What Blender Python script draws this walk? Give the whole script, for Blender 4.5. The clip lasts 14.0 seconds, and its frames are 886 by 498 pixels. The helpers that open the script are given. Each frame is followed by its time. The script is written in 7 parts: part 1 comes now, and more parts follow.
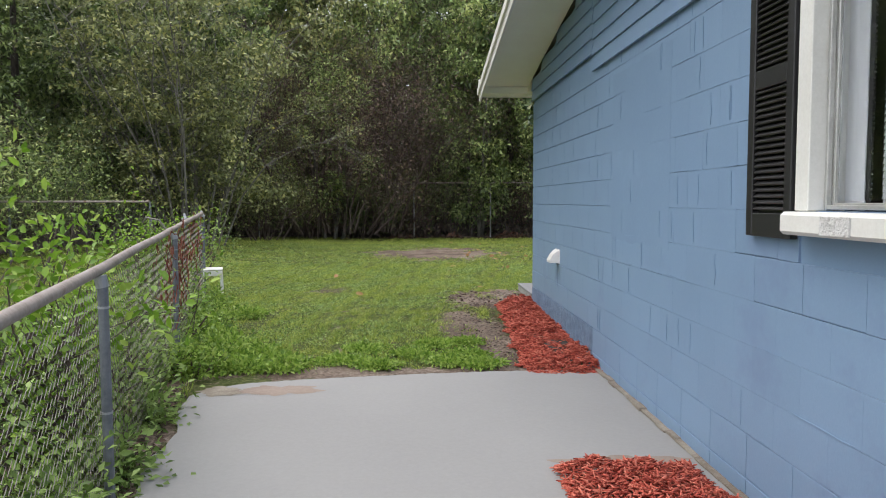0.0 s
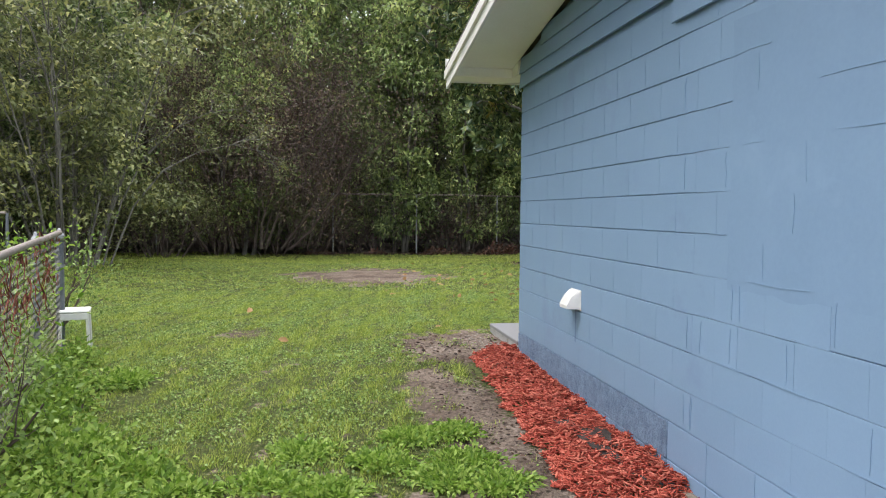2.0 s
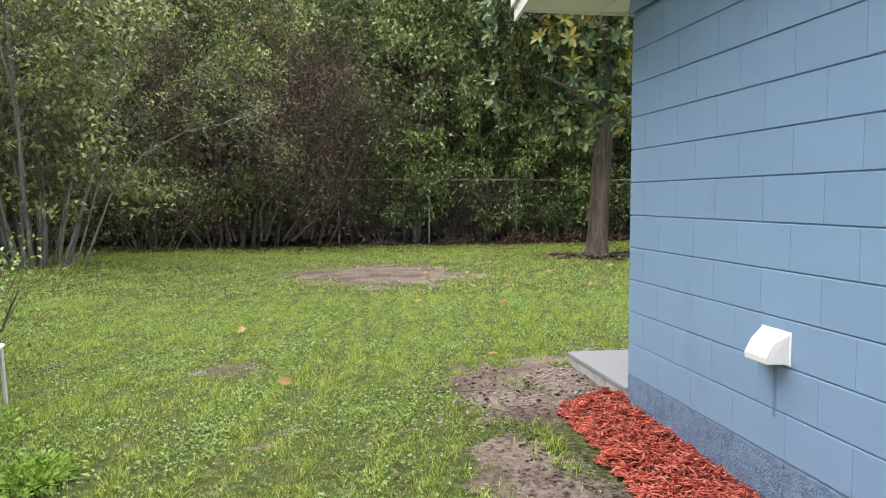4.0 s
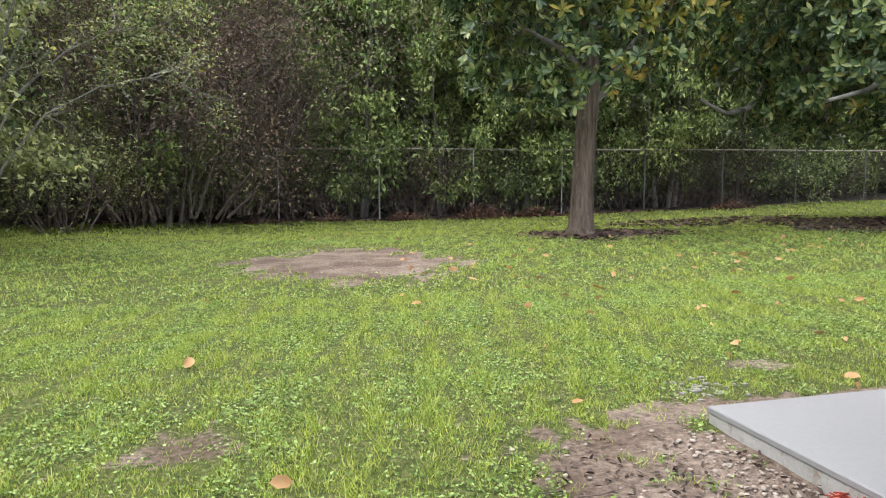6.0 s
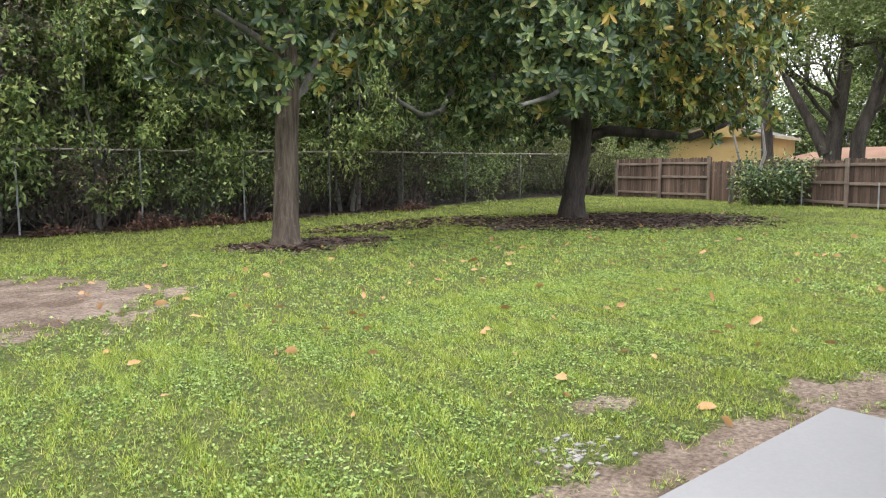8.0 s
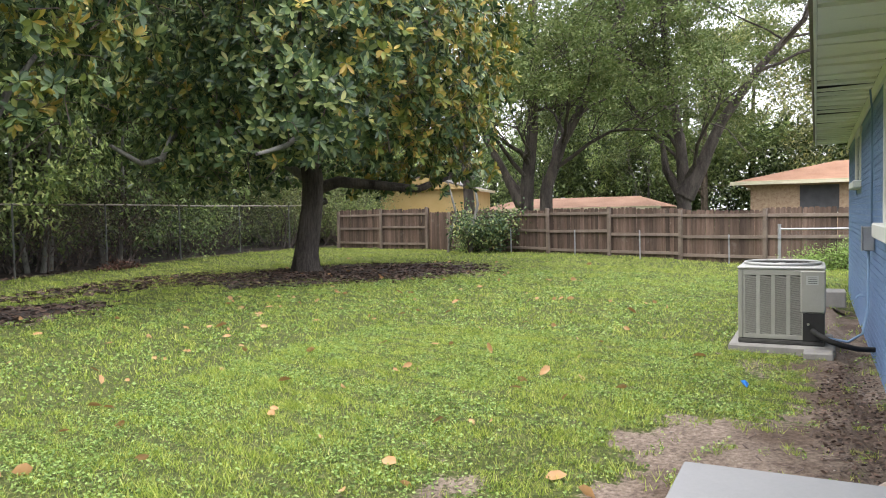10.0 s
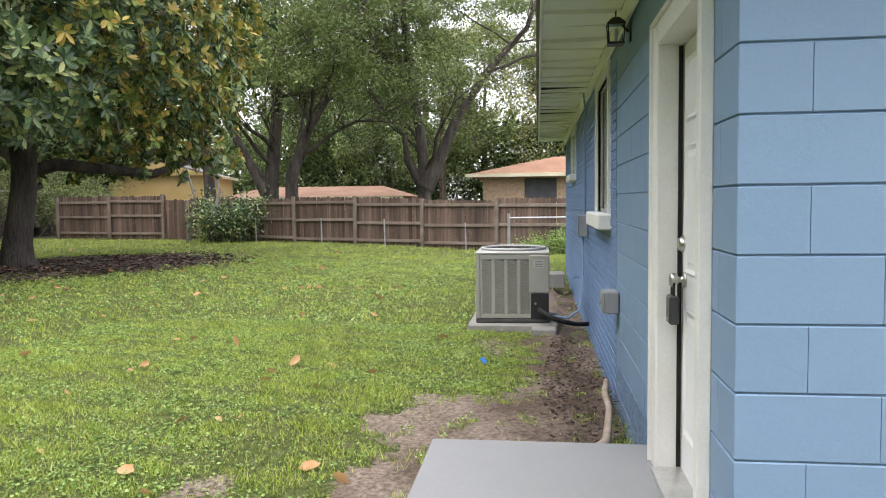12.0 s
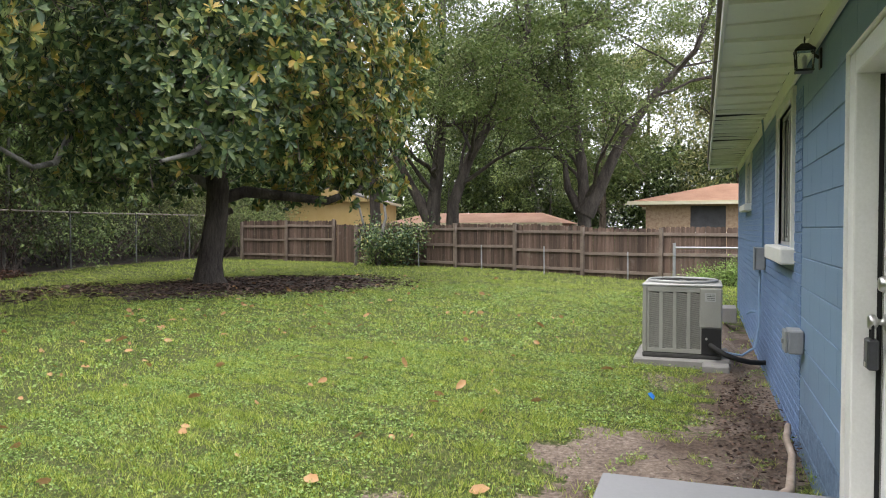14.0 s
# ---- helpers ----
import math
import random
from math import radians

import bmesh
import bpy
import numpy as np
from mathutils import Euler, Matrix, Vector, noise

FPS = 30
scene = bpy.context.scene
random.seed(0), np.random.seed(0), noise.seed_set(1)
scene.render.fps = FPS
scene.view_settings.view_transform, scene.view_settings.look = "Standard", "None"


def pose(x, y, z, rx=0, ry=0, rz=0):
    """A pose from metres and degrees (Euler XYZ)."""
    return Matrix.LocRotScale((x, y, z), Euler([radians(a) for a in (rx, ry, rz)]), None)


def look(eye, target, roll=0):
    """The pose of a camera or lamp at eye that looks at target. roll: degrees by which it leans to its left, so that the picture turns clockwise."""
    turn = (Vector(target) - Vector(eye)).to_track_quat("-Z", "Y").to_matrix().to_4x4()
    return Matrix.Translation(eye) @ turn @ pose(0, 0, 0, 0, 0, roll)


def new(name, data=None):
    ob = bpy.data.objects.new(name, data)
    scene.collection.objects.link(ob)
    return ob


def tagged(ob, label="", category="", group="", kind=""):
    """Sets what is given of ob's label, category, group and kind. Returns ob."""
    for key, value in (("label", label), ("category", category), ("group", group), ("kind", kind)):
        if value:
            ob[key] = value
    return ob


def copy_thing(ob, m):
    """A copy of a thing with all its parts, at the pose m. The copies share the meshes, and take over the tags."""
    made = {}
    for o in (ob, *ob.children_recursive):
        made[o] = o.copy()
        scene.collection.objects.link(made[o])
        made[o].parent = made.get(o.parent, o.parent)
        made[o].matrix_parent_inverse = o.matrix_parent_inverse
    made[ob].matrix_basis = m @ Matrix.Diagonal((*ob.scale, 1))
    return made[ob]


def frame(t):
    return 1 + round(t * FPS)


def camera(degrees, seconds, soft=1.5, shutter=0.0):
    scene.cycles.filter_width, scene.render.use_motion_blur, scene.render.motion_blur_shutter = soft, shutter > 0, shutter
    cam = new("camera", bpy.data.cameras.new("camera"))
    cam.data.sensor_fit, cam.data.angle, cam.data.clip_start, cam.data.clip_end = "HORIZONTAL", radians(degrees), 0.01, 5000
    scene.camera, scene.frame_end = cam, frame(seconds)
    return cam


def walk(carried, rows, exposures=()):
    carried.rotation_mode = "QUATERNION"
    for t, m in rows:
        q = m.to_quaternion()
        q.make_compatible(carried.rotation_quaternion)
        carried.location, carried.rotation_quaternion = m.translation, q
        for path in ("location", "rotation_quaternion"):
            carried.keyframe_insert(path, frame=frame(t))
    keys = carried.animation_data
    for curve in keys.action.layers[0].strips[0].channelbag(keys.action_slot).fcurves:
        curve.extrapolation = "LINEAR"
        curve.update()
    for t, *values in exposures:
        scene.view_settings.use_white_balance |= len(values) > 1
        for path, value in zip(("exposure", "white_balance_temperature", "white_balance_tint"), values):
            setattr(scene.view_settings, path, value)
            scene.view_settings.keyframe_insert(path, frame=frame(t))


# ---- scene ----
cam = camera(61.7, 14.0, soft=1.0)
PATH = [
    (0, (-0.202, 0.753, 1.27), (-0.109, 2.747, 1.14), -0.1),
    (0.5, (-0.28, 1.361, 1.284), (-0.135, 3.352, 1.161), 0.5),
    (1, (-0.37, 1.941, 1.327), (-0.171, 3.927, 1.209), 0.6),
    (1.5, (-0.433, 2.567, 1.33), (-0.173, 4.548, 1.226), 0.8),
    (2, (-0.528, 3.155, 1.318), (-0.195, 5.124, 1.221), 0.5),
    (2.2, (-0.545, 3.38, 1.34), (-0.194, 5.346, 1.244), 0.4),
    (4.3, (-0.636, 5.782, 1.33), (-0.311, 7.751, 1.192), -0.2),
    (4.5, (-0.69, 6.027, 1.32), (-0.361, 7.995, 1.182), 0.0),
    (5, (-0.761, 6.609, 1.312), (-0.409, 8.572, 1.16), -0.2),
    (5.5, (-0.868, 7.165, 1.336), (-0.455, 9.114, 1.158), -0.5),
    (6, (-0.995, 7.706, 1.362), (-0.481, 9.626, 1.147), -0.2),
    (6.5, (-1.037, 8.209, 1.366), (-0.392, 10.086, 1.127), 0.0),
    (7, (-1.11, 8.676, 1.356), (-0.263, 10.472, 1.112), -0.3),
    (7.5, (-1.105, 9.083, 1.373), (-0.036, 10.757, 1.14), -0.5),
    (8, (-1.086, 9.454, 1.394), (0.216, 10.956, 1.179), -0.5),
    (8.2, (-1.092, 9.569, 1.399), (0.288, 11.002, 1.193), -0.5),
    (10.3, (-0.941, 10.458, 1.409), (0.896, 11.245, 1.319), -1.1),
    (10.5, (-0.944, 10.478, 1.41), (0.926, 11.181, 1.312), -1.0),
    (11, (-0.925, 10.473, 1.399), (1.006, 10.982, 1.283), -0.7),
    (11.5, (-0.908, 10.452, 1.398), (1.057, 10.801, 1.271), -0.7),
    (12, (-0.908, 10.434, 1.394), (1.072, 10.687, 1.266), -0.7),
    (12.5, (-0.912, 10.438, 1.397), (1.073, 10.66, 1.303), -0.4),
    (13, (-0.934, 10.45, 1.417), (1.045, 10.739, 1.368), -0.3),
    (13.5, (-0.971, 10.473, 1.425), (0.979, 10.92, 1.387), -0.1),
    (14, (-1.016, 10.505, 1.423), (0.871, 11.166, 1.368), 0.0),
]
walk(cam, [(t, look(eye, target, roll)) for t, eye, target, roll in PATH],
     [(0, 1.32, 6500, 11), (1, 1.48, 6500, 11), (2, 1.65, 6500, 11), (4.5, 1.95, 6500, 11), (6.5, 2.13, 6500, 11), (8, 2.15, 6500, 11), (10.5, 2.08, 6500, 11), (12.5, 1.95, 6500, 11), (14, 1.82, 6500, 11)])

# ---- world, sun, exposure ----
world = bpy.data.worlds.new("sky_world")
scene.world = world
world.use_nodes = True
wn = world.node_tree.nodes
sky = wn.new("ShaderNodeTexSky")
sky.sky_type = "NISHITA"
sky.sun_disc = False
sky.sun_elevation = radians(66)
sky.sun_rotation = radians(-70)
sky.air_density, sky.dust_density, sky.ozone_density = 1.0, 4.0, 1.0
wn["Background"].inputs["Strength"].default_value = 0.15
# thin bright overcast: the clear sky is veiled by an even white cloud layer
veil = wn.new("ShaderNodeMix")
veil.data_type = "RGBA"
veil.inputs[0].default_value = 0.7
veil.inputs[7].default_value = (5.4, 5.4, 5.5, 1.0)
world.node_tree.links.new(sky.outputs[0], veil.inputs[6])
world.node_tree.links.new(veil.outputs[2], wn["Background"].inputs["Color"])
sun = new("sun", bpy.data.lights.new("sun", "SUN"))
sun.data.energy, sun.data.angle, sun.data.color = 0.6, radians(60), (1.0, 0.97, 0.93)
sun.matrix_world = look((0, 0, 30), (12.5, -4.5, 0))


# ---- materials ----
def nodes_of(name):
    m = bpy.data.materials.new(name)
    m.use_nodes = True
    return m, m.node_tree.nodes, m.node_tree.links, m.node_tree.nodes["Principled BSDF"]


def noise_node(n, l, scale, detail=4.0, rough=0.6, stretch=None):
    geo = n.new("ShaderNodeNewGeometry")
    tex = n.new("ShaderNodeTexNoise")
    tex.inputs["Scale"].default_value = scale
    tex.inputs["Detail"].default_value = detail
    tex.inputs["Roughness"].default_value = rough
    if stretch:
        mp = n.new("ShaderNodeMapping")
        mp.inputs["Scale"].default_value = stretch
        l.new(geo.outputs["Position"], mp.inputs["Vector"])
        l.new(mp.outputs[0], tex.inputs["Vector"])
    else:
        l.new(geo.outputs["Position"], tex.inputs["Vector"])
    return tex


def ramp_node(n, l, source, stops):
    r = n.new("ShaderNodeValToRGB")
    while len(r.color_ramp.elements) < len(stops):
        r.color_ramp.elements.new(0.5)
    for e, (p, c) in zip(r.color_ramp.elements, stops):
        e.position, e.color = p, (*c, 1)
    l.new(source, r.inputs[0])
    return r


def mix_node(n, l, fac, a, b, mode="MIX"):
    m = n.new("ShaderNodeMix")
    m.data_type, m.blend_type = "RGBA", mode
    for sock, v in ((m.inputs["Factor"], fac), (m.inputs["A"], a), (m.inputs["B"], b)):
        if isinstance(v, bpy.types.NodeSocket):
            l.new(v, sock)
        elif isinstance(v, tuple):
            sock.default_value = (*v, 1)
        else:
            sock.default_value = v
    return m.outputs["Result"]


def math_node(n, l, op, a, b=0.0, clamp=False):
    m = n.new("ShaderNodeMath")
    m.operation, m.use_clamp = op, clamp
    for sock, v in zip(m.inputs, (a, b)):
        if isinstance(v, bpy.types.NodeSocket):
            l.new(v, sock)
        else:
            sock.default_value = v
    return m.outputs[0]


def surface(name, dark, light, rough=0.7, big=1.5, fine=60.0, bump=0.15, metal=0.0, stretch=None, dist=0.004,
            spots=None, spot_scale=4.0, spot_cut=0.6, vary=0.0, specular=0.5):
    """Painted, mineral or wooden surface: two scales of variation, relief, and stains of their own shape."""
    m, n, l, p = nodes_of(name)
    a = noise_node(n, l, big, 3.0, 0.55, stretch)
    b = noise_node(n, l, fine, 5.0, 0.65, stretch)
    f = math_node(n, l, "ADD", math_node(n, l, "MULTIPLY", a.outputs["Fac"], 0.6), math_node(n, l, "MULTIPLY", b.outputs["Fac"], 0.4))
    col = ramp_node(n, l, f, [(0.36, dark), (0.64, light)]).outputs[0]
    if spots:
        s = noise_node(n, l, spot_scale, 6.0, 0.7)
        fac = ramp_node(n, l, s.outputs["Fac"], [(spot_cut, (0, 0, 0)), (min(1.0, spot_cut + 0.1), (1, 1, 1))]).outputs[0]
        col = mix_node(n, l, fac, col, spots)
    if vary:
        oi = n.new("ShaderNodeObjectInfo")
        v = math_node(n, l, "ADD", math_node(n, l, "MULTIPLY", oi.outputs["Random"], vary), 1 - vary / 2)
        hsv = n.new("ShaderNodeHueSaturation")
        l.new(v, hsv.inputs["Value"])
        l.new(col, hsv.inputs["Color"])
        col = hsv.outputs[0]
    l.new(col, p.inputs["Base Color"])
    p.inputs["Roughness"].default_value = rough
    p.inputs["Metallic"].default_value = metal
    p.inputs["Specular IOR Level"].default_value = specular
    if bump:
        bp = n.new("ShaderNodeBump")
        bp.inputs["Strength"].default_value = bump
        bp.inputs["Distance"].default_value = dist
        l.new(b.outputs["Fac"], bp.inputs["Height"])
        l.new(bp.outputs[0], p.inputs["Normal"])
    return m


def leafy(name, stops, rough=0.5, through_light=0.25, patch=0.5, patch_scale=0.6, drift=0.0):
    """Leaves and blades: colour varies from piece to piece and in drifts; some light passes through."""
    m, n, l, p = nodes_of(name)
    geo = n.new("ShaderNodeNewGeometry")
    big = noise_node(n, l, patch_scale, 3.0)
    f = math_node(n, l, "ADD", math_node(n, l, "MULTIPLY", geo.outputs["Random Per Island"], 1 - patch),
                  math_node(n, l, "MULTIPLY", big.outputs["Fac"], patch))
    oi = n.new("ShaderNodeObjectInfo")
    f = math_node(n, l, "ADD", f, math_node(n, l, "MULTIPLY", math_node(n, l, "SUBTRACT", oi.outputs["Random"], 0.5), drift))
    col = ramp_node(n, l, f, stops).outputs[0]
    l.new(col, p.inputs["Base Color"])
    p.inputs["Roughness"].default_value = rough
    p.inputs["Specular IOR Level"].default_value = 0.35
    tr = n.new("ShaderNodeBsdfTranslucent")
    l.new(col, tr.inputs["Color"])
    mx = n.new("ShaderNodeMixShader")
    mx.inputs[0].default_value = through_light
    l.new(p.outputs[0], mx.inputs[1])
    l.new(tr.outputs[0], mx.inputs[2])
    l.new(mx.outputs[0], n["Material Output"].inputs["Surface"])
    return m


BLUE_PAINT = surface("blue_wall_paint", (0.175, 0.274, 0.411), (0.196, 0.302, 0.442), 0.55, 0.7, 90, 0.12, dist=0.002,
                     spots=(0.165, 0.26, 0.43), spot_scale=0.9, spot_cut=0.58)
BLUE_BLOCK = surface("blue_block_paint", (0.18, 0.279, 0.415), (0.196, 0.302, 0.442), 0.5, 1.2, 70, 0.3, dist=0.003, vary=0.045,
                     spots=(0.172, 0.255, 0.395), spot_scale=0.8, spot_cut=0.56)
BLUE_SMOOTH = surface("blue_patch_paint", (0.172, 0.268, 0.402), (0.192, 0.296, 0.434), 0.5, 1.6, 40, 0.25, dist=0.003, spots=(0.2, 0.305, 0.445), spot_scale=1.7, spot_cut=0.6)
BLUE_ROUGH = surface("blue_stucco_paint", (0.105, 0.17, 0.275), (0.2, 0.305, 0.45), 0.65, 14.0, 48, 1.0, dist=0.03)
BLUE_BRICK = surface("blue_brick_paint", (0.16, 0.26, 0.46), (0.19, 0.3, 0.51), 0.6, 3.0, 30, 1.0, dist=0.03, vary=0.08)
WHITE_TRIM = surface("white_trim_paint", (0.66, 0.66, 0.62), (0.78, 0.78, 0.75), 0.5, 2.0, 70, 0.12, dist=0.002)
SOFFIT = surface("soffit_paint", (0.74, 0.75, 0.65), (0.82, 0.83, 0.74), 0.6, 1.5, 60, 0.15, dist=0.003, vary=0.06,
                 spots=(0.62, 0.62, 0.52), spot_scale=2.2, spot_cut=0.66)
DOOR_WHITE = surface("door_paint", (0.72, 0.72, 0.71), (0.79, 0.79, 0.78), 0.4, 1.0, 40, 0.05, dist=0.002)
BLACK_PAINT = surface("black_shutter_plastic", (0.012, 0.012, 0.013), (0.022, 0.022, 0.024), 0.45, 2, 90, 0.1, dist=0.002)
BLACK_METAL = surface("black_lamp_metal", (0.01, 0.01, 0.01), (0.02, 0.02, 0.02), 0.4, 3, 80, 0.1, dist=0.001)
RUBBER = surface("black_rubber", (0.008, 0.008, 0.008), (0.016, 0.016, 0.016), 0.8, 3, 80, 0.1, dist=0.001)
STOOP = surface("stoop_concrete", (0.195, 0.2, 0.208), (0.225, 0.23, 0.238), 0.75, 0.9, 45, 0.2, dist=0.002, spots=(0.21, 0.213, 0.218), spot_scale=2.0, spot_cut=0.6)
SLAB = surface("patio_concrete", (0.232, 0.232, 0.23), (0.268, 0.268, 0.264), 0.8, 0.6, 40, 0.2, dist=0.003,
               spots=(0.265, 0.264, 0.255), spot_scale=1.1, spot_cut=0.62)
SLAB_EDGE = surface("slab_side_concrete", (0.26, 0.26, 0.25), (0.38, 0.38, 0.37), 0.85, 3.0, 50, 0.5, dist=0.006,
                    spots=(0.2, 0.17, 0.13), spot_scale=5, spot_cut=0.56)
STAIN = surface("rust_brown_stain", (0.2, 0.15, 0.12), (0.29, 0.235, 0.2), 0.85, 2.0, 40, 0.2, dist=0.003)
GRIT = surface("grit_and_dirt", (0.16, 0.13, 0.1), (0.33, 0.3, 0.25), 0.95, 4.0, 60, 0.8, dist=0.01)
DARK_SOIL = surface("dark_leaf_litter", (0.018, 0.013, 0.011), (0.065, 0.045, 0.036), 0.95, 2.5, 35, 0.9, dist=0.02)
STONE = surface("pale_pebbles", (0.2, 0.165, 0.14), (0.42, 0.37, 0.32), 0.85, 12, 60, 0.3, dist=0.003)
RED_MULCH = leafy("red_mulch_shreds", [(0.2, (0.22, 0.03, 0.018)), (0.5, (0.42, 0.08, 0.052)), (0.8, (0.56, 0.17, 0.115))], 0.85, 0.0, 0.25, 6.0)
BARK = surface("brown_grey_bark", (0.045, 0.034, 0.026), (0.19, 0.15, 0.115), 0.95, 9.0, 26, 1.0, stretch=(1, 1, 0.12), dist=0.06,
               spots=(0.21, 0.18, 0.15), spot_scale=5.0, spot_cut=0.6)
BARK_DARK = surface("dark_bark", (0.0266, 0.0209, 0.019), (0.095, 0.0798, 0.0684), 0.95, 4.0, 22, 1.0, stretch=(1, 1, 0.25), dist=0.05)
BARK_PALE = surface("pale_lichened_bark", (0.09, 0.085, 0.075), (0.23, 0.22, 0.2), 0.95, 4.0, 20, 0.8, stretch=(1, 1, 0.3), dist=0.03,
                    spots=(0.05, 0.05, 0.04), spot_scale=4, spot_cut=0.56)
TWIG = surface("brown_twigs", (0.06, 0.045, 0.04), (0.15, 0.115, 0.1), 0.95, 5.0, 30, 0.4, dist=0.01)
GALV = surface("galvanised_steel", (0.3, 0.31, 0.33), (0.42, 0.43, 0.45), 0.5, 6, 50, 0.2, metal=0.6, dist=0.002,
               spots=(0.25, 0.2, 0.17), spot_scale=7, spot_cut=0.64)
RAIL = surface("weathered_rail", (0.22, 0.185, 0.16), (0.36, 0.325, 0.3), 0.7, 5, 40, 0.3, metal=0.25, dist=0.002,
               spots=(0.17, 0.09, 0.06), spot_scale=5, spot_cut=0.57)
POST = surface("blue_grey_post", (0.1, 0.115, 0.135), (0.2, 0.215, 0.24), 0.6, 5, 40, 0.3, metal=0.3, dist=0.002)
RUST = surface("rusty_vine", (0.1, 0.025, 0.015), (0.22, 0.07, 0.04), 0.9, 9, 40, 0.4, dist=0.003)
WIRE = surface("chain_link_wire", (0.105, 0.101, 0.091), (0.175, 0.168, 0.154), 0.6, 1.5, 30, 0.0, metal=0.4,
               spots=(0.2, 0.1, 0.07), spot_scale=1.3, spot_cut=0.58)
WIRE_DARK = surface("dull_wire", (0.1, 0.1, 0.1), (0.17, 0.17, 0.165), 0.7, 1.5, 30, 0.0, metal=0.3)
FENCE_WOOD = surface("weathered_fence_wood", (0.0632, 0.0386, 0.0283), (0.149, 0.104, 0.0818), 0.9, 2.0, 26, 0.5, stretch=(6, 6, 0.35), dist=0.006, vary=0.95,
                     spots=(0.17, 0.14, 0.115), spot_scale=2.2, spot_cut=0.6)
FENCE_RAIL = surface("grey_fence_rail", (0.137, 0.105, 0.0845), (0.225, 0.182, 0.149), 0.9, 3.0, 30, 0.4, dist=0.006, vary=0.3)
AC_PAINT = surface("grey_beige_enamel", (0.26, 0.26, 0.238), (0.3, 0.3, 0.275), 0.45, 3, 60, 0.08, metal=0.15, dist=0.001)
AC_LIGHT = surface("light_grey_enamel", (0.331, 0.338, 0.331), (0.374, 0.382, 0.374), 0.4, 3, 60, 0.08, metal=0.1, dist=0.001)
# slats darker than the casing: shadow between louvres is put into their colour
AC_SLAT_SHADE = surface("shaded_louvre_steel", (0.19, 0.19, 0.175), (0.23, 0.23, 0.21), 0.5, 3, 60, 0.08, metal=0.2, dist=0.001)
AC_DARK = surface("dark_fins", (0.02, 0.02, 0.02), (0.06, 0.06, 0.055), 0.7, 6, 120, 0.3, dist=0.002)
PAD = surface("pad_concrete", (0.19, 0.184, 0.174), (0.253, 0.247, 0.237), 0.9, 4, 50, 0.5, dist=0.005)
GREY_BOX = surface("grey_electrical_box", (0.24, 0.25, 0.26), (0.32, 0.33, 0.34), 0.5, 5, 60, 0.1, metal=0.2, dist=0.001)
CHARCOAL = surface("charcoal_box", (0.04, 0.042, 0.046), (0.075, 0.078, 0.085), 0.4, 6, 60, 0.1, metal=0.3)
CHROME = surface("satin_nickel", (0.45, 0.44, 0.42), (0.6, 0.59, 0.57), 0.3, 9, 60, 0.05, metal=1.0, dist=0.001)
ALU = surface("aluminium_frame", (0.42, 0.42, 0.4), (0.58, 0.58, 0.56), 0.4, 6, 60, 0.1, metal=0.6, dist=0.001)
CURTAIN = surface("white_blind", (0.66, 0.67, 0.7), (0.76, 0.77, 0.8), 0.8, 2, 60, 0.1, dist=0.002)
DARK_ROOM = surface("dim_room", (0.04, 0.04, 0.045), (0.07, 0.07, 0.075), 0.9, 2, 30, 0.0)
SHINGLE = surface("tan_shingles", (0.33, 0.17, 0.105), (0.46, 0.26, 0.17), 0.95, 0.8, 14, 0.6, dist=0.02)
SHINGLE_TAN = surface("faded_brown_shingles", (0.24, 0.135, 0.09), (0.33, 0.2, 0.14), 0.95, 0.8, 14, 0.6, dist=0.02)
SHINGLE_GREY = surface("grey_shingles", (0.13, 0.12, 0.12), (0.25, 0.23, 0.22), 0.95, 1.0, 14, 0.6, dist=0.02)
BRICK_TAN = surface("tan_brick", (0.26, 0.17, 0.11), (0.44, 0.32, 0.22), 0.9, 6.0, 18, 0.6, dist=0.02)
BRICK_PINK = surface("pinkish_brick", (0.36, 0.22, 0.19), (0.5, 0.35, 0.31), 0.9, 3.0, 18, 0.5, dist=0.02)
YELLOW_WALL = surface("yellow_siding", (0.5, 0.36, 0.14), (0.58, 0.43, 0.2), 0.8, 1.0, 20, 0.2, dist=0.01)
CREAM = surface("cream_fascia", (0.55, 0.5, 0.33), (0.62, 0.57, 0.42), 0.7, 2.0, 30, 0.1)
PLASTIC = surface("white_plastic", (0.68, 0.68, 0.66), (0.78, 0.78, 0.76), 0.4, 5, 40, 0.05, dist=0.001)
BLUE_PLASTIC = surface("blue_plastic", (0.02, 0.16, 0.55), (0.03, 0.2, 0.65), 0.4, 5, 40, 0.0)
HOSE = surface("tan_old_hose", (0.22, 0.17, 0.13), (0.36, 0.29, 0.24), 0.85, 9, 60, 0.4, dist=0.003)

GRASS = leafy("grass_blades", [(0.12, (0.0642, 0.0984, 0.0184)), (0.36, (0.214, 0.305, 0.0488)), (0.6, (0.396, 0.487, 0.0903)), (0.8, (0.642, 0.663, 0.195)), (0.94, (0.792, 0.61, 0.415))], 0.5, 0.35, 0.42, 6.0)
WEED = leafy("broad_weed_leaves", [(0.15, (0.081, 0.14, 0.0349)), (0.5, (0.207, 0.32, 0.0739)), (0.8, (0.36, 0.491, 0.164))], 0.5, 0.35, 0.3, 1.2)
LUSH = leafy("lush_weed_leaves", [(0.2, (0.12, 0.22, 0.03)), (0.55, (0.24, 0.38, 0.055)), (0.85, (0.38, 0.5, 0.12))], 0.5, 0.4, 0.2, 1.2)
SAPLING = leafy("bright_sapling_leaves", [(0.25, (0.12, 0.24, 0.02)), (0.6, (0.22, 0.38, 0.04)), (0.85, (0.34, 0.47, 0.09))], 0.45, 0.4, 0.2, 1.5)
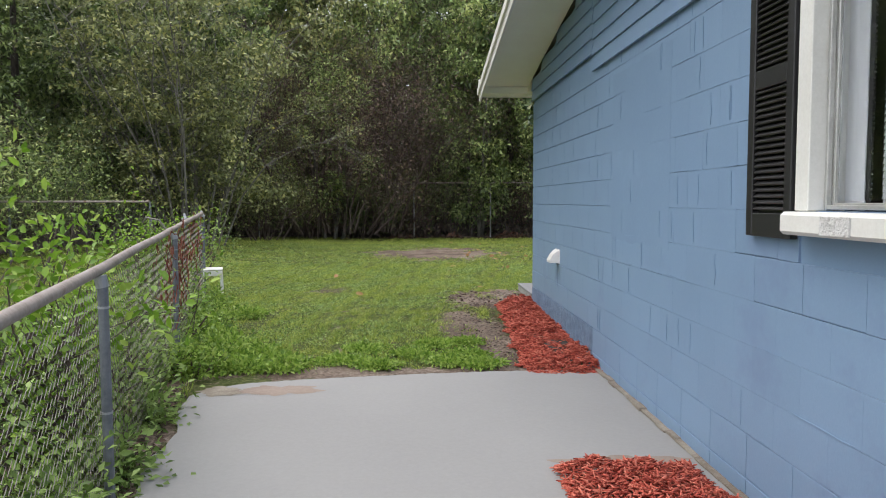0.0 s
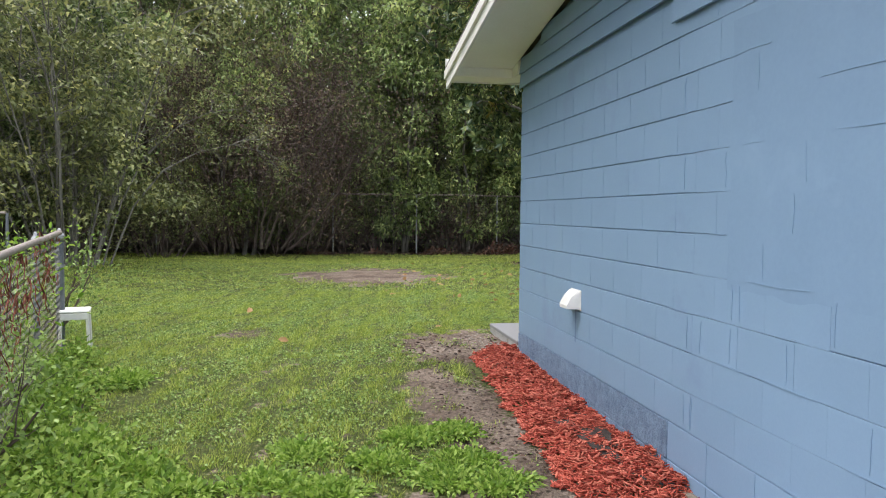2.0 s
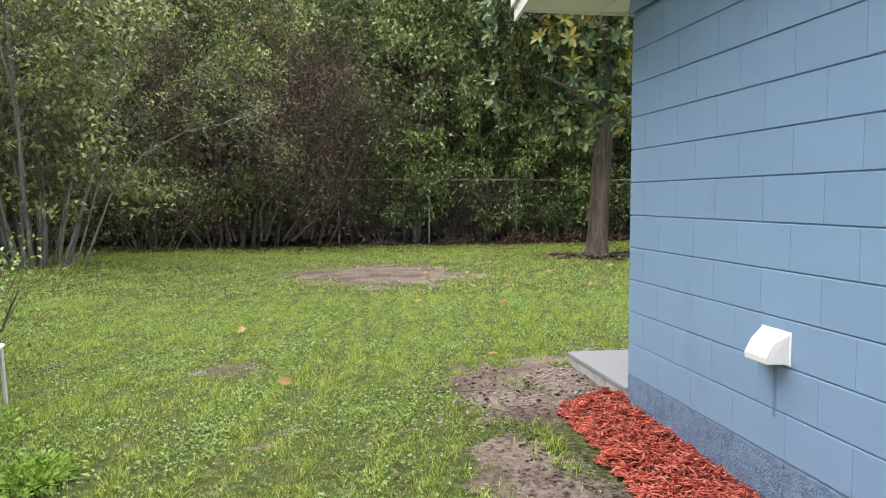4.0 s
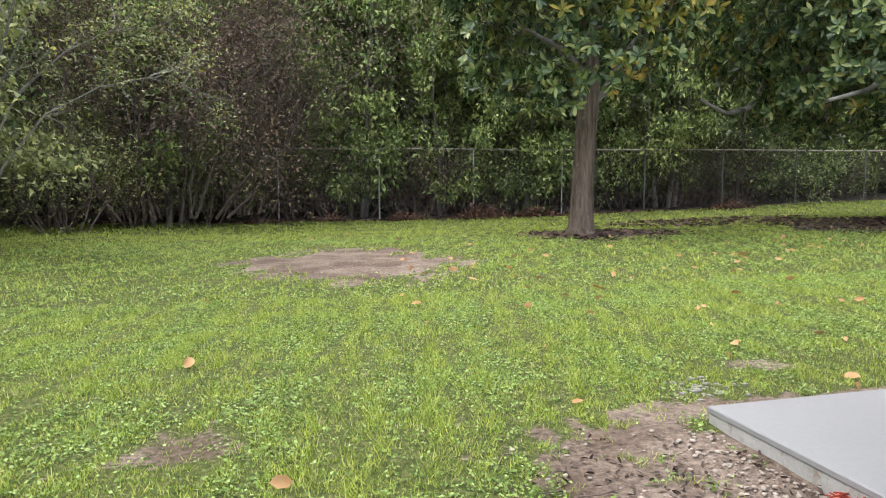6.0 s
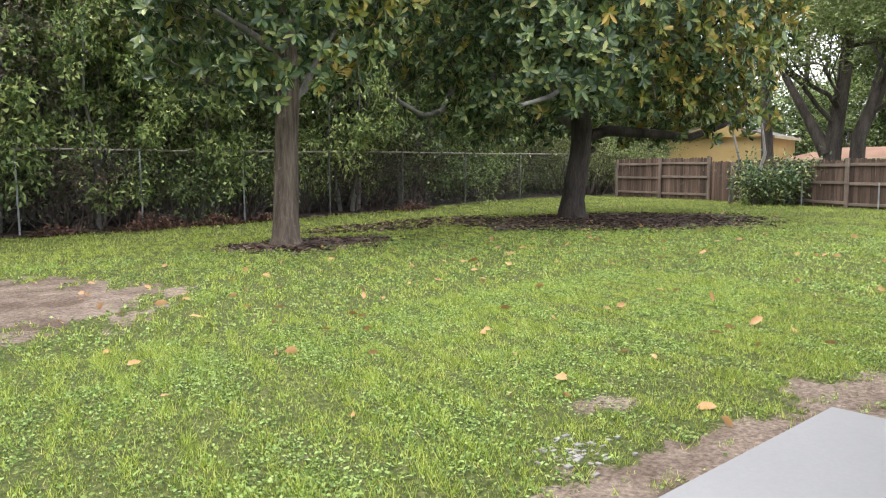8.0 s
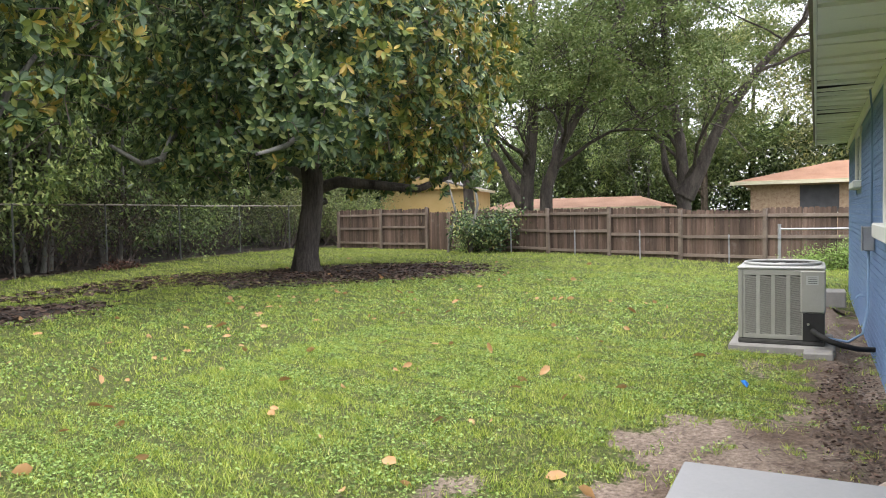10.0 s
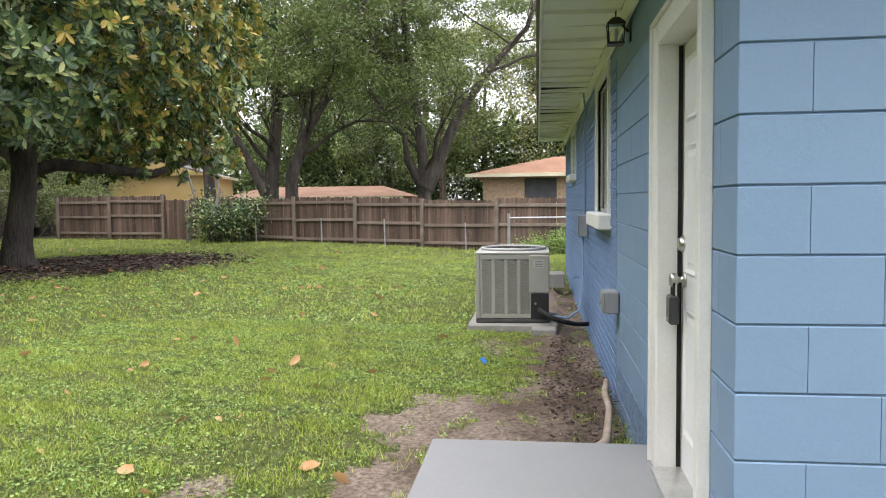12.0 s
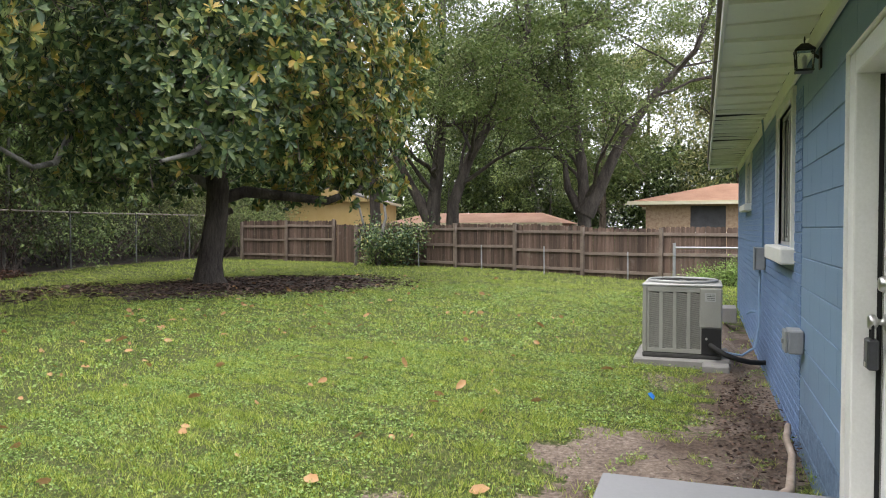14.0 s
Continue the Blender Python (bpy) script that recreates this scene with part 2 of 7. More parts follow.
FOLIAGE = leafy("woodland_leaves", [(0.2, (0.0531, 0.0826, 0.0307)), (0.45, (0.153, 0.218, 0.0779)), (0.7, (0.319, 0.419, 0.142)), (0.9, (0.614, 0.661, 0.26))], 0.42, 0.28, 0.38, 0.5, drift=0.28)
FOLIAGE_GREY = leafy("grey_green_leaves", [(0.15, (0.05, 0.064, 0.026)), (0.45, (0.15, 0.178, 0.07)), (0.72, (0.27, 0.3, 0.125)), (0.92, (0.46, 0.45, 0.16))], 0.42, 0.28, 0.35, 0.5, drift=0.28)
OAK_LEAF = leafy("oak_leaves", [(0.25, (0.0463, 0.0772, 0.0232)), (0.5, (0.0983, 0.144, 0.0406)), (0.75, (0.162, 0.206, 0.0695)), (0.92, (0.232, 0.268, 0.105))], 0.5, 0.35, 0.45, 0.3, drift=0.28)
VINE_BROWN = leafy("dry_vine_leaves", [(0.2, (0.0404, 0.0305, 0.025)), (0.5, (0.092, 0.0663, 0.0537)), (0.75, (0.157, 0.108, 0.0716)), (0.95, (0.239, 0.224, 0.0716))], 0.8, 0.2, 0.4, 0.8, drift=0.28)
YELLOW_LEAF = leafy("yellow_leaves", [(0.3, (0.2, 0.22, 0.03)), (0.8, (0.45, 0.38, 0.05))], 0.6, 0.35, 0.2, 1)
MAGNOLIA = leafy("magnolia_leaves", [(0.15, (0.0365, 0.0656, 0.0327)), (0.45, (0.0826, 0.134, 0.0575)), (0.7, (0.166, 0.226, 0.0856)), (0.86, (0.283, 0.328, 0.116)), (0.96, (0.496, 0.394, 0.125))], 0.26, 0.15, 0.2, 0.5)
# tawny version of the magnolia leaves, with sunlight put into the colour
MAGNOLIA_SUN = leafy("sunlit_tawny_magnolia_leaves", [(0.15, (0.0721, 0.108, 0.026)), (0.4, (0.173, 0.216, 0.0433)), (0.65, (0.374, 0.302, 0.0577)), (0.92, (0.518, 0.331, 0.101))], 0.35, 0.2, 0.35, 0.6)
FALLEN = leafy("fallen_leaves", [(0.2, (0.2, 0.106, 0.0525)), (0.5, (0.42, 0.237, 0.105)), (0.85, (0.55, 0.413, 0.255))], 0.6, 0.15, 0.5, 9.0)
LITTER = leafy("litter_leaves", [(0.2, (0.025, 0.016, 0.013)), (0.5, (0.07, 0.045, 0.034)), (0.85, (0.17, 0.11, 0.08))], 0.7, 0.0, 0.3, 2.0)


def glass_material():
    m, n, l, p = nodes_of("window_glass")
    p.inputs["Base Color"].default_value = (0.9, 0.93, 0.95, 1)
    p.inputs["Roughness"].default_value = 0.02
    p.inputs["Transmission Weight"].default_value = 1.0
    p.inputs["IOR"].default_value = 1.45
    return m


GLASS = glass_material()


def ground_material():
    """Thatch and soil; the bare places come from the ground's own attribute."""
    m, n, l, p = nodes_of("lawn_ground")
    at = n.new("ShaderNodeAttribute")
    at.attribute_name = "bare"
    a = noise_node(n, l, 1.2, 4.0)
    b = noise_node(n, l, 28.0, 6.0, 0.7)
    c = noise_node(n, l, 90.0, 4.0, 0.7)
    soil = ramp_node(n, l, b.outputs["Fac"], [(0.3, (0.085, 0.064, 0.05)), (0.5, (0.215, 0.17, 0.138)), (0.68, (0.35, 0.29, 0.24))]).outputs[0]
    damp = ramp_node(n, l, a.outputs["Fac"], [(0.4, (1, 1, 1)), (0.62, (0.5, 0.46, 0.43))]).outputs[0]
    soil = mix_node(n, l, 1.0, soil, damp, "MULTIPLY")
    thatch = ramp_node(n, l, b.outputs["Fac"], [(0.3, (0.022, 0.03, 0.009)), (0.52, (0.075, 0.094, 0.026)), (0.72, (0.22, 0.2, 0.1))]).outputs[0]
    f = math_node(n, l, "ADD", at.outputs["Fac"], math_node(n, l, "MULTIPLY", math_node(n, l, "SUBTRACT", b.outputs["Fac"], 0.5), 1.3))
    f = ramp_node(n, l, f, [(0.4, (0, 0, 0)), (0.6, (1, 1, 1))]).outputs[0]
    l.new(mix_node(n, l, f, thatch, soil), p.inputs["Base Color"])
    p.inputs["Roughness"].default_value = 0.95
    p.inputs["Specular IOR Level"].default_value = 0.2
    bp = n.new("ShaderNodeBump")
    bp.inputs["Strength"].default_value = 0.9
    bp.inputs["Distance"].default_value = 0.025
    l.new(math_node(n, l, "ADD", b.outputs["Fac"], math_node(n, l, "MULTIPLY", c.outputs["Fac"], 0.4)), bp.inputs["Height"])
    l.new(bp.outputs[0], p.inputs["Normal"])
    return m


LAWN = ground_material()


# ---- mesh helpers ----
class Shape:
    """Gathers vertices and faces of one mesh."""

    def __init__(self):
        self.v, self.f = [], []

    def add(self, verts, faces):
        k = len(self.v)
        self.v += [tuple(q) for q in verts]
        self.f += [tuple(i + k for i in q) for q in faces]
        return self

    def box(self, x0, x1, y0, y1, z0, z1, c=0.0):
        """A box with chamfered edges of width c."""
        if c <= 0:
            v = [(x, y, z) for x in (x0, x1) for y in (y0, y1) for z in (z0, z1)]
            return self.add(v, [(0, 1, 3, 2), (4, 6, 7, 5), (0, 4, 5, 1), (2, 3, 7, 6), (0, 2, 6, 4), (1, 5, 7, 3)])
        bm = bmesh.new()
        bmesh.ops.create_cube(bm, size=1)
        bmesh.ops.transform(bm, matrix=Matrix.LocRotScale(((x0 + x1) / 2, (y0 + y1) / 2, (z0 + z1) / 2), None, (abs(x1 - x0), abs(y1 - y0), abs(z1 - z0))), verts=bm.verts)
        bmesh.ops.bevel(bm, geom=bm.edges[:], offset=c, segments=1, affect="EDGES")
        bm.verts.index_update()
        self.add([v.co[:] for v in bm.verts], [[v.index for v in f.verts] for f in bm.faces])
        bm.free()
        return self

    def prism(self, outline, axis, a, b):
        """An outline of (u, w) pairs pushed along an axis from a to b; outline counter-clockwise or not."""
        place = {"x": lambda u, w, d: (d, u, w), "y": lambda u, w, d: (u, d, w), "z": lambda u, w, d: (u, w, d)}[axis]
        n = len(outline)
        v = [place(u, w, a) for u, w in outline] + [place(u, w, b) for u, w in outline]
        return self.add(v, [tuple(range(n))[::-1], tuple(range(n, 2 * n))] + [(i, (i + 1) % n, n + (i + 1) % n, n + i) for i in range(n)])

    def tube(self, points, radii, sides=8, cap=True, gnarl=0.0):
        """A tube along a line of points; radii one for all or one each."""
        pts = [Vector(p) for p in points]
        if not isinstance(radii, (list, tuple)):
            radii = [radii] * len(pts)
        k = len(self.v)
        ref = None
        for i, p in enumerate(pts):
            d = (pts[min(i + 1, len(pts) - 1)] - pts[max(i - 1, 0)]).normalized()
            if ref is None:
                ref = d.orthogonal().normalized()
            ref = (ref - d * ref.dot(d))
            ref = ref.normalized() if ref.length > 1e-6 else d.orthogonal().normalized()
            o = d.cross(ref)
            for s in range(sides):
                a = 2 * math.pi * s / sides
                k2 = 1 + gnarl * (math.sin(3 * a + 1.3 * p.z) + 0.7 * math.sin(5 * a - 2.1 * p.z) + 0.6 * math.sin(2 * a + 3.7 * p.z + p.x))
                self.v.append(tuple(p + (ref * math.cos(a) + o * math.sin(a)) * radii[i] * k2))
        for i in range(len(pts) - 1):
            for s in range(sides):
                t = (s + 1) % sides
                self.f.append((k + i * sides + s, k + i * sides + t, k + (i + 1) * sides + t, k + (i + 1) * sides + s))
        if cap:
            self.f.append(tuple(k + s for s in range(sides))[::-1])
            self.f.append(tuple(k + (len(pts) - 1) * sides + s for s in range(sides)))
        return self

    def lathe(self, profile, sides=16, at=(0, 0, 0)):
        """A turned body from (radius, height) pairs about z."""
        k = len(self.v)
        for r, z in profile:
            for s in range(sides):
                a = 2 * math.pi * s / sides
                self.v.append((at[0] + r * math.cos(a), at[1] + r * math.sin(a), at[2] + z))
        for i in range(len(profile) - 1):
            for s in range(sides):
                t = (s + 1) % sides
                self.f.append((k + i * sides + s, k + i * sides + t, k + (i + 1) * sides + t, k + (i + 1) * sides + s))
        self.f.append(tuple(k + s for s in range(sides))[::-1])
        self.f.append(tuple(k + (len(profile) - 1) * sides + s for s in range(sides)))
        return self

    def mesh(self, name, material, smooth=False):
        me = bpy.data.meshes.new(name)
        me.from_pydata(self.v, [], self.f)
        me.materials.append(material)
        if smooth:
            me.shade_smooth()
        me.update()
        return me


def array_mesh(name, verts, loops, sides, material, smooth=False):
    """A mesh from numpy arrays in which every face has the same number of sides."""
    me = bpy.data.meshes.new(name)
    nf = len(loops) // sides
    me.vertices.add(len(verts))
    me.vertices.foreach_set("co", np.ascontiguousarray(verts, dtype=np.float32).ravel())
    me.loops.add(len(loops))
    me.loops.foreach_set("vertex_index", np.ascontiguousarray(loops, dtype=np.int32))
    me.polygons.add(nf)
    me.polygons.foreach_set("loop_start", np.arange(0, nf * sides, sides, dtype=np.int32))
    me.materials.append(material)
    me.update(calc_edges=True)
    me.validate()
    if smooth:
        me.shade_smooth()
    return me


def thing(name, at, label, category, group="", kind=""):
    ob = new(name)
    ob.location = at
    ob.empty_display_size = 0.1
    return tagged(ob, label, category, group, kind)


def part(name, shape, material, parent, label="", smooth=False):
    """One mesh under a thing or part, in the parent's own axes."""
    ob = new(name, shape if isinstance(shape, bpy.types.Mesh) else shape.mesh(name, material, smooth))
    ob.parent = parent
    return tagged(ob, label)


def solid(name, shape, material, label, category, kind="", smooth=False, group=""):
    ob = new(name, shape if isinstance(shape, bpy.types.Mesh) else shape.mesh(name, material, smooth))
    return tagged(ob, label, category, group, kind)


# ---- the lie of the land ----
def step(a, b, x):
    t = np.clip((np.asarray(x, dtype=float) - a) / (b - a), 0, 1)
    return t * t * (3 - 2 * t)


def height(x, y):
    x, y = np.asarray(x, dtype=float), np.asarray(y, dtype=float)
    bumps = 0.012 * np.sin(1.7 * x + 0.6 * y) * np.sin(1.3 * y - 0.4 * x) + 0.006 * np.sin(4.1 * x) * np.sin(3.7 * y + 1)
    bank = 0.05 * step(0.75, 1.3, x) * step(1.6, 1.35, x) * step(9.7, 10.1, y) * step(11.35, 11.0, y)
    return -0.035 - 0.075 * step(10.2, 7.0, y) + bank + step(11, 18, y) * (0.06 + 0.08 * step(5, 13, x)) - 0.28 * step(20, 31, y) * step(24, 10, x) + bumps * step(6.6, 8.5, y) + 0.05 * step(-2.2, -4.0, x)


def ground_z(x, y):
    return float(height(x, y))


def waves(x, y, seed, size):
    """Cheap smooth noise, about -1 to 1."""
    r = np.random.RandomState(seed)
    out = 0
    for k in range(7):
        a, w, ph = r.uniform(0, 6.28), (0.7 + 0.45 * k) / size, r.uniform(0, 6.28)
        out = out + np.sin(w * 6.28 * (np.cos(a) * x + np.sin(a) * y) + ph) / (1 + 0.35 * k)
    return out / 2.2


# bare places: centre, half sizes, turn in degrees, strength
BARE = [
    (0.5, 18.3, 1.62, 1.9, -8, 1.0),
    (-1.34, 11.55, 0.3, 0.22, 0, 0.6),
    (0.85, 10.4, 0.68, 0.78, 20, 1.0),
    (0.52, 8.0, 0.42, 1.6, 6, 0.72),
    (2.45, 12.15, 0.42, 0.18, -10, 0.6),
    (2.2, 11.25, 1.3, 0.3, -4, 0.95),
    (3.7, 10.75, 0.85, 0.85, 0, 0.85),
    (5.0, 10.12, 2.3, 0.32, 0, 0.9),
    (6.3, 10.8, 0.5, 0.3, 15, 0.5),
    (8.5, 10.15, 5.5, 0.45, 0, 0.75),
    (-0.2, 6.6, 1.7, 0.22, 0, 0.8),
    (-1.78, 5.0, 0.2, 1.9, 11, 0.9),
    (6.0, 21.5, 1.6, 1.3, 0, 0.95),
    (14.1, 20.3, 3.3, 2.6, -38, 1.0),
    (10.8, 24.5, 2.0, 1.0, 10, 0.4),
]


def bareness(x, y):
    x, y = np.asarray(x, dtype=float), np.asarray(y, dtype=float)
    rough = 0.2 * waves(x, y, 5, 1.6) + 0.2 * waves(x, y, 6, 0.45) + 0.16 * waves(x, y, 7, 0.17)
    out = np.zeros(np.broadcast(x, y).shape)
    for cx, cy, a, b, turn, s in BARE:
        t = radians(turn)
        u = ((x - cx) * math.cos(t) + (y - cy) * math.sin(t)) / a
        v = (-(x - cx) * math.sin(t) + (y - cy) * math.cos(t)) / b
        d = np.sqrt(u * u + v * v) + rough
        out = np.maximum(out, s * (1 - step(0.75, 1.15, d)))
    thin = 0.42 * step(0.3, 1.0, waves(x, y, 9, 1.1)) * step(15, 8, y)
    fleck = 0.62 * step(0.62, 0.95, waves(x, y, 15, 0.33)) * step(19, 10, y)
    thin = np.maximum(thin, fleck)
    woods = step(30.2, 31.6, y) * 0.9
    return np.clip(np.maximum(np.maximum(out, thin), woods), 0, 1)


# ---- ground: one sheet to the horizon ----
def make_ground():
    far = np.array([2500, 900, 400, 200, 120, 80, 60, 48, 40], dtype=float)
    xs = np.concatenate([-far, np.arange(-34, -6, 1.0), np.arange(-6, 16, 0.12), np.arange(16, 34, 0.4), far[::-1]])
    ys = np.concatenate([-far, np.arange(-34, 3, 1.0), np.arange(3, 24, 0.12), np.arange(24, 38, 0.4), far[::-1]])
    X, Y = np.meshgrid(xs, ys)
    Z = height(X, Y)
    Z = Z + 0.008 * waves(X, Y, 3, 0.5) * (np.abs(X) < 30)
    under = (X > 1.0) & (X < 14.6) & (Y < 10.2)
    Z = np.where(under, np.minimum(Z, -0.16), Z)
    Z = np.where((X > -1.62 + 0.14 * (6.0 - Y)) & (X < 1.4) & (Y < 6.35), -0.19, Z)
    B = bareness(X, Y)
    nx, ny = len(xs), len(ys)
    v = np.stack([X, Y, Z], -1).reshape(-1, 3)
    i = (np.arange(ny - 1)[:, None] * nx + np.arange(nx - 1)[None, :]).ravel()
    loops = np.stack([i, i + 1, i + nx + 1, i + nx], -1).ravel()
    me = array_mesh("ground", v, loops, 4, LAWN, True)
    at = me.attributes.new("bare", "FLOAT", "POINT")
    at.data.foreach_set("value", B.ravel().astype(np.float32))
    return tagged(new("ground", me), "sandy soil and thatch under a patchy lawn", "ground", kind="structure")


ground = make_ground()

# ---- the house ----
WX, WY = 1.335, 9.86          # outer faces of the west and the back wall
HX, HY = 14.4, -3.0           # far ends of the house
SLABZ = -0.09                 # top of the patio slab
SEAM = 6.85                   # where the patched blockwork begins
COURSE, Z0 = 0.2032, 0.21     # block course, foot of the smooth courses
TOPZ = Z0 + 11 * COURSE
WIN_W = (2.0, 3.5, 1.228, 2.26)     # west window: y0, y1, z0, z1
DOOR = (1.745, 2.63, 0.12, 2.11)     # door opening: x0, x1, z0, z1
WIN_B = (5.2, 6.4, 1.28, 2.42)    # back window: x0, x1, z0, z1
WIN_C = (10.4, 11.6, 1.78, 2.42)    # small far window

DEEP = 0.008


def wall_pieces(shape, along, u0, u1, z0, z1, a, b, holes):
    """A wall from u0 to u1 between the depths a and b, left open at the holes."""
    def put(p, q, r, s):
        if q - p > 1e-4 and s - r > 1e-4:
            if along == "y":
                shape.box(a, b, p, q, r, s)
            else:
                shape.box(p, q, a, b, r, s)
    at = u0
    for h0, h1, k0, k1 in sorted(holes):
        put(at, h0, z0, z1)
        put(h0, h1, z0, k0)
        put(h0, h1, k1, z1)
        at = h1
    put(at, u1, z0, z1)


west = Shape()
wall_pieces(west, "y", HY, 2.5, -0.25, 2.75, WX, WX + 0.2, [(WIN_W[0], 2.5, WIN_W[2], WIN_W[3])])
wall_pieces(west, "y", 2.5, WY - 0.2, -0.25, 2.75, WX + DEEP, WX + 0.2, [(2.5, WIN_W[1], WIN_W[2], WIN_W[3])])
wall_west = solid("wall_west", west, BLUE_PAINT, "blue-painted concrete block gable wall with patched joints", "wall", "structure")
back = Shape()
wall_pieces(back, "x", WX + DEEP, HX, -0.25, 2.75, WY - 0.2, WY - DEEP, [DOOR, WIN_B, WIN_C])
wall_back = solid("wall_back", back, BLUE_PAINT, "blue-painted block and brick back wall under the eave", "wall", "structure")
rest = Shape().box(HX - 0.2, HX, HY, WY - 0.21, -0.25, 2.75).box(WX, HX - 0.21, HY, HY + 0.2, -0.25, 2.75)
solid("wall_far", rest, BLUE_PAINT, "plain blue-painted walls closing the house", "wall", "structure")
solid("ceiling", Shape().box(WX + 0.21, HX - 0.21, HY + 0.21, WY - 0.21, 2.45, 2.49), DARK_ROOM, "plain dim ceiling inside the house", "ceiling", "structure")
solid("floor", Shape().box(WX + 0.21, HX - 0.21, HY + 0.21, WY - 0.21, 0.05, 0.1), DARK_ROOM, "plain dim floor inside the house", "floor", "structure")
solid("room_partition", Shape().box(WX + 1.2, WX + 1.25, HY + 0.21, WY - 0.21, 0.1, 2.44).box(WX + 0.21, HX - 0.21, WY - 1.3, WY - 1.25, 0.1, 2.44),
      DARK_ROOM, "plain dim partition inside the house", "wall", "structure")


def gable_z(y):
    """Underside of the roof along the gable."""
    return 2.76 + 0.15 * (WY - y) if y > 3.4 else 2.76 + 0.15 * (WY - 3.4) - 0.15 * (3.4 - y)


# gable: lapped boards over the blocks
gable = Shape().prism([(HY, 2.7), (WY - 0.02, 2.7), (WY - 0.02, gable_z(WY)), (3.4, gable_z(3.4)), (HY, gable_z(HY))], "x", WX + 0.03, WX + 0.2)
wall_gable = solid("wall_gable", gable, BLUE_PAINT, "blue gable above the blocks, clad in lapped boards", "wall", "structure")


def siding_board(y0, y1, z, h):
    t = 0.016
    lift = 0.013
    return Shape().prism([(WX - lift - t, z), (WX - lift + 0.002, z), (WX + 0.004, z + h + 0.02), (WX - 0.012, z + h + 0.02)], "y", y0, y1)


z = TOPZ + 0.027
LAP = 0.128
while z < 3.9:
    top = z + LAP
    far_y = WY + 0.004 if top < gable_z(WY) else WY - (top - 2.76) / 0.15
    if far_y > 6.7:
        part("siding_board", siding_board(SEAM + 0.02, far_y, z, LAP), BLUE_PAINT, wall_gable)
    if far_y > 2.6:
        part("siding_board", siding_board(2.0, min(SEAM + 0.015, far_y), z - 0.145, LAP), BLUE_PAINT, wall_gable)
    z += LAP

# eaves, rake and roof
EY, EX, SZ = 10.39, 0.74, 2.63
HEX = HX + 0.5
roof = Shape()
for y0, y1 in ((EY + 0.05, 3.4), (HY - 0.5, 3.4)):
    za = gable_z(y0) + 0.03
    zb = gable_z(3.4) + 0.03
    roof.add([(EX - 0.03, y0, za), (HEX + 0.03, y0, za), (HEX + 0.03, y1, zb), (EX - 0.03, y1, zb),
              (EX - 0.03, y0, za + 0.05), (HEX + 0.03, y0, za + 0.05), (HEX + 0.03, y1, zb + 0.05), (EX - 0.03, y1, zb + 0.05)],
             [(0, 1, 2, 3), (7, 6, 5, 4), (0, 4, 5, 1), (1, 5, 6, 2), (2, 6, 7, 3), (3, 7, 4, 0)])
solid("roof", roof, SHINGLE_GREY, "low-pitched grey shingle roof of the blue house", "roof", "structure")

eave = thing("eave", (0, 0, 0), "cream-white boxed eave with worn soffit boards", "eave", kind="structure")
part("fascia", Shape().box(EX - 0.02, HEX, EY, EY + 0.022, SZ - 0.03, SZ + 0.19, 0.003), WHITE_TRIM, eave)
part("drip_edge", Shape().box(EX - 0.03, HEX, EY + 0.024, EY + 0.045, SZ + 0.11, SZ + 0.2, 0.003), WHITE_TRIM, eave)
part("frieze_board", Shape().box(WX, HEX - 0.5, WY + 0.004, WY + 0.028, SZ - 0.13, SZ - 0.004, 0.003), SOFFIT, eave)
rnd = random.Random(4)
x = WX - 0.03
while x < HEX - 0.05:
    w = 0.4 + rnd.uniform(-0.05, 0.05)
    x1 = min(x + w, HEX)
    lap, skew = rnd.uniform(0.012, 0.036), rnd.uniform(-0.016, 0.018)
    za, zb = SZ - lap, SZ
    b = Shape().add([(x + 0.004, WY + 0.03, za), (x1, WY + 0.03, zb), (x1, EY - 0.002, zb - skew), (x + 0.004, EY - 0.002, za + skew),
                     (x + 0.004, WY + 0.03, za + 0.03), (x1, WY + 0.03, zb + 0.012), (x1, EY - 0.002, zb + 0.012 - skew), (x + 0.004, EY - 0.002, za + 0.03 + skew)],
                    [(3, 2, 1, 0), (4, 5, 6, 7), (0, 1, 5, 4), (1, 2, 6, 5), (2, 3, 7, 6), (3, 0, 4, 7)])
    part("soffit_board", b, SOFFIT, eave)
    x = x1
part("eave_backing", Shape().box(WX + 0.002, HEX - 0.02, WY - 0.19, EY - 0.004, SZ + 0.035, SZ + 0.05), DARK_ROOM, eave)

rake = thing("rake_overhang", (0, 0, 0), "white sloping rake with boxed end over the gable", "eave", kind="structure")


def slope_board(x0, x1, ya, yb, drop, h):
    za, zb = gable_z(ya), gable_z(yb)
    return Shape().add([(x0, ya, za - drop), (x1, ya, za - drop), (x1, yb, zb - drop), (x0, yb, zb - drop),
                        (x0, ya, za - drop + h), (x1, ya, za - drop + h), (x1, yb, zb - drop + h), (x0, yb, zb - drop + h)],
                       [(3, 2, 1, 0), (4, 5, 6, 7), (0, 1, 5, 4), (1, 2, 6, 5), (2, 3, 7, 6), (3, 0, 4, 7)])


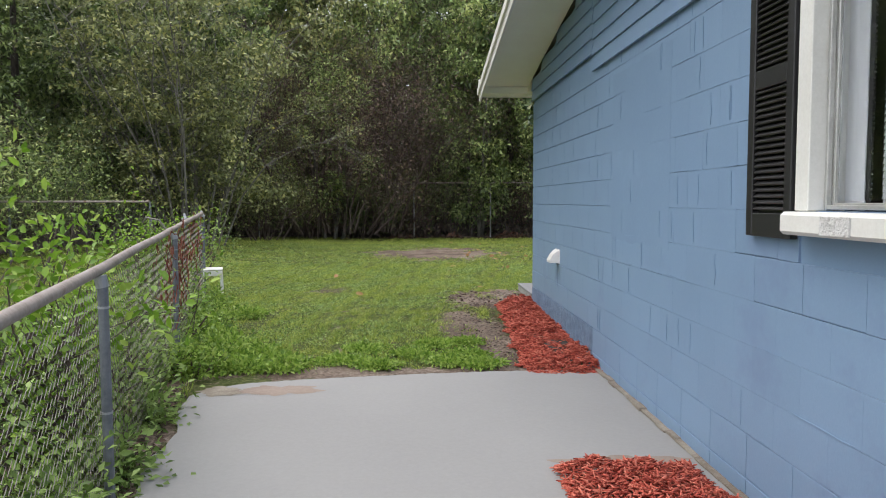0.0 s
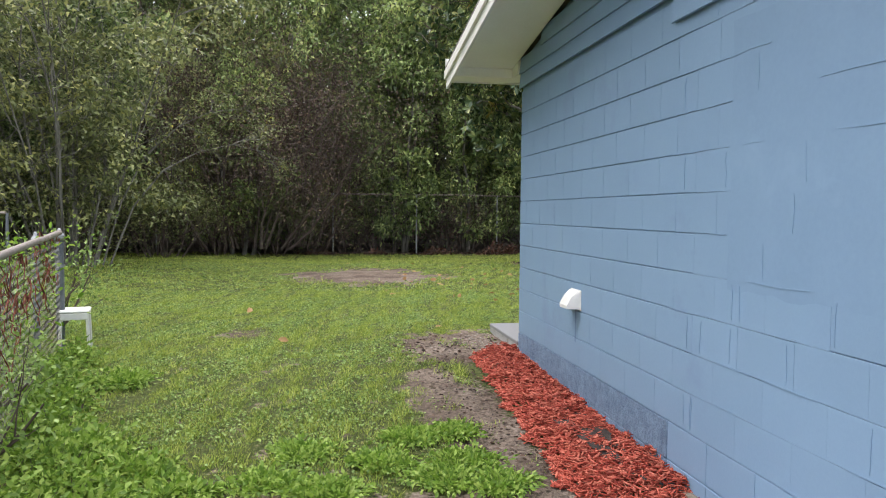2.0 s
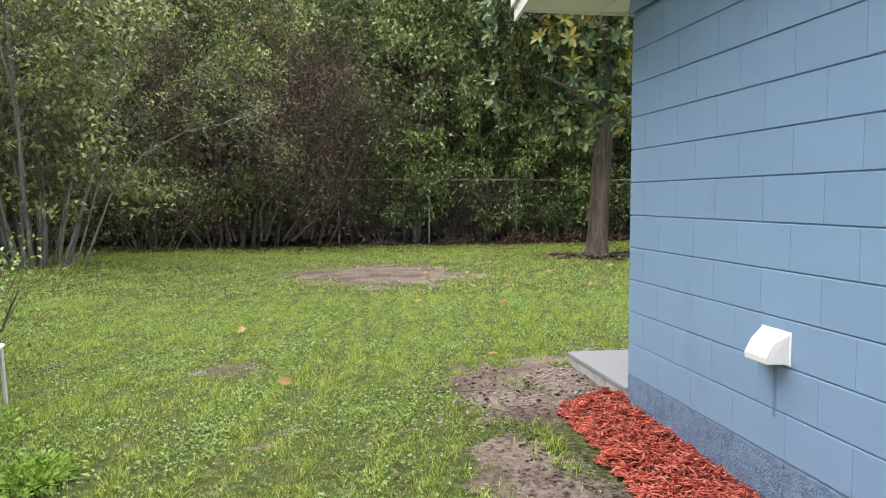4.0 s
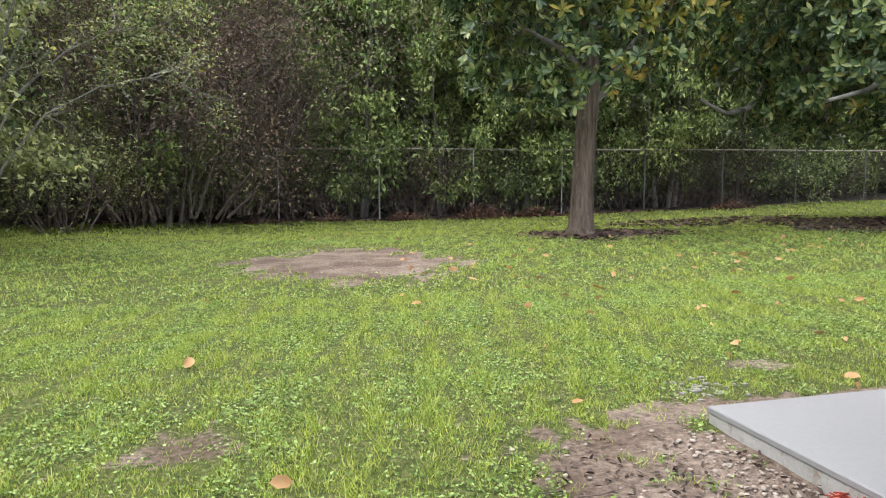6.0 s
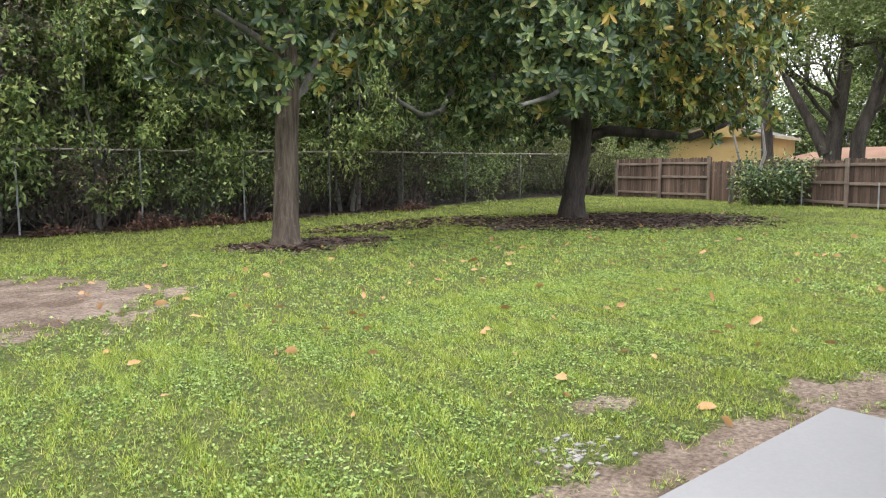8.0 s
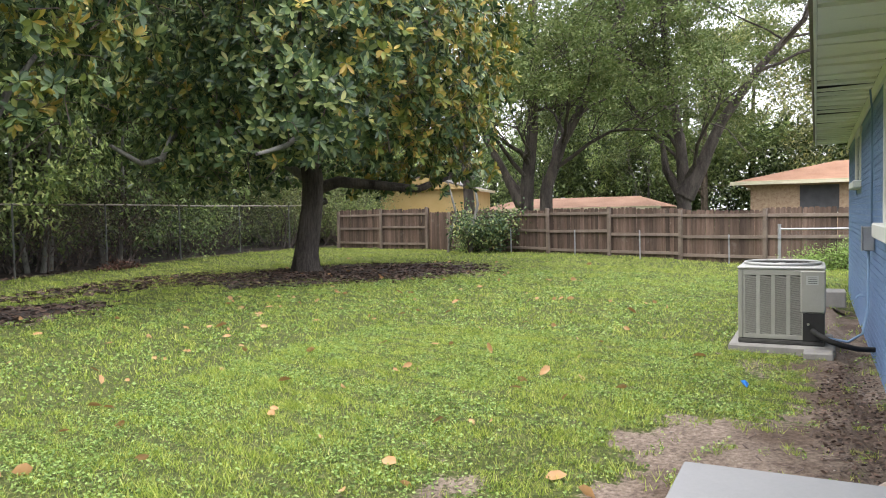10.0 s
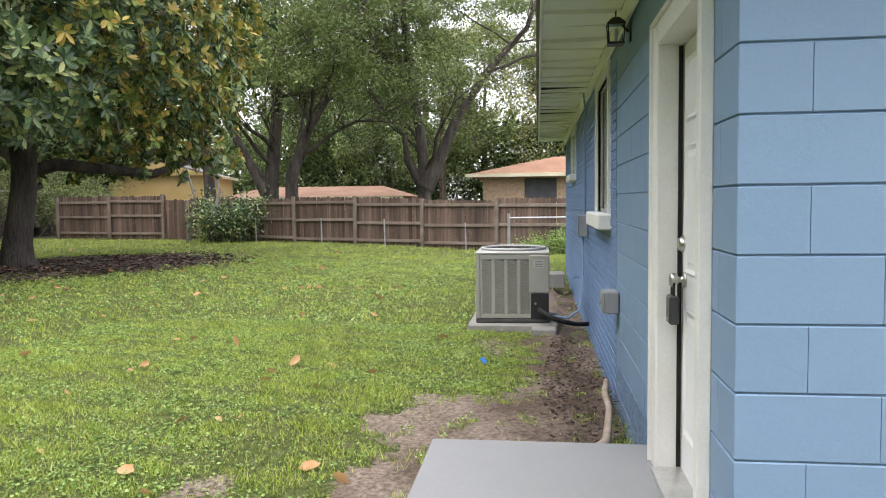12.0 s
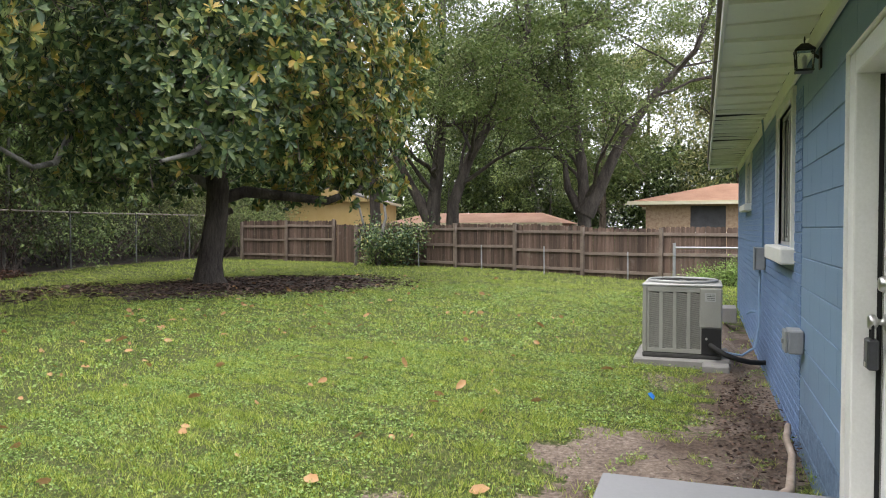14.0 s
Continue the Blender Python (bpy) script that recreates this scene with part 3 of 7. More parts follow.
part("rake_fascia", slope_board(EX - 0.022, EX, EY + 0.02, 3.42, 0.14, 0.165), WHITE_TRIM, rake)
part("rake_trim", slope_board(EX - 0.045, EX - 0.024, EY + 0.02, 3.42, 0.05, 0.078), WHITE_TRIM, rake)
part("rake_soffit", slope_board(EX + 0.002, WX - 0.032, EY - 0.012, 3.42, 0.03, 0.02), SOFFIT, rake)
part("rake_return", Shape().box(EX + 0.002, WX - 0.004, EY - 0.01, EY - 0.002, SZ - 0.02, SZ + 0.15, 0.002), SOFFIT, rake)
part("rake_return_cap", Shape().box(EX + 0.002, WX - 0.034, WY + 0.25, EY - 0.014, SZ - 0.02, SZ - 0.004, 0.002), SOFFIT, rake)
part("rake_return_face", Shape().box(EX + 0.002, WX - 0.034, WY + 0.232, WY + 0.248, SZ - 0.02, gable_z(WY + 0.24) - 0.032, 0.002), SOFFIT, rake)
part("frieze_end", Shape().prism([(WY + 0.032, SZ - 0.02), (EY - 0.014, SZ - 0.02), (EY - 0.014, SZ + 0.1), (WY + 0.032, SZ + 0.2)], "x", WX - 0.032, WX - 0.006), SOFFIT, rake)


# ---- west window and shutter ----
def casing(shape, axis, face, out, u0, u1, z0, z1, w, sill=False):
    """Flat boards round an opening, standing proud of the wall."""
    lo, hi = (face - out, face + 0.12) if axis == "x" else (face - 0.12, face + out)
    for a, b, c, d in ((u0 - w, u0, z0 - (0 if sill else w), z1 + w), (u1, u1 + w, z0 - (0 if sill else w), z1 + w), (u0 + 0.001, u1 - 0.001, z1, z1 + w)):
        if axis == "x":
            shape.box(lo, hi, a, b, c, d, 0.004)
        else:
            shape.box(a, b, lo, hi, c, d, 0.004)


y0, y1, z0, z1 = WIN_W
window_1 = thing("window_1", (0, 0, 0), "aluminium sash window with white casing and a drawn blind", "window", kind="structure")
s = Shape()
casing(s, "x", WX, 0.03, y0 + 0.03, y1 - 0.006, z0, z1, 0.096, True)
part("casing", s, WHITE_TRIM, window_1)
s = Shape()
s.box(WX - 0.1, WX + 0.1, y0 - 0.2, y1 + 0.075, z0 - 0.09, z0 - 0.002, 0.014)
sill = part("window_sill", s, WHITE_TRIM, window_1, "thick white-painted masonry sill")
patch = Shape().box(WX - 0.106, WX - 0.1, 3.1, 3.28, z0 - 0.082, z0 - 0.014, 0.002)
part("rough_patch", patch, surface("rough_white_mortar", (0.68, 0.68, 0.66), (0.78, 0.78, 0.76), 0.7, 6, 38, 1.0, dist=0.03), sill)
s = Shape()
for d, w in ((0.03, 0.016), (0.052, 0.014)):
    i = 0.008 + 0.8 * (d - 0.03)
    s.box(WX + d, WX + d + 0.02, y1 - 0.004 - i - w, y1 - 0.004 - i, z0 + 0.002, z1 - 0.002, 0.002)
    s.box(WX + d, WX + d + 0.02, y0 + 0.034, y1 - 0.006 - i - w, z0 + 0.002 + i * 0.6, z0 + 0.002 + i * 0.6 + w, 0.002)
    s.box(WX + d, WX + d + 0.02, y0 + 0.034, y1 - 0.006 - i - w, z1 - 0.004 - w, z1 - 0.004, 0.002)
part("window_frame", s, ALU, window_1)
pane = part("pane", Shape().box(WX + 0.06, WX + 0.064, y0 + 0.04, y1 - 0.05, z0 + 0.04, z1 - 0.03), GLASS, window_1)
pane.visible_shadow = False
s = Shape()
zz = z0 + 0.02
while zz < z1:
    s.prism([(WX + 0.155, zz), (WX + 0.158, zz), (WX + 0.166, zz + 0.027), (WX + 0.163, zz + 0.027)], "y", y0 + 0.05, y1 - 0.165)
    zz += 0.025
part("blind", s, CURTAIN, window_1)
s = Shape().box(WX + 0.12, WX + 0.124, y1 - 0.15, y1 - 0.13, z0 + 0.03, z1 - 0.03)
zz = z0 + 0.04
while zz < z1 - 0.05:
    s.box(WX + 0.118, WX + 0.125, y1 - 0.158, y1 - 0.148, zz, zz + 0.009)
    zz += 0.018
part("blind_edge_strip", s, BLACK_PAINT, window_1, "black serrated strip beside the blind")
part("reveal_panel", Shape().box(WX + 0.115, WX + 0.119, y1 - 0.128, y1 - 0.008, z0 + 0.004, z1 - 0.004), CURTAIN, window_1)


def shutter(name, y0, y1, z0, z1):
    ob = thing(name, (WX, (y0 + y1) / 2, z0), "black louvred plastic shutter beside the white window", "shutter", kind="")
    h, w = z1 - z0, (y1 - y0) / 2
    a, b = -0.04, -0.003
    part("stile", Shape().box(a, b, -w, -w + 0.055, 0, h, 0.004), BLACK_PAINT, ob)
    part("stile", Shape().box(a, b, w - 0.055, w, 0, h, 0.004), BLACK_PAINT, ob)
    mid = h * 0.51
    for r0, r1 in ((0, 0.1), (mid - 0.04, mid + 0.04), (h - 0.1, h)):
        part("rail", Shape().box(a + 0.002, b, -w + 0.056, w - 0.056, r0, r1, 0.003), BLACK_PAINT, ob)
    part("back_panel", Shape().box(-0.012, -0.006, -w + 0.056, w - 0.056, 0.1, h - 0.1), BLACK_PAINT, ob)
    m = None
    for p0, p1 in ((0.1, mid - 0.04), (mid + 0.04, h - 0.1)):
        q = p0 + 0.026
        while q < p1:
            if m is None:
                first = part("slat", Shape().add([(u, v, t) for v in (-w + 0.057, w - 0.057) for u, t in ((-0.013, 0.012), (-0.036, -0.008), (-0.033, -0.013), (-0.010, 0.006))],
                                                 [(3, 2, 1, 0), (4, 5, 6, 7), (0, 1, 5, 4), (1, 2, 6, 5), (2, 3, 7, 6), (3, 0, 4, 7)]), BLACK_PAINT, ob)
                m = first.data
                first.location.z = q
            else:
                o = new("slat", m)
                o.parent = ob
                o.location.z = q
            q += 0.026
    return ob


shutter("shutter", 3.605, 3.985, 1.115, 2.42)

# ---- dryer vent hood ----
vent = thing("dryer_vent", (WX, 8.31, 0.635), "white plastic dryer vent hood on the blue wall", "vent")
vent.scale = (0.85, 0.82, 0.85)
part("hood", Shape().add([(-0.004, -0.12, 0.0), (-0.115, -0.1, 0.0), (-0.115, 0.1, 0.0), (-0.004, 0.12, 0.0), (-0.004, -0.12, 0.15), (-0.03, -0.1, 0.15), (-0.03, 0.1, 0.15), (-0.004, 0.12, 0.15), (-0.118, -0.1, 0.03), (-0.118, 0.1, 0.03), (-0.08, -0.1, 0.1), (-0.08, 0.1, 0.1)],
                          [(0, 3, 2, 1), (0, 1, 8, 10, 5, 4), (3, 7, 6, 11, 9, 2), (1, 2, 9, 8), (8, 9, 11, 10), (10, 11, 6, 5), (4, 5, 6, 7), (0, 4, 7, 3)]), PLASTIC, vent)
part("flange", Shape().box(-0.008, -0.0005, -0.13, 0.13, -0.01, 0.16, 0.003), PLASTIC, vent)
stain = Shape().add([(-0.0035, -0.015, -0.01), (-0.0035, 0.02, -0.01), (-0.0035, 0.017, -0.29), (-0.0035, -0.01, -0.3)], [(0, 3, 2, 1)])
part("drip_stain", stain, surface("drip_stain", (0.1, 0.17, 0.3), (0.15, 0.23, 0.38), 0.6, 9, 60, 0.1), vent)

# ---- back door ----
x0, x1, z0, z1 = DOOR
door_1 = thing("door_1", (0, 0, 0), "closed white panelled back door with nickel lockset and key box", "door", kind="structure")
s = Shape()
for a, b in ((x0 - 0.1, x0 + 0.02), (x1 - 0.02, x1 + 0.11)):
    s.box(a, b, WY - 0.19, WY + 0.03, z0 - 0.04, z1 + 0.085, 0.006)
s.box(x0 + 0.021, x1 - 0.021, WY - 0.19, WY + 0.03, z1 - 0.02, z1 + 0.085, 0.006)
part("door_frame", s, WHITE_TRIM, door_1)
s = Shape().box(x0 - 0.115, x0 - 0.102, WY + 0.001, WY + 0.045, z0 - 0.04, z1 + 0.1, 0.003).box(x1 + 0.112, x1 + 0.125, WY + 0.001, WY + 0.045, z0 - 0.04, z1 + 0.1, 0.003)
s.box(x0 - 0.1, x1 + 0.11, WY + 0.001, WY + 0.045, z1 + 0.087, z1 + 0.1, 0.003)
part("brick_mould", s, WHITE_TRIM, door_1)
DY = WY - 0.085
leaf = Shape().box(x0 + 0.024, x1 - 0.046, DY - 0.044, DY, z0 + 0.02, z1 - 0.026, 0.003)
door_leaf = part("door_leaf", leaf, DOOR_WHITE, door_1)
for a, b in ((x0 + 0.13, x0 + 0.44), (x0 + 0.5, x1 - 0.14)):
    for c, d in ((z0 + 0.22, z0 + 0.78), (z0 + 0.95, z0 + 1.5), (z0 + 1.62, z0 + 1.88)):
        p = Shape()
        for i, (o, y) in enumerate(((0, 0.012), (0.022, 0.001), (0.05, 0.009))):
            p.v += [(a + o, DY + y, c + o), (b - o, DY + y, c + o), (b - o, DY + y, d - o), (a + o, DY + y, d - o)]
        for i in (0, 4):
            for k in range(4):
                p.f.append((i + k, i + (k + 1) % 4, i + 4 + (k + 1) % 4, i + 4 + k))
        p.f.append((8, 9, 10, 11))
        p.box(a - 0.008, b + 0.008, DY + 0.0005, DY + 0.0035, c - 0.008, d + 0.008, 0.001)
        part("panel", p, DOOR_WHITE, door_leaf)
part("weather_strip", Shape().box(x1 - 0.045, x1 - 0.0215, DY - 0.04, DY - 0.004, z0 + 0.01, z1 - 0.021), RUBBER, door_1, "black rubber seal in the gap")
part("weather_strip", Shape().box(x1 - 0.025, x1 - 0.0205, DY + 0.001, DY + 0.02, z0 + 0.02, z1 - 0.026), RUBBER, door_1, "black rubber seal on the jamb")
part("threshold", Shape().box(x0 + 0.022, x1 - 0.022, WY - 0.18, WY + 0.05, z0 + 0.001, z0 + 0.018, 0.004), ALU, door_1)
kx = x1 - 0.11
for name, zc, r in (("dead_bolt", 1.19, 0.03), ("knob", 1.03, 0.032)):
    k = Shape()
    prof = [(0.034, 0.0), (0.036, 0.006), (0.03, 0.01), (0.014, 0.014), (0.012, 0.03), (0.022, 0.036), (r, 0.045), (r, 0.062), (r * 0.8, 0.07)]
    if name == "dead_bolt":
        prof = [(0.036, 0.0), (0.038, 0.012), (0.03, 0.026), (0.026, 0.032)]
    k.lathe(prof, 18)
    k.v = [(kx + u, DY + w, zc + v) for u, v, w in k.v]
    k.f = [tuple(reversed(f)) for f in k.f]
    part(name, k, CHROME, door_leaf, "satin nickel " + name.replace("_", " "), True)
kb = thing("key_lock_box", (kx, DY + 0.055, 0.83), "dark grey key lock box hanging from the door knob", "lock box")
part("body", Shape().box(-0.045, 0.045, -0.022, 0.022, 0.0, 0.13, 0.008), CHARCOAL, kb)
part("shackle", Shape().tube([(-0.025, 0, 0.128), (-0.025, 0, 0.19), (-0.012, 0, 0.215), (0.012, 0, 0.215), (0.025, 0, 0.19), (0.025, 0, 0.128)], 0.006, 8), RUBBER, kb)
part("keyhole", Shape().box(-0.012, 0.012, 0.0225, 0.025, 0.012, 0.03, 0.001), CHROME, kb)


# ---- windows of the back wall ----
def back_window(name, x0, x1, z0, z1, label, sill_h):
    w = thing(name, (0, 0, 0), label, "window", kind="structure")
    s = Shape()
    casing(s, "y", WY, 0.02, x0, x1, z0, z1, 0.075, True)
    part("casing", s, WHITE_TRIM, w)
    part("window_sill", Shape().box(x0 - 0.13, x1 + 0.13, WY - 0.1, WY + 0.1, z0 - sill_h, z0 - 0.002, 0.012), WHITE_TRIM, w, "chunky white masonry sill")
    s = Shape()
    for d in (0.03, 0.06):
        y = WY - d
        q = 0.03
        i = d - 0.03
        s.box(x0 + i, x0 + i + q, y - 0.02, y, z0, z1, 0.002).box(x1 - i - q, x1 - i, y - 0.02, y, z0, z1, 0.002)
        s.box(x0 + i + q, x1 - i - q, y - 0.02, y, z0, z0 + q + i, 0.002).box(x0 + i + q, x1 - i - q, y - 0.02, y, z1 - q, z1, 0.002)
    mid = (x0 + x1) / 2
    s.box(mid - 0.02, mid + 0.02, WY - 0.049, WY - 0.025, z0 + 0.03, z1 - 0.03, 0.002)
    part("window_frame", s, ALU, w)
    for a, b in ((x0 + 0.04, mid - 0.022), (mid + 0.022, x1 - 0.04)):
        p = part("pane", Shape().box(a, b, WY - 0.068, WY - 0.064, z0 + 0.045, z1 - 0.035), GLASS, w)
        p.visible_shadow = False
    return w


back_window("window_2", *WIN_B, "sliding aluminium window with white casing and sill", 0.13)
back_window("window_3", *WIN_C, "small high window with white casing", 0.1)

# ---- paving and steps ----
slab = Shape()
rnd = random.Random(7)
edge = [(WX - 0.004, -3.0), (WX - 0.004, 6.6)]
n = 60
for i in range(n + 1):
    u = i / n
    edge.append((WX - 0.06 - 2.9 * u, 6.6 - 0.36 * u ** 2 + rnd.uniform(-0.012, 0.012) - (0.12 * max(0, u - 0.93) / 0.07)))
for i in range(1, 50):
    y = 6.08 - 6.9 * i / 50
    edge.append((-1.74 + 0.14 * (6.0 - y) + 0.03 * math.sin(5.3 * y) + rnd.uniform(-0.022, 0.022), y))
edge.append((-0.78, -3.0))
me = slab.prism(edge, "z", SLABZ - 0.12, SLABZ)
patio = solid("patio_slab", me, SLAB, "pale grey concrete patio slab with a ragged edge", "patio", "structure")
joint = Shape()
yy = 3.0
while yy < 6.5:
    w = 0.035 + rnd.uniform(0, 0.02)
    joint.box(WX - 0.003 - w, WX - 0.003, yy, yy + 0.149, SLABZ + 0.001, SLABZ + 0.012 + rnd.uniform(0, 0.012), 0.003)
    yy += 0.15
solid("slab_joint", joint, GRIT, "gritty joint where the slab meets the wall", "joint", "structure")


def blot(cx, cy, a, b, z, seed, n=56):
    r = random.Random(seed)
    ph = [r.uniform(0, 6.28) for _ in range(5)]
    out = []
    for i in range(n):
        t = 2 * math.pi * i / n
        k = 1 + 0.16 * math.sin(2 * t + ph[0]) + 0.13 * math.sin(5 * t + ph[1]) + 0.09 * math.sin(9 * t + ph[2]) + 0.06 * math.sin(17 * t + ph[3])
        out.append((cx + a * k * math.cos(t), cy + b * k * math.sin(t), z))
    return Shape().add(out + [(cx, cy, z)], [(i, (i + 1) % n, n) for i in range(n)])


part("rust_stain", blot(-1.14, 6.06, 0.26, 0.15, SLABZ + 0.0015, 3), STAIN, patio, "brown stain on the slab corner")
part("dark_stain", blot(-1.55, 6.05, 0.16, 0.12, SLABZ + 0.0025, 5), GRIT, patio, "dark dirt on the slab corner")
part("dirt_stain", blot(0.9, 4.5, 0.3, 0.09, SLABZ + 0.0015, 8), STAIN, patio, "dirt washed from the mulch")

stoop = thing("door_stoop", (0, 0, 0), "smooth light grey concrete stoop before the back door", "step", kind="structure")
part("stoop_top", Shape().box(WX - 0.015, 2.98, WY - 0.004, 11.0, 0.085, 0.12, 0.006), STOOP, stoop)
part("stoop_side", Shape().box(WX - 0.008, 2.972, WY - 0.004, 10.993, -0.15, 0.084, 0.003), SLAB_EDGE, stoop)


# ---- wall lantern ----
lamp = thing("wall_lantern", (3.82, WY, 2.34), "black metal carriage lantern with clear glass on the back wall", "lamp")
part("back_plate", Shape().box(-0.05, 0.05, 0.002, 0.02, 0.02, 0.2, 0.006), BLACK_METAL, lamp)
part("arm", Shape().tube([(0, 0.02, 0.12), (0, 0.06, 0.15), (0, 0.1, 0.2), (0, 0.14, 0.24)], [0.016, 0.013, 0.011, 0.01], 8), BLACK_METAL, lamp)
cage = Shape()
for sx in (-1, 1):
    for sy in (-1, 1):
        cage.tube([(sx * 0.065, 0.14 + sy * 0.065, 0.02), (sx * 0.075, 0.14 + sy * 0.075, 0.18)], 0.006, 5)
cage.box(-0.075, 0.075, 0.065, 0.215, 0.0, 0.02, 0.004).box(-0.085, 0.085, 0.055, 0.225, 0.178, 0.192, 0.004)
part("cage", cage, BLACK_METAL, lamp)
cap = Shape()
cap.v = [(sx * 0.085, 0.14 + sy * 0.085, 0.193) for sx, sy in ((-1, -1), (1, -1), (1, 1), (-1, 1))] + [(sx * 0.03, 0.14 + sy * 0.03, 0.25) for sx, sy in ((-1, -1), (1, -1), (1, 1), (-1, 1))]
cap.f = [(3, 2, 1, 0), (4, 5, 6, 7)] + [(i, (i + 1) % 4, 4 + (i + 1) % 4, 4 + i) for i in range(4)]
part("cap", cap, BLACK_METAL, lamp)
ring = [(0.028 * math.cos(a * math.pi / 6), 0.14, 0.285 + 0.028 * math.sin(a * math.pi / 6)) for a in range(13)]
part("ring", Shape().tube(ring, 0.005, 6, False), BLACK_METAL, lamp)
g = part("pane", Shape().box(-0.066, 0.066, 0.074, 0.206, 0.022, 0.176), GLASS, lamp)
g.visible_shadow = False
part("candle", Shape().lathe([(0.02, 0.02), (0.02, 0.09), (0.024, 0.1), (0.022, 0.13), (0.01, 0.15)], 10, (0, 0.14, 0)), PLASTIC, lamp)

lamp.scale = (0.66, 0.66, 0.66)

# ---- boxes, conduit and pipes on the back wall ----
box = thing("electrical_box", (4.5, WY + 0.006, 0.585), "grey metal outlet box on the painted brick wall", "electrical box")
part("body", Shape().box(-0.09, 0.09, 0, 0.07, 0, 0.12, 0.006), GREY_BOX, box)
part("cover", Shape().box(-0.085, 0.085, 0.071, 0.085, 0.004, 0.116, 0.005), GREY_BOX, box)
part("latch", Shape().box(-0.012, 0.012, 0.086, 0.096, 0.045, 0.07, 0.002), GREY_BOX, box)
box.scale = (1.2, 1.35, 1.3)
dis = thing("disconnect_box", (7.65, WY + 0.012, 0.98), "small grey disconnect box for the air conditioner", "electrical box")
part("body", Shape().box(-0.08, 0.08, 0, 0.1, 0, 0.24, 0.008), GREY_BOX, dis)
part("lid", Shape().box(-0.085, 0.085, 0.101, 0.112, -0.004, 0.246, 0.004), GREY_BOX, dis)
whip = [(7.65, WY + 0.06, 0.98), (7.63, WY + 0.065, 0.7), (7.55, WY + 0.07, 0.4), (7.4, WY + 0.12, 0.17), (7.28, WY + 0.25, 0.1), (7.33, WY + 0.45, 0.12), (7.5, WY + 0.55, 0.18)]
solid("conduit_whip", Shape().tube(whip, 0.013, 8), BLUE_PAINT, "flexible conduit looping from the wall to the condenser", "conduit", smooth=True)
riser = [(7.72, WY + 0.03, 1.22), (7.72, WY + 0.03, 1.9), (7.72, WY + 0.03, 2.38), (7.72, WY + 0.05, 2.6)]
solid("riser_cable", Shape().tube(riser, 0.01, 6), BLUE_PAINT, "thin painted cable running up under the eave", "cable", smooth=True)
pipe = [(7.16, WY + 0.56, 0.21), (7.08, WY + 0.52, 0.19), (7.02, WY + 0.42, 0.14), (7.08, WY + 0.3, 0.09), (7.25, WY + 0.17, 0.04), (7.42, WY + 0.07, 0.01), (7.5, WY + 0.01, 0.0)]
solid("insulated_pipe", Shape().tube(pipe, 0.027, 10), RUBBER, "black insulated refrigerant line running into the wall", "pipe", smooth=True)
hose = [(4.75, WY + 0.06, 0.02), (4.45, WY + 0.1, 0.0), (4.1, WY + 0.1, -0.01), (3.75, WY + 0.14, -0.01), (3.5, WY + 0.17, -0.01), (3.36, WY + 0.19, 0.0), (3.25, WY + 0.26, -0.01), (3.2, WY + 0.33, -0.015)]
solid("old_hose", Shape().tube(hose, [0.022, 0.024, 0.023, 0.025, 0.026, 0.028, 0.027, 0.03], 8), HOSE, "bent tan drain pipe lying along the wall", "pipe", smooth=True)
tap = thing("hose_tap", (9.3, WY, 0.35), "small blue-painted garden tap on the wall", "tap")
part("body", Shape().tube([(0, 0.0, 0), (0, 0.07, 0), (0, 0.1, -0.03)], 0.013, 8), BLUE_PAINT, tap)
part("handle", Shape().box(-0.03, 0.03, 0.045, 0.055, 0.02, 0.03, 0.003), BLUE_PAINT, tap)


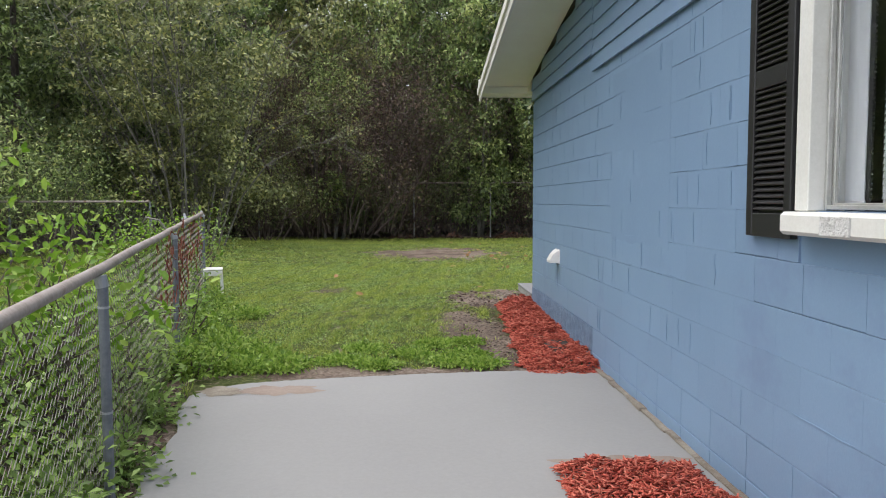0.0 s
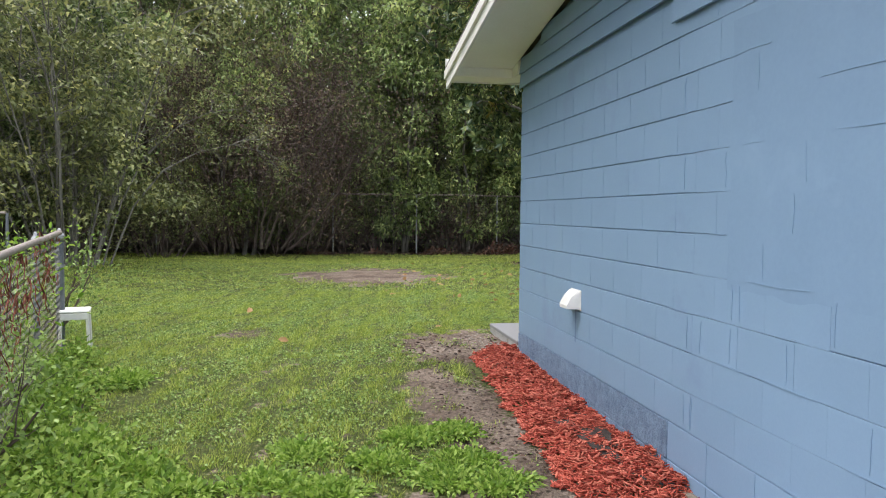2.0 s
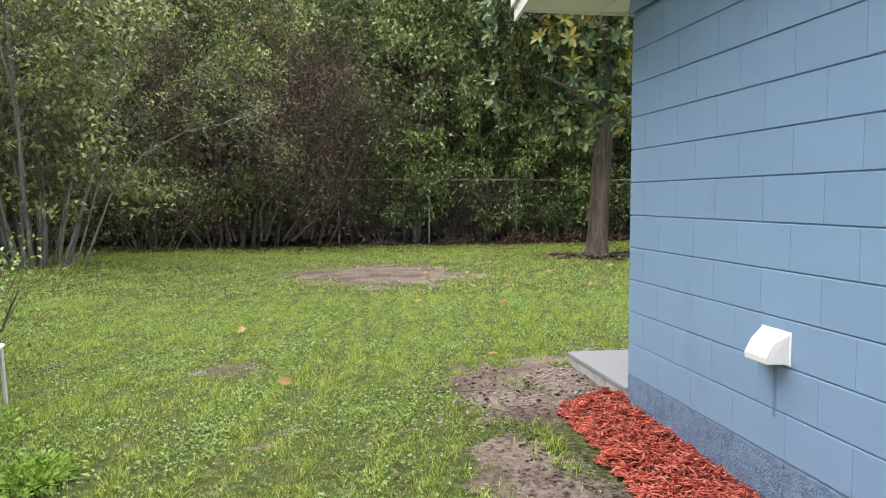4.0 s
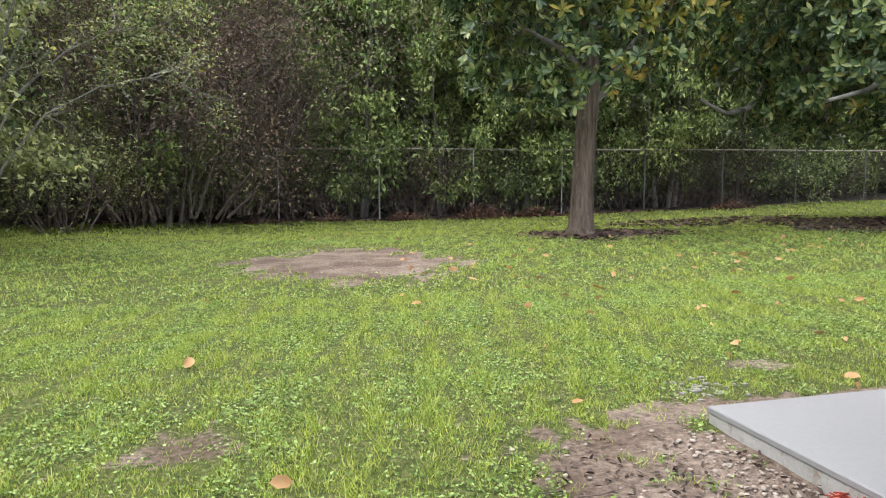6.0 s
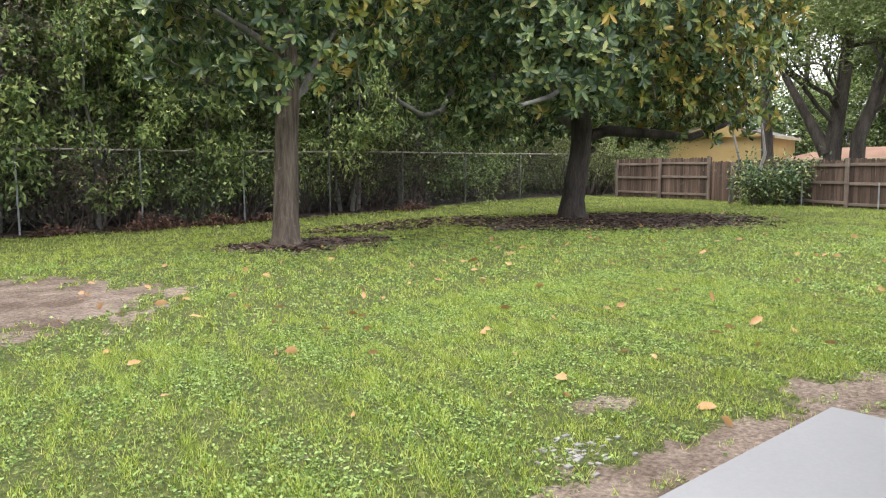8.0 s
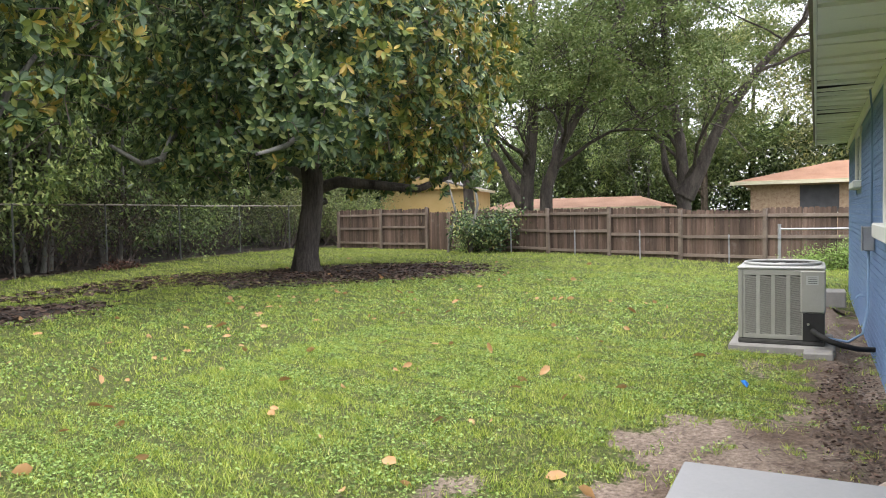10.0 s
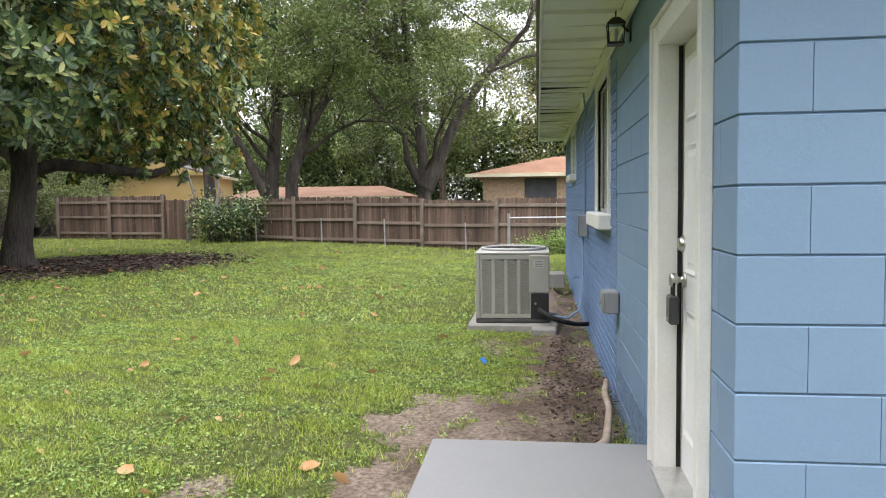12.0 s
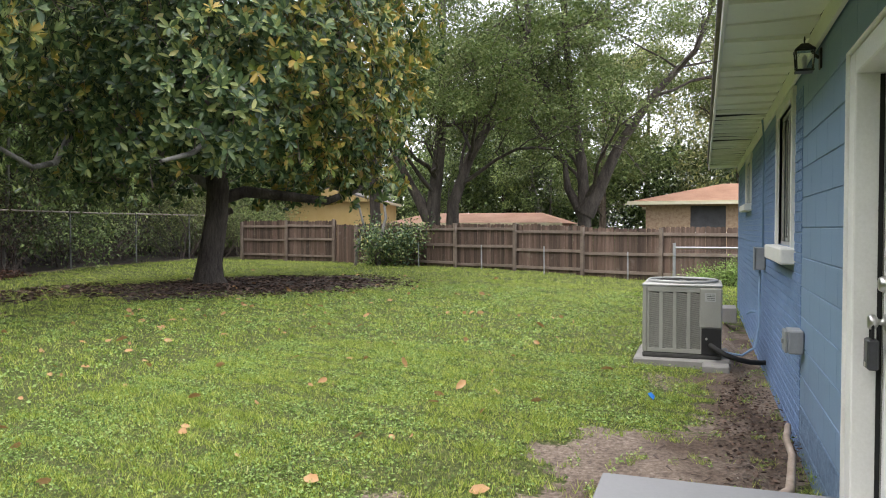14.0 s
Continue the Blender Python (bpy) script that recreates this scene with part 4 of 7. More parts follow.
# ---- air conditioner ----
def air_conditioner(at):
    ac = thing("air_conditioner", at, "grey-beige louvred outdoor condenser unit on a concrete pad", "air conditioner")
    w, h = 0.4, 0.81
    part("base_pan", Shape().box(-w, w, -w, w, 0, 0.05, 0.01), AC_DARK, ac)
    part("coil", Shape().box(-w + 0.05, w - 0.05, -w + 0.05, w - 0.05, 0.05, h - 0.06), AC_DARK, ac)
    for sx in (-1, 1):
        for sy in (-1, 1):
            part("corner_post", Shape().box(*sorted((sx * (w - 0.05), sx * w)), *sorted((sy * (w - 0.05), sy * w)), 0.05, h - 0.05, 0.012), AC_PAINT, ac)
    # louvred panels: a frame, ribs, and slanted slats between them
    for k, turn in enumerate((0, 90, 180, 270)):
        r = Matrix.Rotation(radians(turn), 3, "Z")
        f = Shape()
        a, b = -w + 0.051, w - 0.051
        if k == 2:
            a, b = -w + 0.051, w - 0.26
        cols = 5
        step_w = (b - a) / cols
        f.box(a, b, -w, -w + 0.018, 0.055, 0.1, 0.003).box(a, b, -w, -w + 0.018, h - 0.11, h - 0.055, 0.003)
        for c in range(cols + 1):
            x = a + c * step_w
            f.box(max(a, x - 0.018), min(b, x + 0.018), -w + 0.001, -w + 0.018, 0.1, h - 0.11, 0.002)
        f.v = [tuple(r @ Vector(v)) for v in f.v]
        part("louvre_panel", f, AC_PAINT, ac)
        for c in range(cols):
            s = Shape()
            x0, x1 = a + c * step_w + 0.018, a + (c + 1) * step_w - 0.018
            z = 0.105
            while z < h - 0.118:
                s.add([(x0, -w + 0.002, z + 0.014), (x1, -w + 0.002, z - 0.004), (x1, -w + 0.014, z + 0.006), (x0, -w + 0.014, z + 0.024),
                       (x0, -w + 0.002, z + 0.005), (x1, -w + 0.002, z - 0.013)], [(4, 5, 1, 0), (0, 1, 2, 3)])
                z += 0.022
            s.v = [tuple(r @ Vector(v)) for v in s.v]
            part("louvre_column", s, AC_SLAT_SHADE, ac)
    top = Shape().box(-w - 0.006, w + 0.006, -w - 0.006, w + 0.006, h - 0.055, h - 0.02, 0.012)
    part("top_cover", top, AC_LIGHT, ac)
    rim = [(0.36 * math.cos(a * math.pi / 16), 0.36 * math.sin(a * math.pi / 16), h - 0.005) for a in range(33)]
    part("fan_rim", Shape().tube(rim, 0.016, 8, False), AC_LIGHT, ac, smooth=True)
    g = Shape()
    for q in (0.08, 0.14, 0.2, 0.26, 0.32):
        g.tube([(q * math.cos(a * math.pi / 12), q * math.sin(a * math.pi / 12), h - 0.008) for a in range(25)], 0.003, 4, False)
    for a in range(8):
        g.tube([(0.05 * math.cos(a * math.pi / 4), 0.05 * math.sin(a * math.pi / 4), h - 0.004), (0.35 * math.cos(a * math.pi / 4), 0.35 * math.sin(a * math.pi / 4), h - 0.008)], 0.004, 4)
    part("fan_guard", g, AC_DARK, ac)
    # corner with the service panel, and the open valve bay below it
    sp = part("service_panel", Shape().box(-w - 0.012, -w + 0.03, -w - 0.004, -w + 0.22, 0.33, h - 0.06, 0.012), AC_PAINT, ac, "plain service panel at the corner")
    part("rating_label", Shape().box(-w - 0.0135, -w - 0.0125, -w + 0.06, -w + 0.17, h - 0.2, h - 0.11), AC_LIGHT, sp)
    for i in range(4):
        part("label_line", Shape().box(-w - 0.0145, -w - 0.0138, -w + 0.07, -w + 0.15, h - 0.185 + 0.018 * i, h - 0.18 + 0.018 * i), AC_DARK, sp)
    bay = Shape().box(-w - 0.004, -w + 0.03, -w + 0.005, -w + 0.2, 0.055, 0.325)
    part("valve_bay", bay, RUBBER, ac)
    part("valve", Shape().tube([(-w - 0.01, -w + 0.1, 0.16), (-w - 0.05, -w + 0.09, 0.16)], 0.016, 8), CHROME, ac)
    part("valve", Shape().tube([(-w - 0.01, -w + 0.15, 0.22), (-w - 0.04, -w + 0.15, 0.22)], 0.012, 8), CHROME, ac)
    return ac


air_conditioner((7.6, 10.71, 0.05))
solid("equipment_pad", Shape().box(7.12, 8.1, 10.22, 11.2, -0.06, 0.05, 0.02), PAD, "chipped concrete pad under the condenser", "pad")
solid("paver", Shape().box(6.85, 7.06, 10.24, 10.5, -0.03, 0.045, 0.012), PAD, "broken concrete paver beside the condenser pad", "paver")
solid("paver", Shape().box(11.2, 11.7, 10.0, 10.35, -0.04, 0.2, 0.015), PAD, "low concrete block step by the far wall", "paver")
solid("plastic_scrap", Shape().add([(5.34, 10.88, 0.0), (5.4, 10.87, 0.02), (5.41, 10.92, 0.01), (5.36, 10.93, 0.05), (5.38, 10.9, 0.055)], [(0, 1, 4), (1, 2, 4), (2, 3, 4), (3, 0, 4), (0, 3, 2, 1)]),
      BLUE_PLASTIC, "crumpled scrap of bright blue plastic on the ground", "litter")


# ---- chain-link fences ----
def link_mesh(name, length, low, high, pitch, r, material, flat=False):
    """Woven diamonds along +x from 0 to length."""
    V, F = [], []
    nz = int((high - low) / pitch)
    s = pitch / 2
    k = int(length / pitch)
    for i in range(k):
        pts = []
        for j in range(nz * 2 + 1):
            a = i * pitch + (s if j % 2 else -s) * 1.0
            pts.append((a, 0.0012 * (1 if j % 2 else -1), low + j * s))
        base = len(V)
        for j, (x, y, z) in enumerate(pts):
            V += [(x - r, y - r * 0.6, z), (x + r, y - r * 0.6, z), (x, y + r, z)]
            if j:
                q = base + 3 * j
                F += [(q - 3, q - 2, q + 1, q), (q - 2, q - 1, q + 2, q + 1), (q - 1, q - 3, q, q + 2)] if not flat else [(q - 3, q - 2, q + 1, q)]
    sh = Shape()
    sh.v, sh.f = V, F
    return sh.mesh(name, material)


def fence_x(y):
    return -1.54 - 0.2025 * (y - 3.98)


RAILZ = 1.02
side_turn = math.atan2(-0.2025, 1)
garden_fence = thing("chain_link_fence", (fence_x(-0.3), -0.3, -0.14), "low weathered chain-link fence with a top rail", "fence")
garden_fence.rotation_euler = (0, -0.0213, math.pi / 2 - side_turn)
L = math.hypot(10.65, 0.2025 * 10.65)
rnd = random.Random(2)
pts = [(L * i / 24, rnd.uniform(-0.003, 0.003), RAILZ + rnd.uniform(-0.003, 0.003)) for i in range(25)]
part("top_rail", Shape().tube(pts, 0.024, 10), RAIL, garden_fence, "rust-streaked top rail", True)
part("mesh", link_mesh("mesh", L, 0.0, 1.01, 0.054, 0.0016, WIRE), WIRE, garden_fence)
for y in (1.05, 3.98, 6.83):
    d = (y + 0.3) * L / 10.65
    p = part("post", Shape().tube([(d, -0.03, -0.3), (d, -0.03, RAILZ - 0.05)], 0.022, 12), POST, garden_fence, "blue-grey painted post")
    part("tie_band", Shape().tube([(d, -0.03, 0.86), (d, -0.03, 0.87)], 0.0245, 12), GALV, p)
    part("tie_band", Shape().tube([(d, -0.03, 0.4), (d, -0.03, 0.41)], 0.0245, 12), GALV, p)
    part("cap_loop", Shape().tube([(d, -0.03, RAILZ - 0.07), (d, -0.02, RAILZ - 0.02)], 0.027, 12), GALV, p)


def capped_post(x, y, top, r, parent=None):
    t = thing("fence_post", (x, y, ground_z(x, y) - 0.1), "galvanised terminal post with a domed cap", "fence post", "domed fence posts")
    h = top - t.location.z
    part("tube", Shape().tube([(0, 0, -0.2), (0, 0, h - 0.05)], r, 14), POST, t)
    part("cap", Shape().lathe([(r + 0.008, h - 0.06), (r + 0.01, h - 0.02), (r, h), (0.016, h + 0.02), (0.018, h + 0.035), (0.008, h + 0.05)], 14), GALV, t, "domed cap", True)
    for z in (0.45, 0.9):
        part("band", Shape().tube([(0, 0, z), (0, 0, z + 0.025)], r + 0.005, 14), GALV, t)


capped_post(fence_x(10.37) - 0.01, 10.38, 1.1, 0.036)
capped_post(-3.13, 10.62, 1.06, 0.03)
# dry red vine caught in the mesh round the third post
def red_vine():
    rnd = random.Random(11)
    s = Shape()
    for i in range(150):
        y = rnd.gauss(7.05, 0.5) if i % 3 else rnd.uniform(7.8, 10.2)
        x = fence_x(y) + rnd.uniform(-0.02, 0.05)
        z = rnd.uniform(0.4, 1.06) if i % 3 else rnd.uniform(0.7, 1.06)
        p = [Vector((x, y, z))]
        for _ in range(4):
            p.append(p[-1] + Vector((rnd.uniform(-0.012, 0.012), rnd.uniform(-0.07, 0.07), rnd.uniform(-0.1, 0.07))))
        s.tube(p, 0.004, 3, False)
    return s


solid("dry_vine", red_vine(), RUST, "dead reddish vine tangled in the chain-link fence", "vine", "stuff")
solid("broken_twig", Shape().tube([(-2.1, 6.7, 1.03), (-2.17, 6.72, 1.12), (-2.3, 6.8, 1.14), (-2.34, 6.84, 1.1)], 0.008, 5), BARK_PALE, "pale twig caught on the fence rail", "twig")

BF = 31.0
back_fence = thing("chain_link_fence", (-24, BF, 0.0), "tall grey chain-link fence along the woods", "fence")
zb = 0.16
part("top_rail", Shape().tube([(i * 4.0, 0, zb + 1.83 + 0.015 * math.sin(i * 2.1)) for i in range(14)], 0.028, 6), RAIL, back_fence, "dull steel top rail")
part("mesh", link_mesh("mesh", 50.0, zb - 0.1, zb + 1.8, 0.085, 0.003, WIRE_DARK, True), WIRE_DARK, back_fence)
bx = 0.03 - 3.12 * 7
while bx < 27:
    part("post", Shape().tube([(bx + 24, -0.04, -0.5), (bx + 24, -0.04, zb + 1.86)], 0.027, 8), GALV if bx < 12 else WIRE_DARK, back_fence)
    bx += 3.12

# short chain-link return beyond the house
ret = thing("chain_link_fence", (19.1, 11.2, ground_z(19.1, 11.2)), "short chain-link return with a steel post near the timber fence", "fence")
part("post", Shape().tube([(0, 0, -0.2), (0, 0, 1.08)], 0.04, 10), GALV, ret)
part("top_rail", Shape().tube([(0, 0, 0.96), (0.3, -7, 0.96)], 0.025, 8), GALV, ret)
me = link_mesh("mesh", 7.0, 0.02, 0.95, 0.08, 0.003, WIRE_DARK, True)
m = part("mesh", me, WIRE_DARK, ret)
m.rotation_euler.z = -math.pi / 2 + 0.043

# neighbour's low fence running off to the side
side_fence = thing("chain_link_fence", (-14.0, 16.6, ground_z(-14, 16.6)), "low chain-link fence of the next yard, half hidden by shrubs", "fence")
side_fence.rotation_euler.z = -0.12
part("top_rail", Shape().tube([(0, 0, 1.2), (4.4, 0, 1.205), (8.8, 0, 1.2)], 0.022, 8), RAIL, side_fence)
part("mesh", link_mesh("mesh", 8.8, 0.02, 1.19, 0.07, 0.0022, WIRE_DARK, True), WIRE_DARK, side_fence)
for d in (0.0, 2.95, 5.9, 8.8):
    part("post", Shape().tube([(d, 0.03, -0.3), (d, 0.03, 1.2)], 0.024, 10), POST, side_fence)

# ---- white plastic stool by the fence ----
stool = thing("plastic_stool", (-2.74, 10.45, ground_z(-2.74, 10.45)), "old white plastic stool in the weeds beside the fence post", "stool")
stool.rotation_euler.z = radians(12)
stool.scale = (0.76, 0.85, 0.95)
part("seat", Shape().box(-0.17, 0.17, -0.17, 0.17, 0.405, 0.435, 0.012), PLASTIC, stool)
part("apron", Shape().box(-0.16, 0.16, -0.165, -0.15, 0.34, 0.404, 0.005), PLASTIC, stool)
for sx in (-1, 1):
    for sy in (-1, 1):
        part("leg", Shape().tube([(sx * 0.14, sy * 0.13, 0.404), (sx * 0.165, sy * 0.155, -0.03)], [0.024, 0.017], 6), PLASTIC, stool)


# ---- timber fence ----
def timber_fence(a, b, tall, first, label):
    """Pickets, posts and rails from a to b; the rails face the yard."""
    a, b = Vector(a), Vector(b)
    run = (b - a).length
    t = thing("timber_fence", (a.x, a.y, 0), label, "fence")
    t.rotation_euler.z = math.atan2(b.y - a.y, b.x - a.x) - math.pi / 2
    way = (b - a).normalized()
    h = tall
    pick = [Shape().prism([(-0.066, 0), (0.066, 0), (0.066, h - 0.04), (0.04, h), (-0.04, h), (-0.066, h - 0.04)], "x", 0.0, 0.018).mesh("picket", FENCE_WOOD),
            Shape().prism([(-0.064, 0), (0.064, 0), (0.066, h - 0.06), (0.03, h - 0.01), (-0.045, h - 0.02), (-0.064, h - 0.05)], "x", 0.002, 0.02).mesh("picket", FENCE_WOOD)]
    rnd = random.Random(first)
    post = Shape().box(-0.13, -0.042, -0.05, 0.05, -0.3, h + 0.01, 0.006).mesh("post", FENCE_RAIL)
    rail = Shape().box(-0.04, -0.002, 0.0, 2.43, -0.045, 0.045, 0.005).mesh("rail", FENCE_RAIL)
    u = 0.0
    while u < run:
        p = a + way * u
        o = new("picket", pick[rnd.randrange(2)])
        o.parent = t
        o.location = (rnd.uniform(0, 0.006), u, ground_z(p.x, p.y) + 0.02 + 0.03 * math.sin(int(u / 2.44) * 2.3) + rnd.uniform(-0.018, 0.018))
        o.rotation_euler.x = rnd.uniform(-0.008, 0.008)
        u += 0.139
    u = 0.0
    while u < run + 0.1:
        p = a + way * u
        z = ground_z(p.x, p.y)
        o = new("post", post)
        o.parent = t
        o.location = (0, u, z + rnd.uniform(-0.03, 0.05))
        o.rotation_euler = (rnd.uniform(-0.012, 0.012), 0, 0)
        if u + 2.44 < run + 0.1:
            for f in (0.13, 0.52, 0.88):
                o = new("rail", rail)
                o.parent = t
                o.location = (0, u + 0.005, z + h * f + rnd.uniform(-0.04, 0.04))
                o.rotation_euler.x = rnd.uniform(-0.012, 0.012)
        u += 2.44


timber_fence((18.6, 7.0), (25.1, 24.1), 1.47, 9, "weathered brown picket fence with posts and rails facing the yard")
timber_fence((25.1, 24.15), (26.0, 29.2), 1.62, 10, "weathered brown picket fence end section beside the chain link")
for u, h in ((0.32, 0.8), (0.47, 0.85), (0.6, 0.8), (0.75, 0.85)):
    x, y = 18.6 + 6.5 * u - 0.45, 7.0 + 17.1 * u
    solid("fence_stake", Shape().tube([(x, y, ground_z(x, y) - 0.1), (x, y + 0.01, ground_z(x, y) + h)], 0.022, 6), GALV, "thin grey steel stake in front of the timber fence", "post", group="steel stakes")


# ---- neighbouring houses ----
def house(name, at, w, d, h, rise, wall, roofing, label, turn=0, over=0.6, hip=0.0, windows=()):
    t = thing(name, at, label, "house")
    t.rotation_euler.z = radians(turn)
    part("wall", Shape().box(-w / 2, w / 2, -d / 2, d / 2, -0.5, h), wall, t)
    o = over
    zb = h - 0.02
    v = [(-w / 2 - o, -d / 2 - o, zb), (w / 2 + o, -d / 2 - o, zb), (w / 2 + o, d / 2 + o, zb), (-w / 2 - o, d / 2 + o, zb), (-w / 2 - o + hip, 0, zb + rise), (w / 2 + o - hip, 0, zb + rise)]
    part("roof", Shape().add(v, [(3, 2, 1, 0), (0, 1, 5, 4), (2, 3, 4, 5), (3, 0, 4), (1, 2, 5)]), roofing, t)
    if not hip:
        for e in (-1, 1):
            part("gable", Shape().prism([(-d / 2, h - 0.03), (d / 2, h - 0.03), (0, h + rise * 0.86)], "x", *sorted((e * (w / 2 - 0.1), e * (w / 2 + o + 0.02)))), wall, t)
    for e in (-1, 1):
        ya, yb = sorted((e * (d / 2 + o + 0.005), e * (d / 2 + o + 0.04)))
        part("fascia", Shape().box(-w / 2 - o - 0.03, w / 2 + o + 0.03, ya, yb, zb - 0.16, zb + 0.03), CREAM, t)
    for u, z, a, b in windows:
        win = part("window", Shape().box(u - a / 2, u + a / 2, -d / 2 - 0.03, -d / 2 + 0.02, z, z + b, 0.01), DARK_ROOM, t)
        part("frame", Shape().box(u - a / 2 - 0.06, u + a / 2 + 0.06, -d / 2 - 0.022, -d / 2 - 0.004, z - 0.06, z - 0.005), WHITE_TRIM, win)
    return t


house("brick_house", (46.0, 4.75, -0.35), 17.5, 9, 3.25, 1.2, BRICK_TAN, SHINGLE, "low tan brick house with a terracotta shingle hip roof", -90, 0.9, 5.0, [(-5.5, 1.6, 1.8, 1.4), (0.5, 1.6, 1.8, 1.4)])
house("yellow_house", (48.0, 35.4, 0.0), 7.0, 6.5, 3.3, 1.0, YELLOW_WALL, SHINGLE_GREY, "pale yellow cottage with a grey gable roof", 12, 0.3, 0.0)
house("long_house", (50.0, 25.3, -0.95), 11.5, 6, 2.75, 0.75, BRICK_PINK, SHINGLE_TAN, "long low house with an orange-brown roof behind the trees", -90, 0.5, 2.0)
house("pink_house", (3.0, 50.0, 0.2), 11, 6, 3.0, 1.5, BRICK_PINK, SHINGLE_GREY, "pinkish brick house half hidden by woods", 4, 0.5, 0.0, [(-3, 1.0, 1.4, 1.3), (2, 1.0, 1.4, 1.3)])


# ---- plants ----
def unit(v):
    return v / np.maximum(np.linalg.norm(v, axis=-1, keepdims=True), 1e-9)


def leaves_mesh(name, P, D, length, width, material, rng, fold=0.25, droop=0.0, six=False, tri=False, up=None):
    """Leaves at the points P along the directions D, each folded along its midrib."""
    n = len(P)
    D = unit(D)
    L = (length * rng.uniform(0.65, 1.25, n))[:, None]
    Wd = (width * rng.uniform(0.7, 1.2, n))[:, None]
    ref = unit(rng.normal(size=(n, 3)) * 0.6 + np.array([0, 0, 1.0]) if up is None else rng.normal(size=(n, 3)) * 0.22 + up)
    S = unit(np.cross(D, ref))
    N = np.cross(S, D)
    mid = P + D * L * 0.5 + N * 0.0
    tip = P + D * L - N * L * droop
    if tri:
        V = np.stack([P + S * Wd * 0.5, tip, P + D * L * 0.25 - S * Wd * 0.55], 1)
        return array_mesh(name, V.reshape(-1, 3), np.arange(3 * n), 3, material)
    if six:
        a = P + D * L * 0.3
        b = P + D * L * 0.72 - N * L * droop * 0.4
        V = np.stack([P, a + S * Wd * 0.42 + N * Wd * fold, b + S * Wd * 0.46 + N * Wd * fold, tip, b - S * Wd * 0.46 + N * Wd * fold, a - S * Wd * 0.42 + N * Wd * fold], 1)
        pat = np.array([0, 3, 2, 1, 0, 5, 4, 3])
        k = 6
    else:
        V = np.stack([P, mid + S * Wd * 0.5 + N * Wd * fold, tip, mid - S * Wd * 0.5 + N * Wd * fold], 1)
        pat = np.array([0, 2, 1, 0, 3, 2])
        k = 4
    loops = (np.arange(n)[:, None] * k + pat[None, :]).ravel()
    return array_mesh(name, V.reshape(-1, 3), loops, 4 if six else 3, material)


def grow(shape, rng, start, way, length, radius, levels, spread=0.6, lift=0.15, kids=(3, 5), tips=None, sides=7, wobble=0.18, along=0.35, thin=0.35):
    """A limb that wanders, tapers and branches; gathers the tips of the finest twigs."""
    p, d = Vector(start), Vector(way).normalized()
    n = 5 if levels > 0 else 3
    pts, rad = [p.copy()], [radius]
    for i in range(n):
        d = (d + Vector((rng.gauss(0, wobble), rng.gauss(0, wobble), rng.gauss(0, wobble) + lift * 0.3))).normalized()
        p = p + d * (length / n)
        pts.append(p.copy())
        rad.append(radius * (1 - (1 - thin) * (i + 1) / n))
    shape.tube(pts, rad, max(3, sides), False)
    if levels == 0:
        tips.append((pts[-1], d))
        tips.append((pts[-2], d))
        return
    for k in range(rng.randint(*kids)):
        u = along + (1 - along) * (k + rng.random()) / kids[1]
        i = min(int(u * n), n - 1)
        q = pts[i].lerp(pts[i + 1], u * n - i)
        side = d.orthogonal().normalized()
        side.rotate(Matrix.Rotation(rng.uniform(0, 6.283), 3, d))
        w = (d + side * spread * rng.uniform(0.7, 1.4) + Vector((0, 0, lift))).normalized()
        grow(shape, rng, q, w, length * rng.uniform(0.5, 0.75), radius * (1 - (1 - thin) * u) * 0.55, levels - 1, spread, lift, kids, tips, sides - 1, wobble, 0.25, thin)
    tips.append((pts[-1], d))


def clouds(tips, rng, per, spread, squash=0.7):
    """Leaf places and directions scattered round the twig tips."""
    c = np.array([t[0][:] for t in tips])
    n = len(c)
    off = rng.normal(size=(n, per, 3)) * spread
    off[..., 2] *= squash
    P = (c[:, None, :] + off).reshape(-1, 3)
    D = unit(off.reshape(-1, 3) + rng.normal(size=(n * per, 3)) * spread * 0.8 + np.array([0, 0, -0.12 * spread]))
    return P, D


def lumps(name, C, R, per, size, material, rng, squash=0.75):
    """Masses of small leaves: thick near the skin of each lump, with ragged edges."""
    n = len(C)
    d = unit(rng.normal(size=(n, per, 3)))
    r = R[:, None] * np.clip(rng.normal(0.82, 0.24, (n, per)), 0.15, 1.5)
    off = d * r[..., None]
    off[..., 2] *= squash
    P = (C[:, None, :] + off).reshape(-1, 3)
    D = d.reshape(-1, 3) + rng.normal(size=(n * per, 3)) * 0.9 + np.array([0, 0, -0.35])
    keep = P[:, 2] > 0.05
    return leaves_mesh(name, P[keep], D[keep], size, size * 0.6, material, rng, tri=True)


